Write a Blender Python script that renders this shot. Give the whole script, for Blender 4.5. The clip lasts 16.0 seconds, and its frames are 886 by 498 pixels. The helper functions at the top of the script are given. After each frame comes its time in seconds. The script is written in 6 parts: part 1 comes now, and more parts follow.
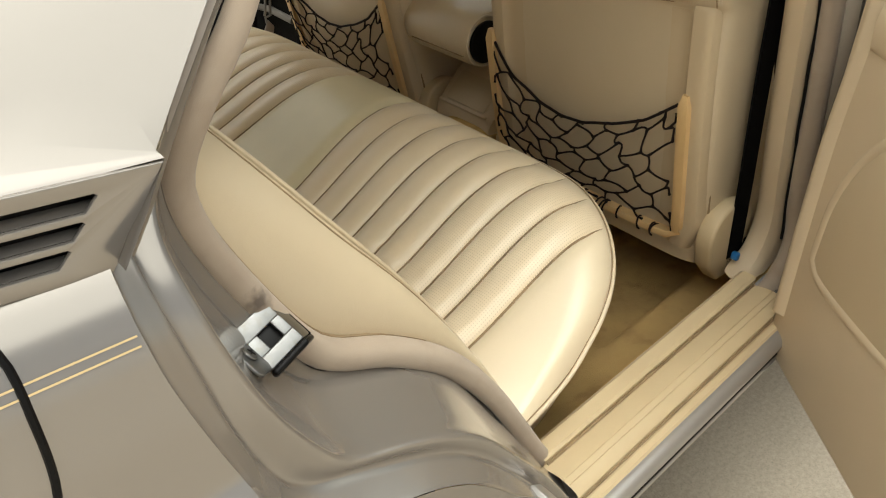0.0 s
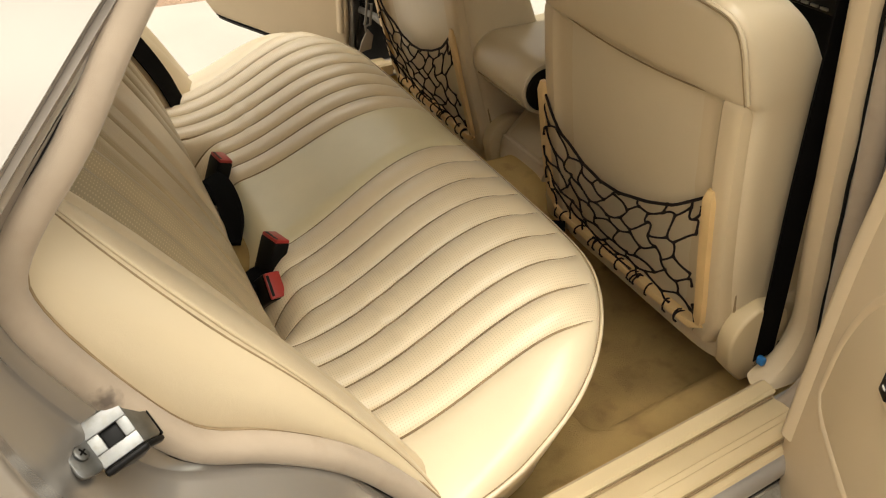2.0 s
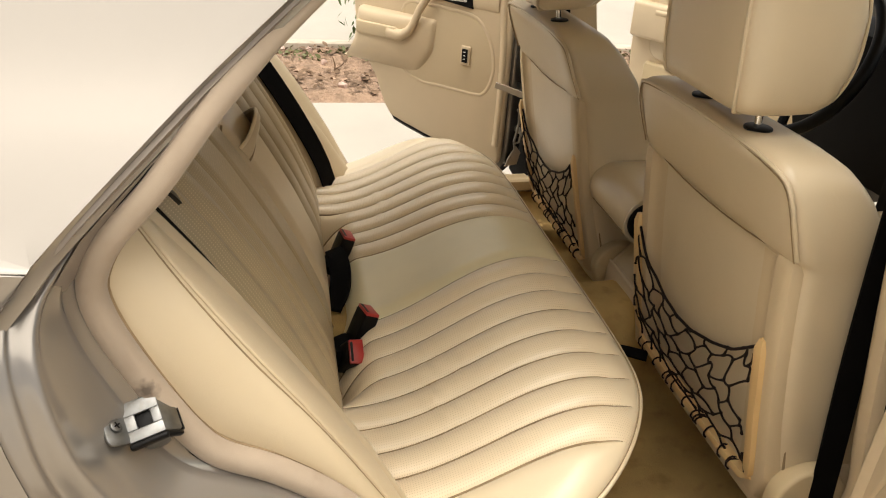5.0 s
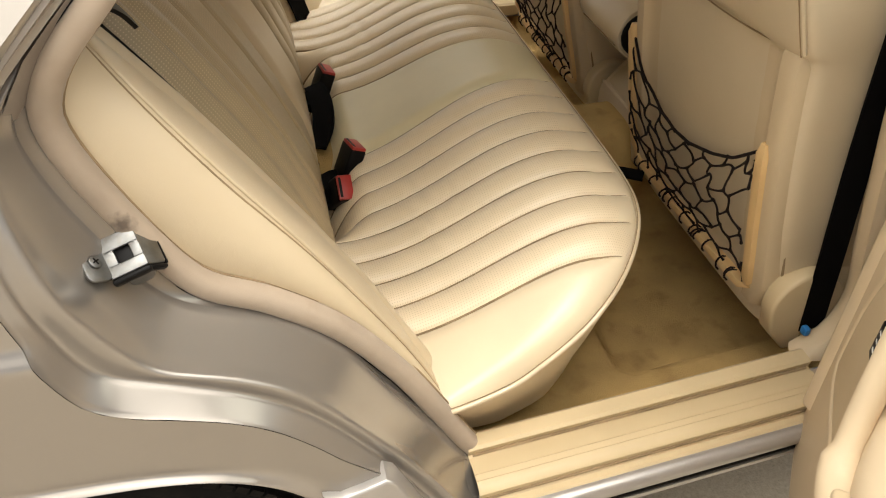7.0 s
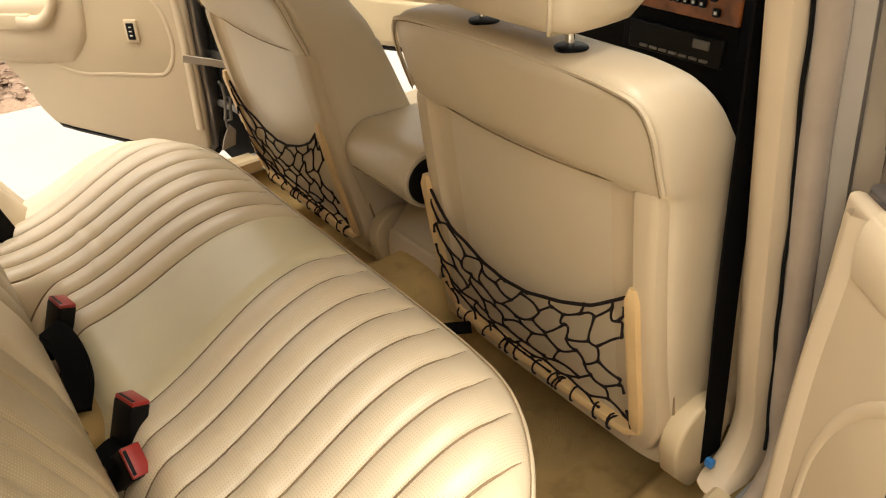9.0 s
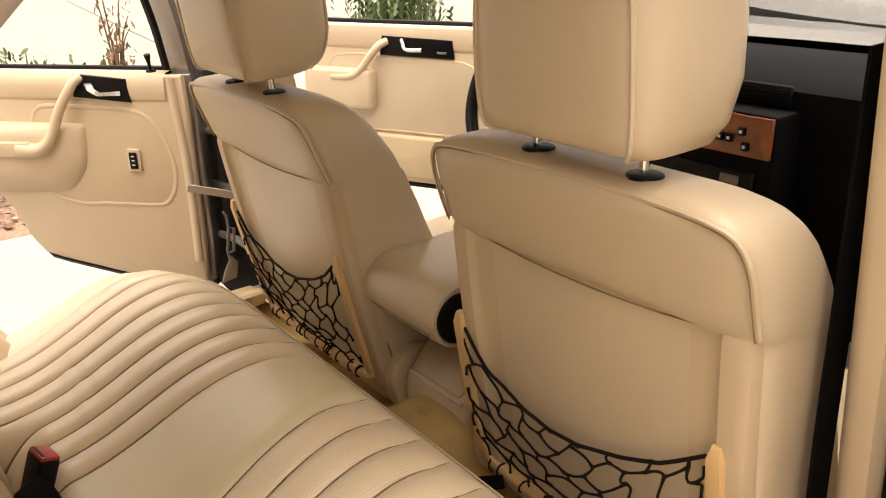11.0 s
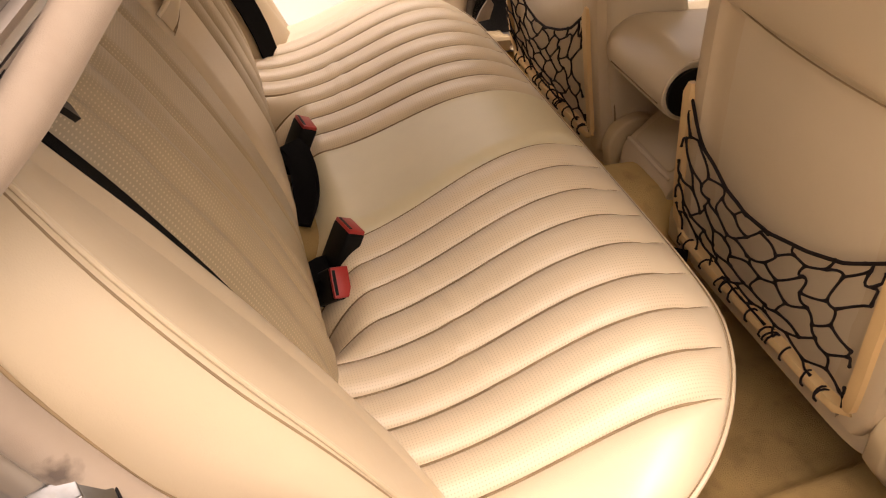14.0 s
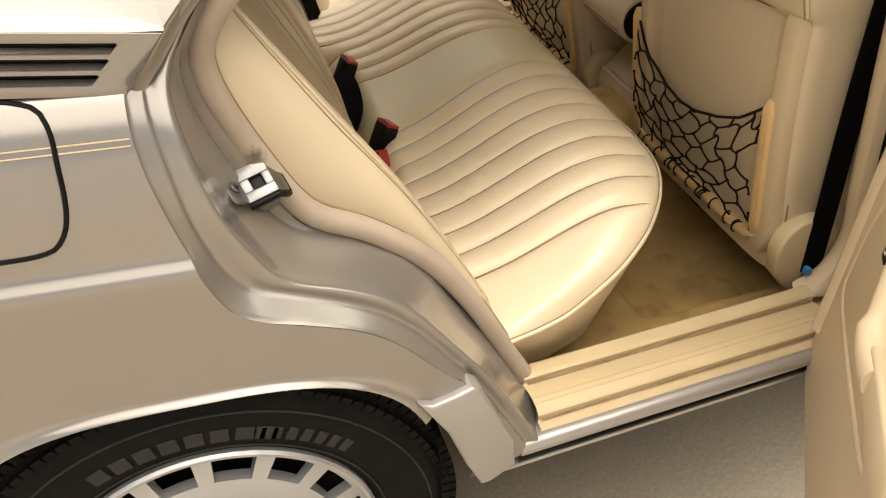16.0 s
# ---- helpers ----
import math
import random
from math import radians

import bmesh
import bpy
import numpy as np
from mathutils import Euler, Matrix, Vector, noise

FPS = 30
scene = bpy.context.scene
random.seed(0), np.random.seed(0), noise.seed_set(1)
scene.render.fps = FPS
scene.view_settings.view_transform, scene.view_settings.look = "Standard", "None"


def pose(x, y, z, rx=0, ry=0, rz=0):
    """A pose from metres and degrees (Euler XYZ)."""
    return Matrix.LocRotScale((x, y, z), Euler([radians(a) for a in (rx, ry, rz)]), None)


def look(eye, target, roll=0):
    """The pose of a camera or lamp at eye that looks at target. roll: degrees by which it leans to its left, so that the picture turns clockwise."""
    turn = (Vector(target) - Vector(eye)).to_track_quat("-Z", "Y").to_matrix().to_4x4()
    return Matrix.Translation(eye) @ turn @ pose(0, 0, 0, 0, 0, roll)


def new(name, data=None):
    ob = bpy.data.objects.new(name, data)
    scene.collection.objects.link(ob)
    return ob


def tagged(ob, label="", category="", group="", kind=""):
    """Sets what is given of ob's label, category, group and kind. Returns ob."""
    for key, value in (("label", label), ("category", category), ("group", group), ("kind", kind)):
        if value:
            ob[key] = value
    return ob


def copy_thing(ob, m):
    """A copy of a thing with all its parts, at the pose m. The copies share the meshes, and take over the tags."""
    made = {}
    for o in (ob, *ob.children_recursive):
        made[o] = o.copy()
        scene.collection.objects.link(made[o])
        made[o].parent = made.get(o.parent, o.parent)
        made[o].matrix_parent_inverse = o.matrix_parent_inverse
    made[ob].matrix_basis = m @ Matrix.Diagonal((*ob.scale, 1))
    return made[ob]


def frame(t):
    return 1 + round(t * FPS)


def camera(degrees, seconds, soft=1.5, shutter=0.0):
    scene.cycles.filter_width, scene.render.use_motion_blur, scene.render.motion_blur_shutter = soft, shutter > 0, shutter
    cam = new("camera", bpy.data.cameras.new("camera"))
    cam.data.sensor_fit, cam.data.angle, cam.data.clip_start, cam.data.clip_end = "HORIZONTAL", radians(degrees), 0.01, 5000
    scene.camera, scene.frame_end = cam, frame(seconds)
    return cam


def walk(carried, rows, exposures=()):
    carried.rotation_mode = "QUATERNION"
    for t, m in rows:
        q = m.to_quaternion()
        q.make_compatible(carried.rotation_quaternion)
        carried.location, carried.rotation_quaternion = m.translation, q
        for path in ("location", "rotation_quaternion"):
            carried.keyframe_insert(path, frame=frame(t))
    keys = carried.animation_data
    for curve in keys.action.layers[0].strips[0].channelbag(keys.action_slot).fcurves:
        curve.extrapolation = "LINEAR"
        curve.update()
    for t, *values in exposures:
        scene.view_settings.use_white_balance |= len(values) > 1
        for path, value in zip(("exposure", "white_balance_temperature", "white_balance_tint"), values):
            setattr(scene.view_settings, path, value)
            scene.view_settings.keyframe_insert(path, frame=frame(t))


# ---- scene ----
cam = camera(58.8, 16.0, soft=1.1)
PATH = [
    (0, (-0.136, -0.385, 1.193), (0.931, 0.888, 0.08), -0.4),
    (0.5, (-0.067, -0.476, 1.301), (1.007, 0.822, 0.222), -0.1),
    (1, (-0.063, -0.454, 1.297), (0.996, 0.861, 0.224), 0.1),
    (1.5, (0.024, -0.385, 1.286), (1.003, 0.947, 0.16), 0.2),
    (2, (0.086, -0.434, 1.28), (0.838, 1.017, 0.126), 0.8),
    (2.5, (0.112, -0.542, 1.308), (0.664, 1.046, 0.226), 3.8),
    (3, (0.129, -0.576, 1.322), (0.646, 1.102, 0.364), 5.8),
    (3.2, (0.153, -0.586, 1.323), (0.623, 1.122, 0.394), 5.4),
    (5.3, (0.187, -0.579, 1.318), (0.574, 1.152, 0.394), 3.8),
    (5.5, (0.187, -0.575, 1.307), (0.569, 1.125, 0.327), 3.8),
    (6, (0.193, -0.567, 1.293), (0.546, 1.06, 0.186), 3.1),
    (6.5, (0.193, -0.568, 1.279), (0.539, 1.005, 0.094), 2.1),
    (7, (0.196, -0.563, 1.267), (0.576, 0.957, 0.024), 1.2),
    (7.5, (0.197, -0.545, 1.256), (0.689, 0.915, -0.019), 1.2),
    (8, (0.186, -0.485, 1.264), (0.899, 0.933, 0.047), 0.5),
    (8.5, (0.161, -0.381, 1.274), (1.08, 0.997, 0.154), -1.5),
    (9, (0.198, -0.277, 1.262), (1.205, 1.109, 0.229), -1.9),
    (9.5, (0.228, -0.199, 1.248), (1.291, 1.211, 0.31), -2.0),
    (9.7, (0.223, -0.17, 1.239), (1.338, 1.237, 0.359), -1.8),
    (11.8, (0.184, -0.151, 1.219), (1.286, 1.361, 0.511), 1.0),
    (12, (0.181, -0.153, 1.215), (1.222, 1.38, 0.461), 0.8),
    (12.5, (0.169, -0.165, 1.202), (1.042, 1.41, 0.332), 1.7),
    (13, (0.157, -0.181, 1.194), (0.875, 1.4, 0.202), 2.9),
    (13.5, (0.155, -0.206, 1.188), (0.754, 1.344, 0.073), 4.1),
    (14, (0.152, -0.251, 1.206), (0.693, 1.243, -0.01), 4.7),
    (14.5, (0.157, -0.328, 1.224), (0.668, 1.137, -0.037), 4.1),
    (15, (0.124, -0.41, 1.229), (0.631, 1.068, -0.019), 3.5),
    (15.5, (0.041, -0.551, 1.236), (0.553, 0.95, 0.017), 3.1),
    (16, (0.023, -0.679, 1.255), (0.518, 0.847, 0.06), 1.8),
]
EXPOSURES = [(0.0, 0.56, 6400, 2), (1.5, 0.74, 6950, 4), (2.2, 0.84, 7050, 5), (3.0, 0.74, 7050, 7), (5.5, 0.73, 6900, 8), (7.0, 0.81, 6750, 7), (8.0, 0.98, 7050, 8), (9.0, 1.16, 7100, 9), (9.7, 1.26, 7150, 11), (12.0, 1.08, 7750, 24), (12.5, 1.06, 7900, 26), (14.0, 1.04, 7700, 26), (14.5, 0.97, 7350, 16), (15.0, 0.92, 7250, 13), (16.0, 0.78, 7050, 9)]
walk(cam, [(t, look(eye, target, roll)) for t, eye, target, roll in PATH], EXPOSURES)

# world, sun, exposure
SUN_EL, SUN_AZ = 88.5, 188.0
world = bpy.data.worlds.new("sky")
scene.world = world
world.use_nodes = True
wn = world.node_tree.nodes
sky = wn.new("ShaderNodeTexSky")
sky.sky_type, sky.sun_disc = "NISHITA", False
sky.sun_elevation, sky.sun_rotation = radians(SUN_EL), radians(SUN_AZ)
sky.dust_density, sky.air_density = 5.0, 0.35
wn["Background"].inputs["Strength"].default_value = 0.14
haze = wn.new("ShaderNodeHueSaturation")
haze.inputs["Saturation"].default_value = 0.4
world.node_tree.links.new(sky.outputs[0], haze.inputs["Color"])
world.node_tree.links.new(haze.outputs["Color"], wn["Background"].inputs["Color"])
sun = new("sun", bpy.data.lights.new("sun", "SUN"))
sun.data.energy, sun.data.angle, sun.data.color = 3.0, radians(112), (1.0, 0.95, 0.87)
sun.matrix_world = look((0, 0, 0), (-math.sin(radians(SUN_AZ)) * math.cos(radians(SUN_EL)), -math.cos(radians(SUN_AZ)) * math.cos(radians(SUN_EL)), -math.sin(radians(SUN_EL))))

# ---------------------------------------------------------------- materials
def material(name, base, rough=0.5, metal=0.0, coat=0.0, var=0.12, scale=8.0, bump=0.15, bump_scale=400.0, bump_dist=0.001, stain=None, stain_amount=0.0, spec=0.5, sheen=0.0, wrinkle=0.0):
    """Base colour with broad and fine variation and a fine relief, in metres."""
    m = bpy.data.materials.new(name)
    m.use_nodes = True
    nt = m.node_tree
    n, lk = nt.nodes, nt.links
    bsdf = n["Principled BSDF"]
    bsdf.inputs["Roughness"].default_value = rough
    bsdf.inputs["Metallic"].default_value = metal
    bsdf.inputs["Coat Weight"].default_value = coat
    bsdf.inputs["Coat Roughness"].default_value = 0.06
    bsdf.inputs["Specular IOR Level"].default_value = spec
    bsdf.inputs["Sheen Weight"].default_value = sheen
    tc = n.new("ShaderNodeTexCoord")
    big = n.new("ShaderNodeTexNoise")
    big.inputs["Scale"].default_value, big.inputs["Detail"].default_value = scale, 5
    lk.new(tc.outputs["Object"], big.inputs["Vector"])
    fine = n.new("ShaderNodeTexNoise")
    fine.inputs["Scale"].default_value, fine.inputs["Detail"].default_value = bump_scale, 3
    lk.new(tc.outputs["Object"], fine.inputs["Vector"])
    ramp = n.new("ShaderNodeValToRGB")
    lo = [c * (1 - var) for c in base]
    hi = [min(1, c * (1 + var * 0.6)) for c in base]
    ramp.color_ramp.elements[0].position, ramp.color_ramp.elements[1].position = 0.3, 0.7
    ramp.color_ramp.elements[0].color, ramp.color_ramp.elements[1].color = (*lo, 1), (*hi, 1)
    lk.new(big.outputs["Fac"], ramp.inputs["Fac"])
    colour = ramp.outputs["Color"]
    if stain:
        blot = n.new("ShaderNodeTexNoise")
        blot.inputs["Scale"].default_value, blot.inputs["Detail"].default_value = scale * 2.3, 8
        lk.new(tc.outputs["Object"], blot.inputs["Vector"])
        cut = n.new("ShaderNodeMapRange")
        cut.inputs["From Min"].default_value, cut.inputs["From Max"].default_value = 0.52, 0.75
        cut.inputs["To Max"].default_value = stain_amount
        lk.new(blot.outputs["Fac"], cut.inputs["Value"])
        mix = n.new("ShaderNodeMix")
        mix.data_type = "RGBA"
        lk.new(cut.outputs["Result"], mix.inputs["Factor"])
        lk.new(colour, mix.inputs["A"])
        mix.inputs["B"].default_value = (*stain, 1)
        colour = mix.outputs["Result"]
    lk.new(colour, bsdf.inputs["Base Color"])
    if bump:
        bp = n.new("ShaderNodeBump")
        bp.inputs["Strength"].default_value, bp.inputs["Distance"].default_value = bump, bump_dist
        lk.new(fine.outputs["Fac"], bp.inputs["Height"])
        lk.new(bp.outputs["Normal"], bsdf.inputs["Normal"])
        if wrinkle:
            soft = n.new("ShaderNodeTexNoise")
            soft.inputs["Scale"].default_value, soft.inputs["Detail"].default_value = 38.0, 4
            soft.inputs["Distortion"].default_value = 0.6
            lk.new(tc.outputs["Object"], soft.inputs["Vector"])
            b2 = n.new("ShaderNodeBump")
            b2.inputs["Strength"].default_value, b2.inputs["Distance"].default_value = wrinkle, 0.002
            lk.new(soft.outputs["Fac"], b2.inputs["Height"])
            lk.new(b2.outputs["Normal"], bp.inputs["Normal"])
    return m


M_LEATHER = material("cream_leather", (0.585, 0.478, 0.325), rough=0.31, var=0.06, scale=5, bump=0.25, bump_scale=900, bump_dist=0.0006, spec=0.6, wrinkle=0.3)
M_LEATHER_PLAIN = material("worn_cream_leather", (0.70, 0.61, 0.40), rough=0.36, var=0.08, scale=7, bump=0.25, bump_scale=900, bump_dist=0.0006, spec=0.6, wrinkle=0.18)
M_PANEL = material("cream_vinyl", (0.57, 0.452, 0.295), rough=0.5, var=0.05, scale=4, bump=0.3, bump_scale=1200, bump_dist=0.0004, spec=0.35)
M_PLASTIC = material("cream_plastic", (0.62, 0.495, 0.335), rough=0.45, var=0.05, scale=6, bump=0.15, bump_scale=1500, bump_dist=0.0003, spec=0.35)
M_BAR = material("yellowed_plastic", (0.70, 0.48, 0.23), rough=0.45, var=0.08, scale=12, bump=0.1, bump_scale=800, bump_dist=0.0003)
M_SILL = material("cream_sill_cover", (0.55, 0.43, 0.26), rough=0.45, var=0.06, scale=9, bump=0.15, bump_scale=700, bump_dist=0.0003)
M_CARPET = material("tan_carpet", (0.55, 0.375, 0.155), rough=0.95, var=0.2, scale=9, bump=0.9, bump_scale=700, bump_dist=0.004, stain=(0.30, 0.19, 0.07), stain_amount=0.7, spec=0.05)
# brown of the seam lines, with the shade of their grooves put into it
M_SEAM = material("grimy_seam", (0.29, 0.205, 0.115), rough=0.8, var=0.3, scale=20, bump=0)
M_SEAL = material("beige_fabric_seal", (0.385, 0.308, 0.235), rough=0.9, var=0.1, scale=14, bump=0.25, bump_scale=1500, bump_dist=0.0008, stain=(0.30, 0.22, 0.16), stain_amount=0.35, spec=0.15, sheen=0.2)
M_PAINT = material("champagne_metallic_paint", (0.318, 0.290, 0.262), rough=0.24, metal=0.62, coat=0.25, var=0.04, scale=3, bump=0.04, bump_scale=2500, bump_dist=0.0002)
M_CLAD = material("silver_cladding_paint", (0.40, 0.38, 0.36), rough=0.38, metal=0.6, coat=0.6, var=0.05, scale=5, bump=0.05, bump_scale=2000, bump_dist=0.0002)
M_GREY = material("grey_channel_rubber", (0.16, 0.145, 0.125), rough=0.55, var=0.12, scale=20, bump=0.2, bump_scale=600, bump_dist=0.0004)
M_CHANNEL = material("taupe_door_channel", (0.24, 0.20, 0.165), rough=0.5, var=0.1, scale=20, bump=0.15, bump_scale=600, bump_dist=0.0004)
M_BLACK = material("black_plastic", (0.005, 0.0045, 0.0045), rough=0.38, var=0.2, scale=20, bump=0.15, bump_scale=900, bump_dist=0.0003, spec=0.15)
M_STRAP = material("black_webbing", (0.004, 0.0035, 0.0035), rough=0.85, var=0.2, scale=30, bump=0.6, bump_scale=1200, bump_dist=0.0006, spec=0.06)
M_NET = material("dark_brown_elastic_cord", (0.012, 0.006, 0.005), rough=0.8, var=0.2, scale=40, bump=0.4, bump_scale=1500, bump_dist=0.0004, spec=0.2)
M_RED = material("red_plastic", (0.38, 0.03, 0.025), rough=0.35, var=0.08, scale=30, bump=0)
M_CHROME = material("chrome", (0.75, 0.74, 0.72), rough=0.12, metal=1.0, var=0.03, scale=30, bump=0)
M_ZINC = material("worn_zinc_steel", (0.25, 0.25, 0.245), rough=0.40, metal=1.0, var=0.2, scale=60, bump=0.2, bump_scale=500, bump_dist=0.0003, stain=(0.2, 0.18, 0.15), stain_amount=0.5)
M_WOOD = material("polished_zebrano_wood", (0.23, 0.062, 0.016), rough=0.2, coat=0.8, var=0.4, scale=25, bump=0.05)
M_DASH = material("dark_dashboard_vinyl", (0.004, 0.0035, 0.004), rough=0.65, spec=0.08, var=0.15, scale=10, bump=0.3, bump_scale=900, bump_dist=0.0005)
M_RUBBER = material("tyre_rubber", (0.005, 0.0045, 0.004), rough=0.7, var=0.25, scale=25, bump=0.3, bump_scale=300, bump_dist=0.0008, stain=(0.014, 0.010, 0.007), stain_amount=0.4, spec=0.12)
M_TYRE_PRINT = material("raised_tyre_rubber", (0.008, 0.0075, 0.0065), rough=0.65, var=0.2, scale=25, bump=0.2, bump_scale=300, bump_dist=0.0005)
M_RIM = material("silver_wheel_paint", (0.42, 0.42, 0.425), rough=0.35, metal=0.6, coat=0.5, var=0.05, scale=10, bump=0.03)
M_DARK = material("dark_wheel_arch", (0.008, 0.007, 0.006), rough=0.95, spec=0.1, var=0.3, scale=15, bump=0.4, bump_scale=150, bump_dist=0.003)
M_CONCRETE = material("garage_concrete", (0.38, 0.325, 0.25), rough=0.85, var=0.16, scale=120, bump=0.7, bump_scale=260, bump_dist=0.002, stain=(0.17, 0.155, 0.13), stain_amount=0.5)
M_DRIVE = material("pale_driveway_concrete", (0.34, 0.315, 0.275), rough=0.9, var=0.06, scale=2, bump=0.5, bump_scale=250, bump_dist=0.002)
M_KERB = material("weathered_kerb_concrete", (0.42, 0.36, 0.29), rough=0.9, var=0.15, scale=6, bump=0.5, bump_scale=200, bump_dist=0.002, stain=(0.25, 0.18, 0.12), stain_amount=0.5)
M_DRYLEAF = material("dry_brown_leaf", (0.26, 0.15, 0.08), rough=0.8, var=0.35, scale=8, bump=0)
M_SOIL = material("dry_soil", (0.30, 0.20, 0.135), rough=1.0, var=0.35, scale=12, bump=1.0, bump_scale=60, bump_dist=0.02, stain=(0.17, 0.11, 0.075), stain_amount=0.7)
M_WALL = material("white_stucco", (0.86, 0.85, 0.82), rough=0.9, var=0.05, scale=3, bump=0.6, bump_scale=120, bump_dist=0.004)
M_LEAF = material("green_leaf", (0.085, 0.125, 0.038), rough=0.5, var=0.35, scale=6, bump=0)
M_TWIG = material("brown_twig", (0.16, 0.10, 0.06), rough=0.9, var=0.3, scale=15, bump=0.3)
M_WEED = material("olive_weed", (0.13, 0.14, 0.05), rough=0.7, var=0.35, scale=8, bump=0)
M_GRASS = material("lawn_grass", (0.09, 0.15, 0.035), rough=0.8, var=0.3, scale=4, bump=0)
M_STONE = material("pinkish_stone", (0.50, 0.36, 0.30), rough=0.85, var=0.2, scale=20, bump=0.4, bump_scale=200, bump_dist=0.002)
M_GOLD = material("gold_pinstripe", (0.60, 0.44, 0.22), rough=0.4, var=0.05, bump=0)
M_PRINT = material("white_print", (0.75, 0.73, 0.70), rough=0.6, var=0.03, bump=0)
M_BLUE = material("blue_plastic", (0.02, 0.16, 0.42), rough=0.35, var=0.05, bump=0)
M_HEADLINER = material("cream_headliner", (0.80, 0.72, 0.57), rough=0.95, var=0.05, scale=4, bump=0.5, bump_scale=900, bump_dist=0.001)


def smudge(m, at, reach, colour):
    """One ragged dirty mark round a place, in the object's own axes."""
    n, lk = m.node_tree.nodes, m.node_tree.links
    bsdf = n["Principled BSDF"]
    tc = n.new("ShaderNodeTexCoord")
    rag = n.new("ShaderNodeTexNoise")
    rag.inputs["Scale"].default_value, rag.inputs["Detail"].default_value = 120.0, 5
    lk.new(tc.outputs["Object"], rag.inputs["Vector"])
    far = n.new("ShaderNodeVectorMath")
    far.operation = "DISTANCE"
    far.inputs[1].default_value = at
    lk.new(tc.outputs["Object"], far.inputs[0])
    mul = n.new("ShaderNodeMath")
    mul.operation = "MULTIPLY_ADD"
    mul.inputs[1].default_value = reach * 1.4
    lk.new(rag.outputs["Fac"], mul.inputs[0])
    lk.new(far.outputs["Value"], mul.inputs[2])
    rng = n.new("ShaderNodeMapRange")
    rng.inputs["From Min"].default_value, rng.inputs["From Max"].default_value = reach * 0.9, reach * 1.7
    rng.inputs["To Min"].default_value, rng.inputs["To Max"].default_value = 0.85, 0.0
    lk.new(mul.outputs[0], rng.inputs["Value"])
    mix = n.new("ShaderNodeMix")
    mix.data_type = "RGBA"
    lk.new(rng.outputs["Result"], mix.inputs["Factor"])
    lk.new(bsdf.inputs["Base Color"].links[0].from_socket, mix.inputs["A"])
    mix.inputs["B"].default_value = (*colour, 1)
    lk.new(mix.outputs["Result"], bsdf.inputs["Base Color"])


def glass(name):
    m = bpy.data.materials.new(name)
    m.use_nodes = True
    b = m.node_tree.nodes["Principled BSDF"]
    b.inputs["Transmission Weight"].default_value = 1.0
    b.inputs["Base Color"].default_value = (0.74, 0.82, 0.76, 1)
    b.inputs["Roughness"].default_value = 0.02
    b.inputs["IOR"].default_value = 1.1
    return m


M_GLASS = glass("tinted_car_glass")
M_TINT = glass("dark_tinted_glass")
M_TINT.node_tree.nodes["Principled BSDF"].inputs["Base Color"].default_value = (0.12, 0.13, 0.12, 1)


def perforate(m, pitch=0.0036):
    """Rows of small punched holes, as dark dots with a dip."""
    nt = m.node_tree
    n, lk = nt.nodes, nt.links
    bsdf = n["Principled BSDF"]
    tc = n.new("ShaderNodeTexCoord")
    vor = n.new("ShaderNodeTexVoronoi")
    vor.feature = "F1"
    vor.inputs["Randomness"].default_value = 0.0
    vor.inputs["Scale"].default_value = 1.0 / pitch
    flat = n.new("ShaderNodeVectorMath")
    flat.operation = "MULTIPLY"
    flat.inputs[1].default_value = (1, 1, 0)
    lk.new(tc.outputs["UV"], flat.inputs[0])
    lk.new(flat.outputs[0], vor.inputs["Vector"])
    rng = n.new("ShaderNodeMapRange")
    rng.inputs["From Min"].default_value, rng.inputs["From Max"].default_value = 0.14, 0.24
    lk.new(vor.outputs["Distance"], rng.inputs["Value"])
    old = bsdf.inputs["Base Color"].links[0].from_socket
    mix = n.new("ShaderNodeMix")
    mix.data_type = "RGBA"
    mix.inputs["A"].default_value = (0.56, 0.44, 0.28, 1)
    lk.new(rng.outputs["Result"], mix.inputs["Factor"])
    lk.new(old, mix.inputs["B"])
    lk.new(mix.outputs["Result"], bsdf.inputs["Base Color"])
    return m


# cushion leather, paler than M_LEATHER: the light on it is put into the base
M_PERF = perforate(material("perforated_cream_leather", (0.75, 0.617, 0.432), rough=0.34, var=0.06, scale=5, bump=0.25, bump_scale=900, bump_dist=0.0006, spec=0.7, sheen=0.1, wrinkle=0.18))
# backrest copy of M_PERF, with the shade on it put into a darker base
M_PERF_SHADED = perforate(material("olive_cream_perforated_leather", (0.38, 0.305, 0.19), rough=0.34, var=0.06, scale=5, bump=0.25, bump_scale=900, bump_dist=0.0006, spec=0.7, sheen=0.0, wrinkle=0.18))
# cushion leather without holes, its base lifted for light like M_PERF
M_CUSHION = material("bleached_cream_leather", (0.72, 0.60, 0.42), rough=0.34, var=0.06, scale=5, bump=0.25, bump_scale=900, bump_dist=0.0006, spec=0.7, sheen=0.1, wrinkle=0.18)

# ---------------------------------------------------------------- mesh tools
def catmull(pts, n):
    """n points along a smooth curve through pts."""
    P = np.array(pts, float)
    P = np.vstack([2 * P[0] - P[1], P, 2 * P[-1] - P[-2]])
    seg = len(P) - 3
    out = []
    for s in np.linspace(0, seg, n):
        k = min(int(s), seg - 1)
        u = s - k
        a, b, c, d = P[k : k + 4]
        out.append(0.5 * (2 * b + (c - a) * u + (2 * a - 5 * b + 4 * c - d) * u**2 + (3 * b - a - 3 * c + d) * u**3))
    return np.array(out)


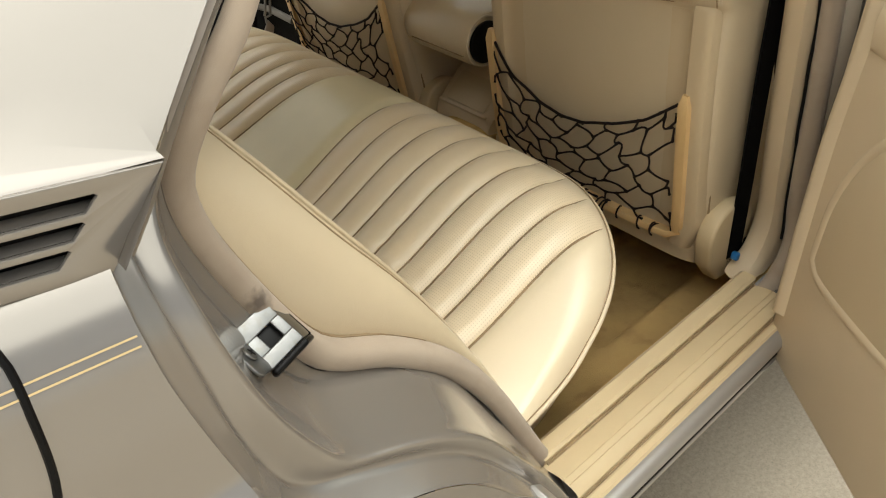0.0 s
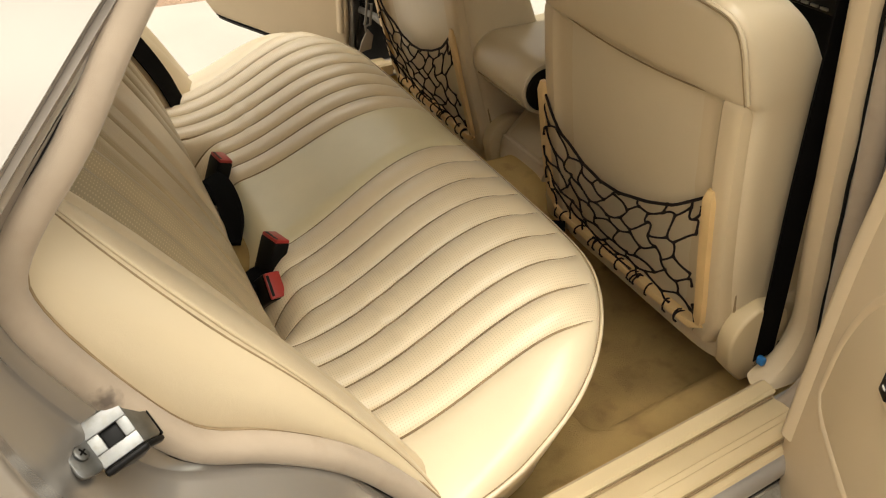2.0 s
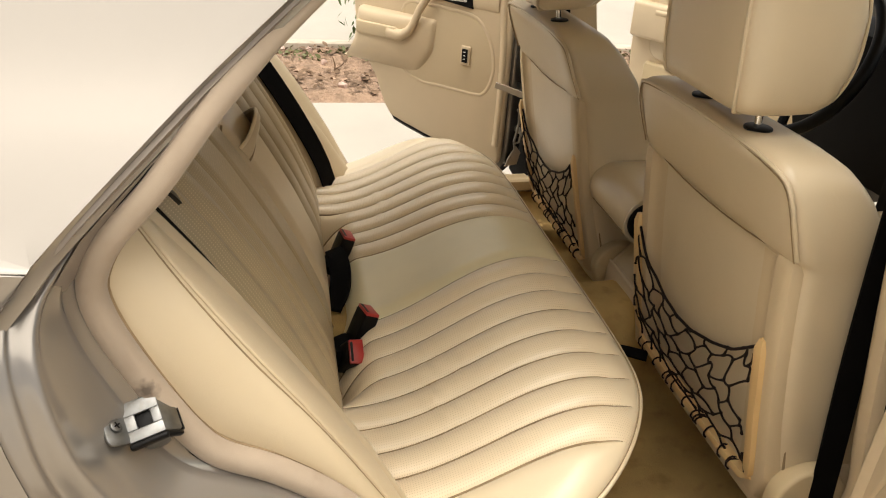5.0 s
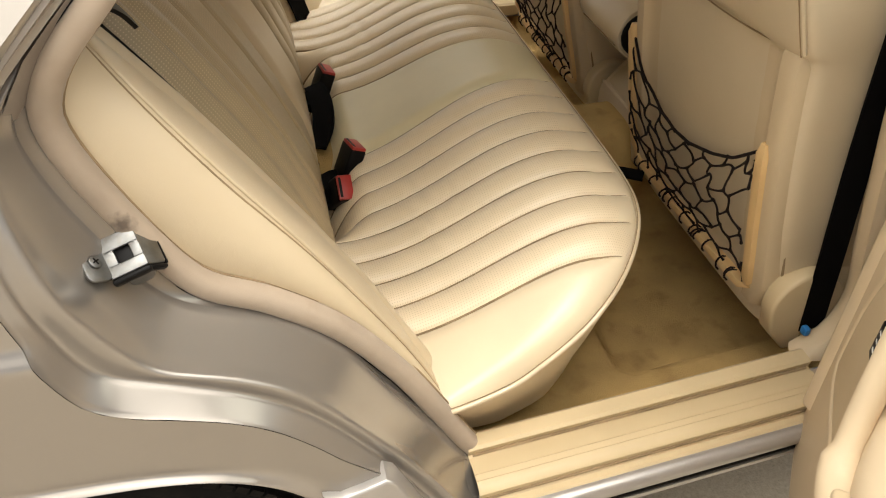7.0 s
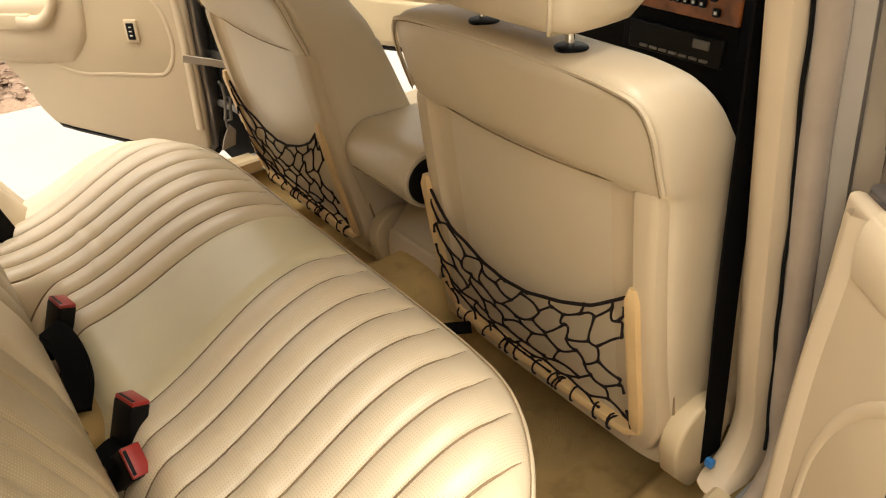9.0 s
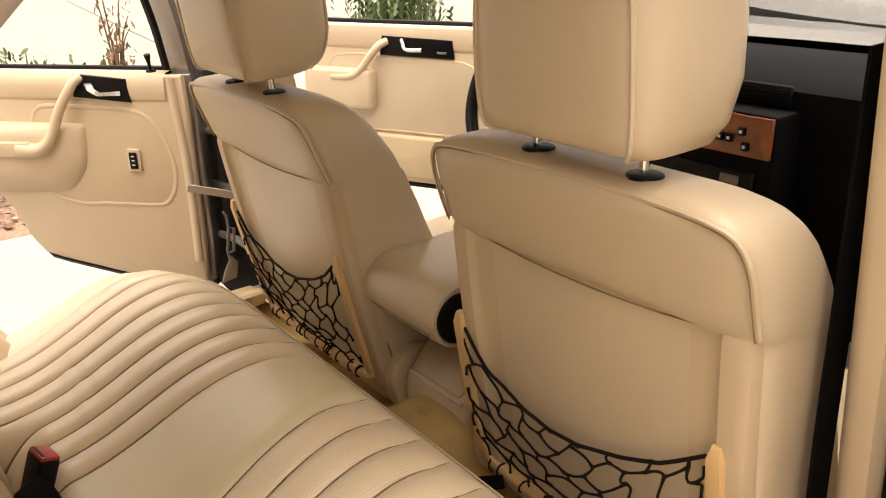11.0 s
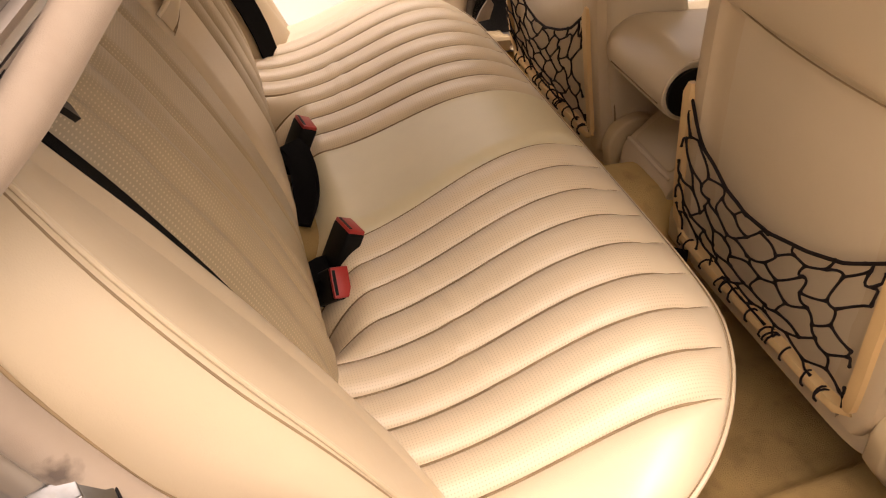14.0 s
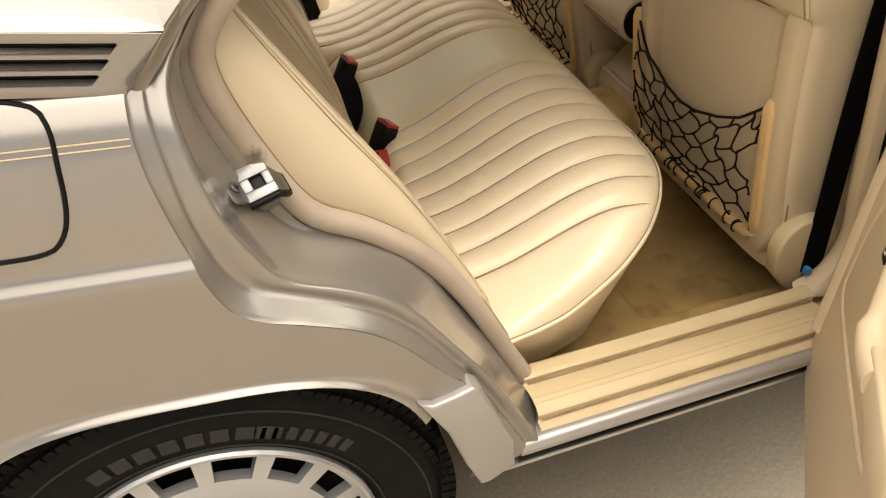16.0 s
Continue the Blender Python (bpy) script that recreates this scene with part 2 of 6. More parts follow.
def even(pts, n, dense=400):
    """n points evenly spaced along the smooth curve through pts."""
    P = catmull(pts, dense)
    s = np.r_[0, np.cumsum(np.linalg.norm(np.diff(P, axis=0), axis=1))]
    t = np.linspace(0, s[-1], n)
    return np.stack([np.interp(t, s, P[:, k]) for k in range(P.shape[1])], 1)


def loft(bm, rings, close=False, cap=False, uvs=None):
    """Quads between rings of equal length. close: each ring is a loop."""
    rows = [[bm.verts.new(p) for p in ring] for ring in rings]
    uvl = bm.loops.layers.uv.verify() if uvs is not None else None
    for i, (a, b) in enumerate(zip(rows[:-1], rows[1:])):
        m = len(a)
        for k in range(m if close else m - 1):
            k2 = (k + 1) % m
            f = bm.faces.new((a[k], a[k2], b[k2], b[k]))
            if uvl:
                for lp, (r, c) in zip(f.loops, ((i, k), (i, k2), (i + 1, k2), (i + 1, k))):
                    lp[uvl].uv = uvs[r][c]
    if cap:
        for row, flip in ((rows[0], True), (rows[-1], False)):
            bm.faces.new(row[::-1] if flip else row)
    return rows


def tube(bm, pts, r, seg=8, closed=False, cap=True):
    """A round cord along points; r: one radius or one for each point."""
    P = [Vector(p) for p in pts]
    n = len(P)
    rad = [float(r)] * n if isinstance(r, (int, float)) else [float(v) for v in r]
    rings, up = [], None
    for i, p in enumerate(P):
        a = P[(i - 1) % n] if closed or i else P[0]
        b = P[(i + 1) % n] if closed or i < n - 1 else P[-1]
        d = (b - a).normalized()
        if up is None:
            up = Vector((0, 0, 1)) if abs(d.z) < 0.9 else Vector((1, 0, 0))
        side = d.cross(up).normalized()
        up = side.cross(d).normalized()
        rings.append([p + rad[i] * (math.cos(2 * math.pi * k / seg) * side + math.sin(2 * math.pi * k / seg) * up) for k in range(seg)])
    if closed:
        rings.append(rings[0])
    loft(bm, rings, close=True, cap=cap and not closed)
    if closed:
        bmesh.ops.remove_doubles(bm, verts=bm.verts, dist=1e-5)
    return bm


def box(bm, lo, hi, bevel=0.0, seg=2, m=None):
    """A box with rounded edges, from corner to corner."""
    t = bmesh.new()
    bmesh.ops.create_cube(t, size=1)
    lo, hi = Vector(lo), Vector(hi)
    for v in t.verts:
        v.co = Vector([(lo[k] + hi[k]) / 2 + v.co[k] * (hi[k] - lo[k]) for k in range(3)])
    if bevel:
        bmesh.ops.bevel(t, geom=t.edges[:], offset=bevel, segments=seg, profile=0.5, affect="EDGES")
    if m is not None:
        t.transform(m)
    join(bm, t)
    return bm


def join(bm, t):
    me = bpy.data.meshes.new("tmp")
    t.to_mesh(me)
    bm.from_mesh(me)
    bpy.data.meshes.remove(me)
    t.free()


def plate(bm, outline, depth, bevel=0.0, seg=2, m=None):
    """A flat piece with the given outline in x and y, from z = 0 to depth."""
    t = bmesh.new()
    vs = [t.verts.new((x, y, 0)) for x, y in outline]
    f = t.faces.new(vs)
    r = bmesh.ops.extrude_face_region(t, geom=[f])
    top = [g for g in r["geom"] if isinstance(g, bmesh.types.BMVert)]
    for v in top:
        v.co.z += depth
    bmesh.ops.recalc_face_normals(t, faces=t.faces[:])
    if bevel:
        edges = [e for e in t.edges if abs(e.verts[0].co.z - e.verts[1].co.z) < 1e-7]
        bmesh.ops.bevel(t, geom=edges, offset=bevel, segments=seg, profile=0.5, affect="EDGES")
    if m is not None:
        t.transform(m)
    join(bm, t)
    return bm


def disc(bm, r, depth, seg=32, bevel=0.0, m=None):
    return plate(bm, [(r * math.cos(2 * math.pi * k / seg), r * math.sin(2 * math.pi * k / seg)) for k in range(seg)], depth, bevel, 2, m)


def rounded(x0, y0, x1, y1, r, n=6):
    """The outline of a rounded rectangle."""
    out = []
    for cx, cy, a in ((x1 - r, y1 - r, 0), (x0 + r, y1 - r, 90), (x0 + r, y0 + r, 180), (x1 - r, y0 + r, 270)):
        out += [(cx + r * math.cos(radians(a + 90 * k / n)), cy + r * math.sin(radians(a + 90 * k / n))) for k in range(n + 1)]
    return out


def superellipse(cx, cy, rx, ry, p, n=40):
    out = []
    for k in range(n):
        a = 2 * math.pi * k / n
        c, s = math.cos(a), math.sin(a)
        out.append((cx + rx * math.copysign(abs(c) ** (2 / p), c), cy + ry * math.copysign(abs(s) ** (2 / p), s)))
    return out


def strap(bm, path, width, across, thick=0.002):
    """A flat strap along a path; across: the direction of its width."""
    w = Vector(across).normalized()
    rings = []
    for k, p in enumerate(path):
        d = (Vector(path[min(k + 1, len(path) - 1)]) - Vector(path[max(k - 1, 0)])).normalized()
        a = (w - d * w.dot(d)).normalized()
        n = d.cross(a)
        p = Vector(p)
        rings.append([p + a * width / 2 - n * thick, p + a * width / 2 + n * thick, p - a * width / 2 + n * thick, p - a * width / 2 - n * thick])
    loft(bm, rings, close=True, cap=True)


def thing(name, label, category, group="", kind="", at=(0, 0, 0)):
    ob = new(name)
    ob.empty_display_size = 0.05
    ob.location = at
    return tagged(ob, label, category, group, kind)


def part(name, bm, mat, parent=None, label="", smooth=True, angle=40):
    """Links a bmesh as one mesh object under its thing."""
    bmesh.ops.recalc_face_normals(bm, faces=bm.faces[:])
    for f in bm.faces:
        f.smooth = smooth
    if smooth:
        for e in bm.edges:
            if len(e.link_faces) == 2 and e.calc_face_angle(0) > radians(angle):
                e.smooth = False
    me = bpy.data.meshes.new(name)
    bm.to_mesh(me)
    bm.free()
    me.materials.append(mat)
    ob = new(name, me)
    if parent is not None:
        ob.parent = parent
        root = Vector((0, 0, 0))
        p = parent
        while p is not None:
            root += p.location
            p = p.parent
        me.transform(Matrix.Translation(-root))
    if label:
        ob["label"] = label
    return ob


YC = 0.776


def mir(p):
    return (p[0], 2 * YC - p[1], p[2])


# ---------------------------------------------------------------- setting: ground, garden wall
bm = bmesh.new()
xs = [-60, -20, -6, -3, 0, 3, 6, 20, 60]
ys = [-60, -20, -6, -3, 0, 1.9]
loft(bm, [[(x, y, 0) for x in xs] for y in ys])
tagged(part("ground", bm, M_CONCRETE), "grey concrete driveway slab under the car", "ground", kind="structure")
bm = bmesh.new()
loft(bm, [[(x, y, 0) for x in xs] for y in (1.9, 2.6, 3.64)])
tagged(part("driveway", bm, M_DRIVE), "pale sunlit concrete driveway beside the car", "driveway", kind="structure")
bm = bmesh.new()
rng = random.Random(3)
rows = []
for y in np.r_[np.linspace(3.64, 4.9, 40), 8, 20, 60]:
    rows.append([(x, y, (0.03 + 0.045 * noise.noise(Vector((x * 3, y * 3, 0))) + 0.03 * noise.noise(Vector((x * 11, y * 11, 4))) if y > 3.7 else 0.0) if y < 8 else 0.0) for x in np.r_[-60, -20, np.linspace(-4, 6, 150), 20, 60]])
loft(bm, rows)
tagged(part("planting_bed", bm, M_SOIL), "bare brown soil bed beside the driveway", "soil", kind="structure")
bm = bmesh.new()
box(bm, (-9, 4.70, -0.1), (14, 4.82, 0.075), 0.012, 2)
tagged(part("kerb", bm, M_KERB), "low pale concrete kerb behind the planting bed", "kerb", kind="structure")
bm = bmesh.new()
box(bm, (-9, 26.0, -0.1), (14, 26.2, 1.9), 0.01)
tagged(part("garden_wall", bm, M_WALL), "white stucco wall at the far end of the yard", "wall", kind="structure")
# unseen walls added round the yard to cut bright sky from paint reflections
for k, (lo, hi) in enumerate((((-9.2, -7.2, -0.1), (-9.0, 26.2, 4.4)), ((-9.2, -7.4, -0.1), (14, -7.2, 1.9)), ((14, -7.4, -0.1), (14.2, 26.2, 1.9)))):
    bm = bmesh.new()
    box(bm, lo, hi, 0.01)
    tagged(part("yard_wall", bm, M_WALL), "unseen plain white wall added to shape the paint reflections", "wall", kind="structure")

# ---------------------------------------------------------------- car body
car = thing("car", "champagne metallic four-door saloon car with a rear door open", "car", at=(-0.05, YC, 0))
# grime rubbed on to the seal above the striker, in the axes of the car
smudge(M_SEAL, (0.103, 0.050 - YC, 0.842), 0.014, (0.10, 0.075, 0.06))

C0 = [(0.268, 0.55), (0.224, 0.595), (0.193, 0.631), (0.161, 0.662), (0.124, 0.685), (0.077, 0.703), (0.038, 0.716), (0.011, 0.733), (-0.004, 0.756), (-0.019, 0.795), (-0.037, 0.852), (-0.048, 0.898), (-0.052, 0.942)]
C5 = [(0.413, 0.392), (0.388, 0.415), (0.348, 0.482), (0.293, 0.57), (0.234, 0.66), (0.172, 0.711), (0.111, 0.738), (0.086, 0.754), (0.065, 0.788), (0.046, 0.829), (0.018, 0.885), (0.004, 0.93), (0.002, 0.955), (0.009, 0.978), (0.022, 0.998)]


EDGE0 = even([(0.338, 0.385), (0.325, 0.425), (0.300, 0.487)] + C0 + [(-0.046, 0.962), (-0.005, 1.008), (0.06, 1.068)], 240)


def door_edge(z):
    return float(np.interp(z, EDGE0[:, 1], EDGE0[:, 0]))


def skin_y(x, z):
    """How far out the rear quarter lies at a height."""
    return float(np.interp(z, [0.3, 0.55, 0.70, 0.786, 0.793, 0.806, 0.86, 0.91, 0.935, 0.952, 0.965], [-0.052, -0.060, -0.065, -0.067, -0.066, -0.056, -0.047, -0.034, -0.022, -0.008, 0.010]))


# rear quarter: fans out from the wheel arch to the door edge and the shoulder
WX, WZ, AX, AZ = -0.055, 0.313, 0.287, 0.313


def arch_point(a, f=1.0):
    c, n = math.cos(a), math.sin(a)
    return (WX + f * AX * math.copysign(abs(c) ** (2 / 3.1), c), WZ + f * AZ * math.copysign(abs(n) ** (2 / 3.1), n))


ZJ = 0.70
xj = door_edge(ZJ)
outer = np.vstack([[(door_edge(z), z) for z in np.linspace(0.55, ZJ, 60)], even([(xj, ZJ), (-0.3, ZJ), (-0.9, ZJ)], 71)[1:], even([(-0.9, ZJ), (-1.45, ZJ), (-1.5, 0.5), (-1.5, 0.28)], 21)[1:]])
angs = np.radians(np.r_[np.linspace(30, 55, 60), np.linspace(55.5, 150, 70), np.linspace(152, 200, 20)])
rings = []
for f in np.r_[0, 0.02, 0.04, 0.07, 0.1, 0.14, 0.19, 0.25, np.linspace(0.32, 1.0, 14)]:
    ring = []
    for (ax, az), (ox, oz) in zip([arch_point(q) for q in angs], outer):
        x, z = ax + (ox - ax) * f, az + (oz - az) * f
        d = math.hypot(x - ax, z - az)
        ring.append((x, skin_y(x, z) - 0.009 * math.exp(-((d / 0.013) ** 2)), z))
    rings.append(ring)
lip = [[(WX + (x - WX) * 0.988, y + 0.003 + dy, WZ + (z - WZ) * 0.988) for x, y, z in rings[0]] for dy in (0.03, 0.005)]
bm = bmesh.new()
loft(bm, lip + rings)
# the flank above, in level rows so that the crease runs true
rows = []
for z in np.r_[np.linspace(ZJ, 0.78, 7), 0.785, 0.788, 0.791, 0.794, 0.797, 0.80, 0.803, 0.807, 0.812, np.linspace(0.82, 0.965, 24)]:
    xd = door_edge(z)
    rows.append([(xd + (-1.5 - xd) * g, skin_y(0, z), z) for g in np.linspace(0, 1, 40) ** 1.6])
loft(bm, rows)
quarter = part("quarter_panel", bm, M_PAINT, car, angle=50)

# rolled door edge, flat rebate and jamb bed: four lines running down beside the opening
N = 180
C1 = [(0.365, 0.382), (0.352, 0.41), (0.319, 0.470), (0.284, 0.530), (0.250, 0.580), (0.197, 0.647), (0.142, 0.691), (0.076, 0.722), (0.030, 0.741), (0.013, 0.756), (-0.003, 0.790), (-0.017, 0.835), (-0.026, 0.880), (-0.034, 0.925), (-0.036, 0.950)]
C2 = [(0.388, 0.376), (0.372, 0.41), (0.340, 0.470), (0.298, 0.540), (0.251, 0.605), (0.214, 0.655), (0.178, 0.690), (0.127, 0.718), (0.072, 0.738), (0.053, 0.754), (0.034, 0.785), (0.014, 0.822), (-0.004, 0.875), (-0.015, 0.925), (-0.016, 0.950)]
c0 = even(EDGE0, N)
c1 = even(C1 + [(-0.030, 0.972), (0.008, 1.012), (0.070, 1.068)], N)
c2 = even(C2 + [(-0.005, 0.972), (0.028, 1.012), (0.080, 1.068)], N)
c5 = even([(0.428, 0.365), (0.422, 0.380)] + C5 + [(0.05, 1.025), (0.075, 1.048), (0.095, 1.068)], N)
cols = []
for p0, p1, p2, p5 in zip(c0, c1, c2, c5):
    edge = skin_y(*p0)
    lift = max(0.0, edge + 0.0505)
    step = float(np.interp(p5[1], [0.70, 0.78, 0.99, 1.03], [0.93, 0.62, 0.62, 0.93]))
    out = p0 + (p0 - p1) * 0.08
    run = [(p0, p1, -0.08, skin_y(*out) + 0.0022), (p0, p1, 0.0, edge + 0.0009), (p0, p1, 0.05, edge + 0.0028)]
    run += [(p0, p1, f, edge + 0.0028 + (lift - 0.0425 - edge - 0.0028) * (f - 0.05) / 0.87) for f in (0.12, 0.3, 0.5, 0.7, 0.92)]
    run += [(p1, p2, 0.0, lift - 0.0385), (p1, p2, 0.25, lift - 0.0380), (p1, p2, 0.6, lift - 0.0392), (p1, p2, 0.9, lift - 0.0392), (p2, p5, 0.02, lift - 0.0355)]
    deep = float(np.interp(p5[1], [0.72, 0.79], [0.074, 0.077]))
    curl = float(np.interp(p5[1], [0.72, 0.79, 0.92], [0.72, 0.38, 0.7]))
    run += [(p2, p5, f * step, lift - 0.0355 + max(0.012, deep - lift) * f ** curl) for f in (0.1, 0.25, 0.4, 0.6, 0.8, 0.98)]
    run += [(p2, p5, step + 0.012, 0.046), (p2, p5, step + 0.03, 0.048), (p2, p5, 1.0, 0.051), (p2, p5, 1.16, 0.055)]
    col = []
    for a, b, f, y in run:
        x, z = a + (b - a) * f
        col.append((x, y + max(0.0, z - 0.965) * 0.85, z))
    cols.append(col)
grid = np.array(cols).transpose(1, 0, 2)
for _ in range(12):
    grid[3:, 1:-1] = 0.25 * grid[3:, :-2] + 0.5 * grid[3:, 1:-1] + 0.25 * grid[3:, 2:]
bm = bmesh.new()
rows = []
for k in range(N):
    g = [tuple(p) for p in grid[:, k]]
    rows.append(g[:2] + [tuple(p) for p in even(g[2:19], 52)] + g[19:])
loft(bm, [[rows[k][r] for k in range(N)] for r in range(len(rows[0]))])
part("door_jamb", bm, M_PAINT, car, angle=75)

# roof pillar behind the door
PE = even([(-0.048, -0.012, 0.957), (-0.028, -0.004, 0.980), (-0.005, 0.008, 1.008), (0.07, 0.060, 1.078), (0.151, 0.115, 1.149), (0.30, 0.18, 1.27), (0.45, 0.215, 1.36), (0.75, 0.23, 1.40), (1.3, 0.24, 1.40), (1.6, 0.22, 1.34)], 60)
rows = []
for g in (1.0, 0.97, 0.9, 0.8, 0.6, 0.4, 0.2, 0.0):
    ring = []
    for x, y, z in PE:
        back = min(x, -0.9 + (z - 0.95) * 1.3) if x < 0.5 else x
        X = back + (x - back) * g
        if z < 1.006 and g < 1:
            X = x
        ring.append((X, y - 0.012 * math.sin(math.pi * g) + (0.0 if x < 0.5 else (1 - g) * (YC - y)), z + (0 if x < 0.5 else 0.035 * (1 - g))))
    rows.append(ring)
edge_in = [[(x + 0.004, y + 0.010, z - 0.004) for x, y, z in PE], [(x + 0.010, y + 0.012, z - 0.012) for x, y, z in PE]]
bm = bmesh.new()
loft(bm, edge_in[::-1] + rows)
part("roof_pillar", bm, M_PAINT, car, angle=60)
# grey channel and flange along the pillar
SU = even([(0.012, 0.066, 0.955), (0.024, 0.066, 0.980), (0.040, 0.066, 1.008), (0.112, 0.098, 1.078), (0.195, 0.158, 1.149), (0.34, 0.22, 1.27), (0.49, 0.255, 1.345), (0.75, 0.27, 1.375), (1.3, 0.28, 1.375), (1.6, 0.26, 1.32)], 60)
bm = bmesh.new()
loft(bm, [[tuple(p + (q - p) * f + np.array([0, dy, 0])) for p, q in zip(PE, SU)] for f, dy in ((0.10, 0.012), (0.16, 0.004), (0.30, -0.002), (0.42, 0.002), (0.46, 0.016), (0.54, 0.016), (0.60, 0.0), (0.80, 0.0), (1.0, 0.012))])
part("door_channel", bm, M_CHANNEL, car, angle=35)

# vent panel at the foot of the pillar
bm = bmesh.new()
VY = -0.008


SLOTS = ((-0.047, 0.9965), (-0.0565, 0.9835), (-0.067, 0.9705))


def fall(x, x0, z0):
    """The louvres drop a little towards the door."""
    return z0 - 0.09 * (x - x0)


comb = [(-0.55, fall(-0.55, -0.011, 1.002)), (-0.011, 1.002), (-0.050, 0.949), (-0.55, fall(-0.55, -0.050, 0.949))]
for xr, zt in SLOTS[::-1]:
    comb += [(-0.55, fall(-0.55, xr, zt) - 0.0098), (xr - 0.0085, fall(xr - 0.0085, xr, zt) - 0.0098), (xr - 0.0008, zt - 0.0015), (xr - 0.002, zt), (-0.55, fall(-0.55, xr, zt))]
plate(bm, comb, 0.004, 0.0008, 2, Matrix(((1, 0, 0, 0), (0, 0, 1, VY), (0, 1, 0, 0), (0, 0, 0, 1))))
vent = part("vent_panel", bm, M_PAINT, car, "champagne louvred air vent panel", angle=30)
for xr, zt in SLOTS:
    bm = bmesh.new()
    loft(bm, [[(x, VY + dy, fall(x, xr, zt) + dz) for x in (-0.55, xr)] for dy, dz in ((0.004, -0.0102), (0.0065, -0.0088), (0.0105, -0.0075))])
    part("louvre", bm, M_PAINT, vent)
bm = bmesh.new()
box(bm, (-0.6, VY + 0.012, 0.943), (-0.046, VY + 0.02, 1.000))
part("vent_backing", bm, M_BLACK, vent)

# fuel flap line and gold pinstripes
bm = bmesh.new()
fl = even([(-0.34, 0.95), (-0.2, 0.955), (-0.135, 0.952), (-0.116, 0.937), (-0.114, 0.90), (-0.116, 0.865), (-0.124, 0.842), (-0.142, 0.829), (-0.2, 0.827), (-0.34, 0.827)], 70)
tube(bm, [(x, skin_y(x, z) - 0.0002, z) for x, z in fl], 0.0024, 6)
part("fuel_flap_gap", bm, M_BLACK, car, "dark gap round the fuel flap")
for dz in (0.0, 0.0055):
    bm = bmesh.new()
    xs2 = np.linspace(-0.9, -0.053, 30)
    loft(bm, [[(x, skin_y(x, 0.914 + dz + h) - 0.0006, 0.914 + dz + h) for x in xs2] for h in (0, 0.0011)])
    part("pinstripe", bm, M_GOLD, car, "thin gold pinstripe")

# cladding corner ahead of the wheel
bm = bmesh.new()
flap = [(0.196, 0.555), (0.215, 0.545), (0.24, 0.553), (0.264, 0.563), (0.275, 0.556), (0.30, 0.50), (0.326, 0.445), (0.332, 0.40), (0.30, 0.375), (0.285, 0.372), (0.262, 0.42), (0.235, 0.49)]
plate(bm, flap, 0.03, 0.004, 3, Matrix(((1, 0, 0, 0), (0, 0, 1, -0.072), (0, 1, 0, 0), (0, 0, 0, 1))))
part("lower_cladding", bm, M_CLAD, car, "silver lower cladding corner", angle=50)
# wheel arch liner
bm = bmesh.new()
rows = []
for y in (-0.055, 0.0, 0.15, 0.25):
    rows.append([(arch_point(a, 1.012)[0], y, arch_point(a, 1.012)[1]) for a in np.radians(np.linspace(-10, 190, 60))])
loft(bm, rows)
loft(bm, [[(arch_point(a, f)[0], 0.25, arch_point(a, f)[1]) for a in np.radians(np.linspace(-10, 190, 60))] for f in (1.02, 0.02)])
part("wheel_arch_liner", bm, M_DARK, car)

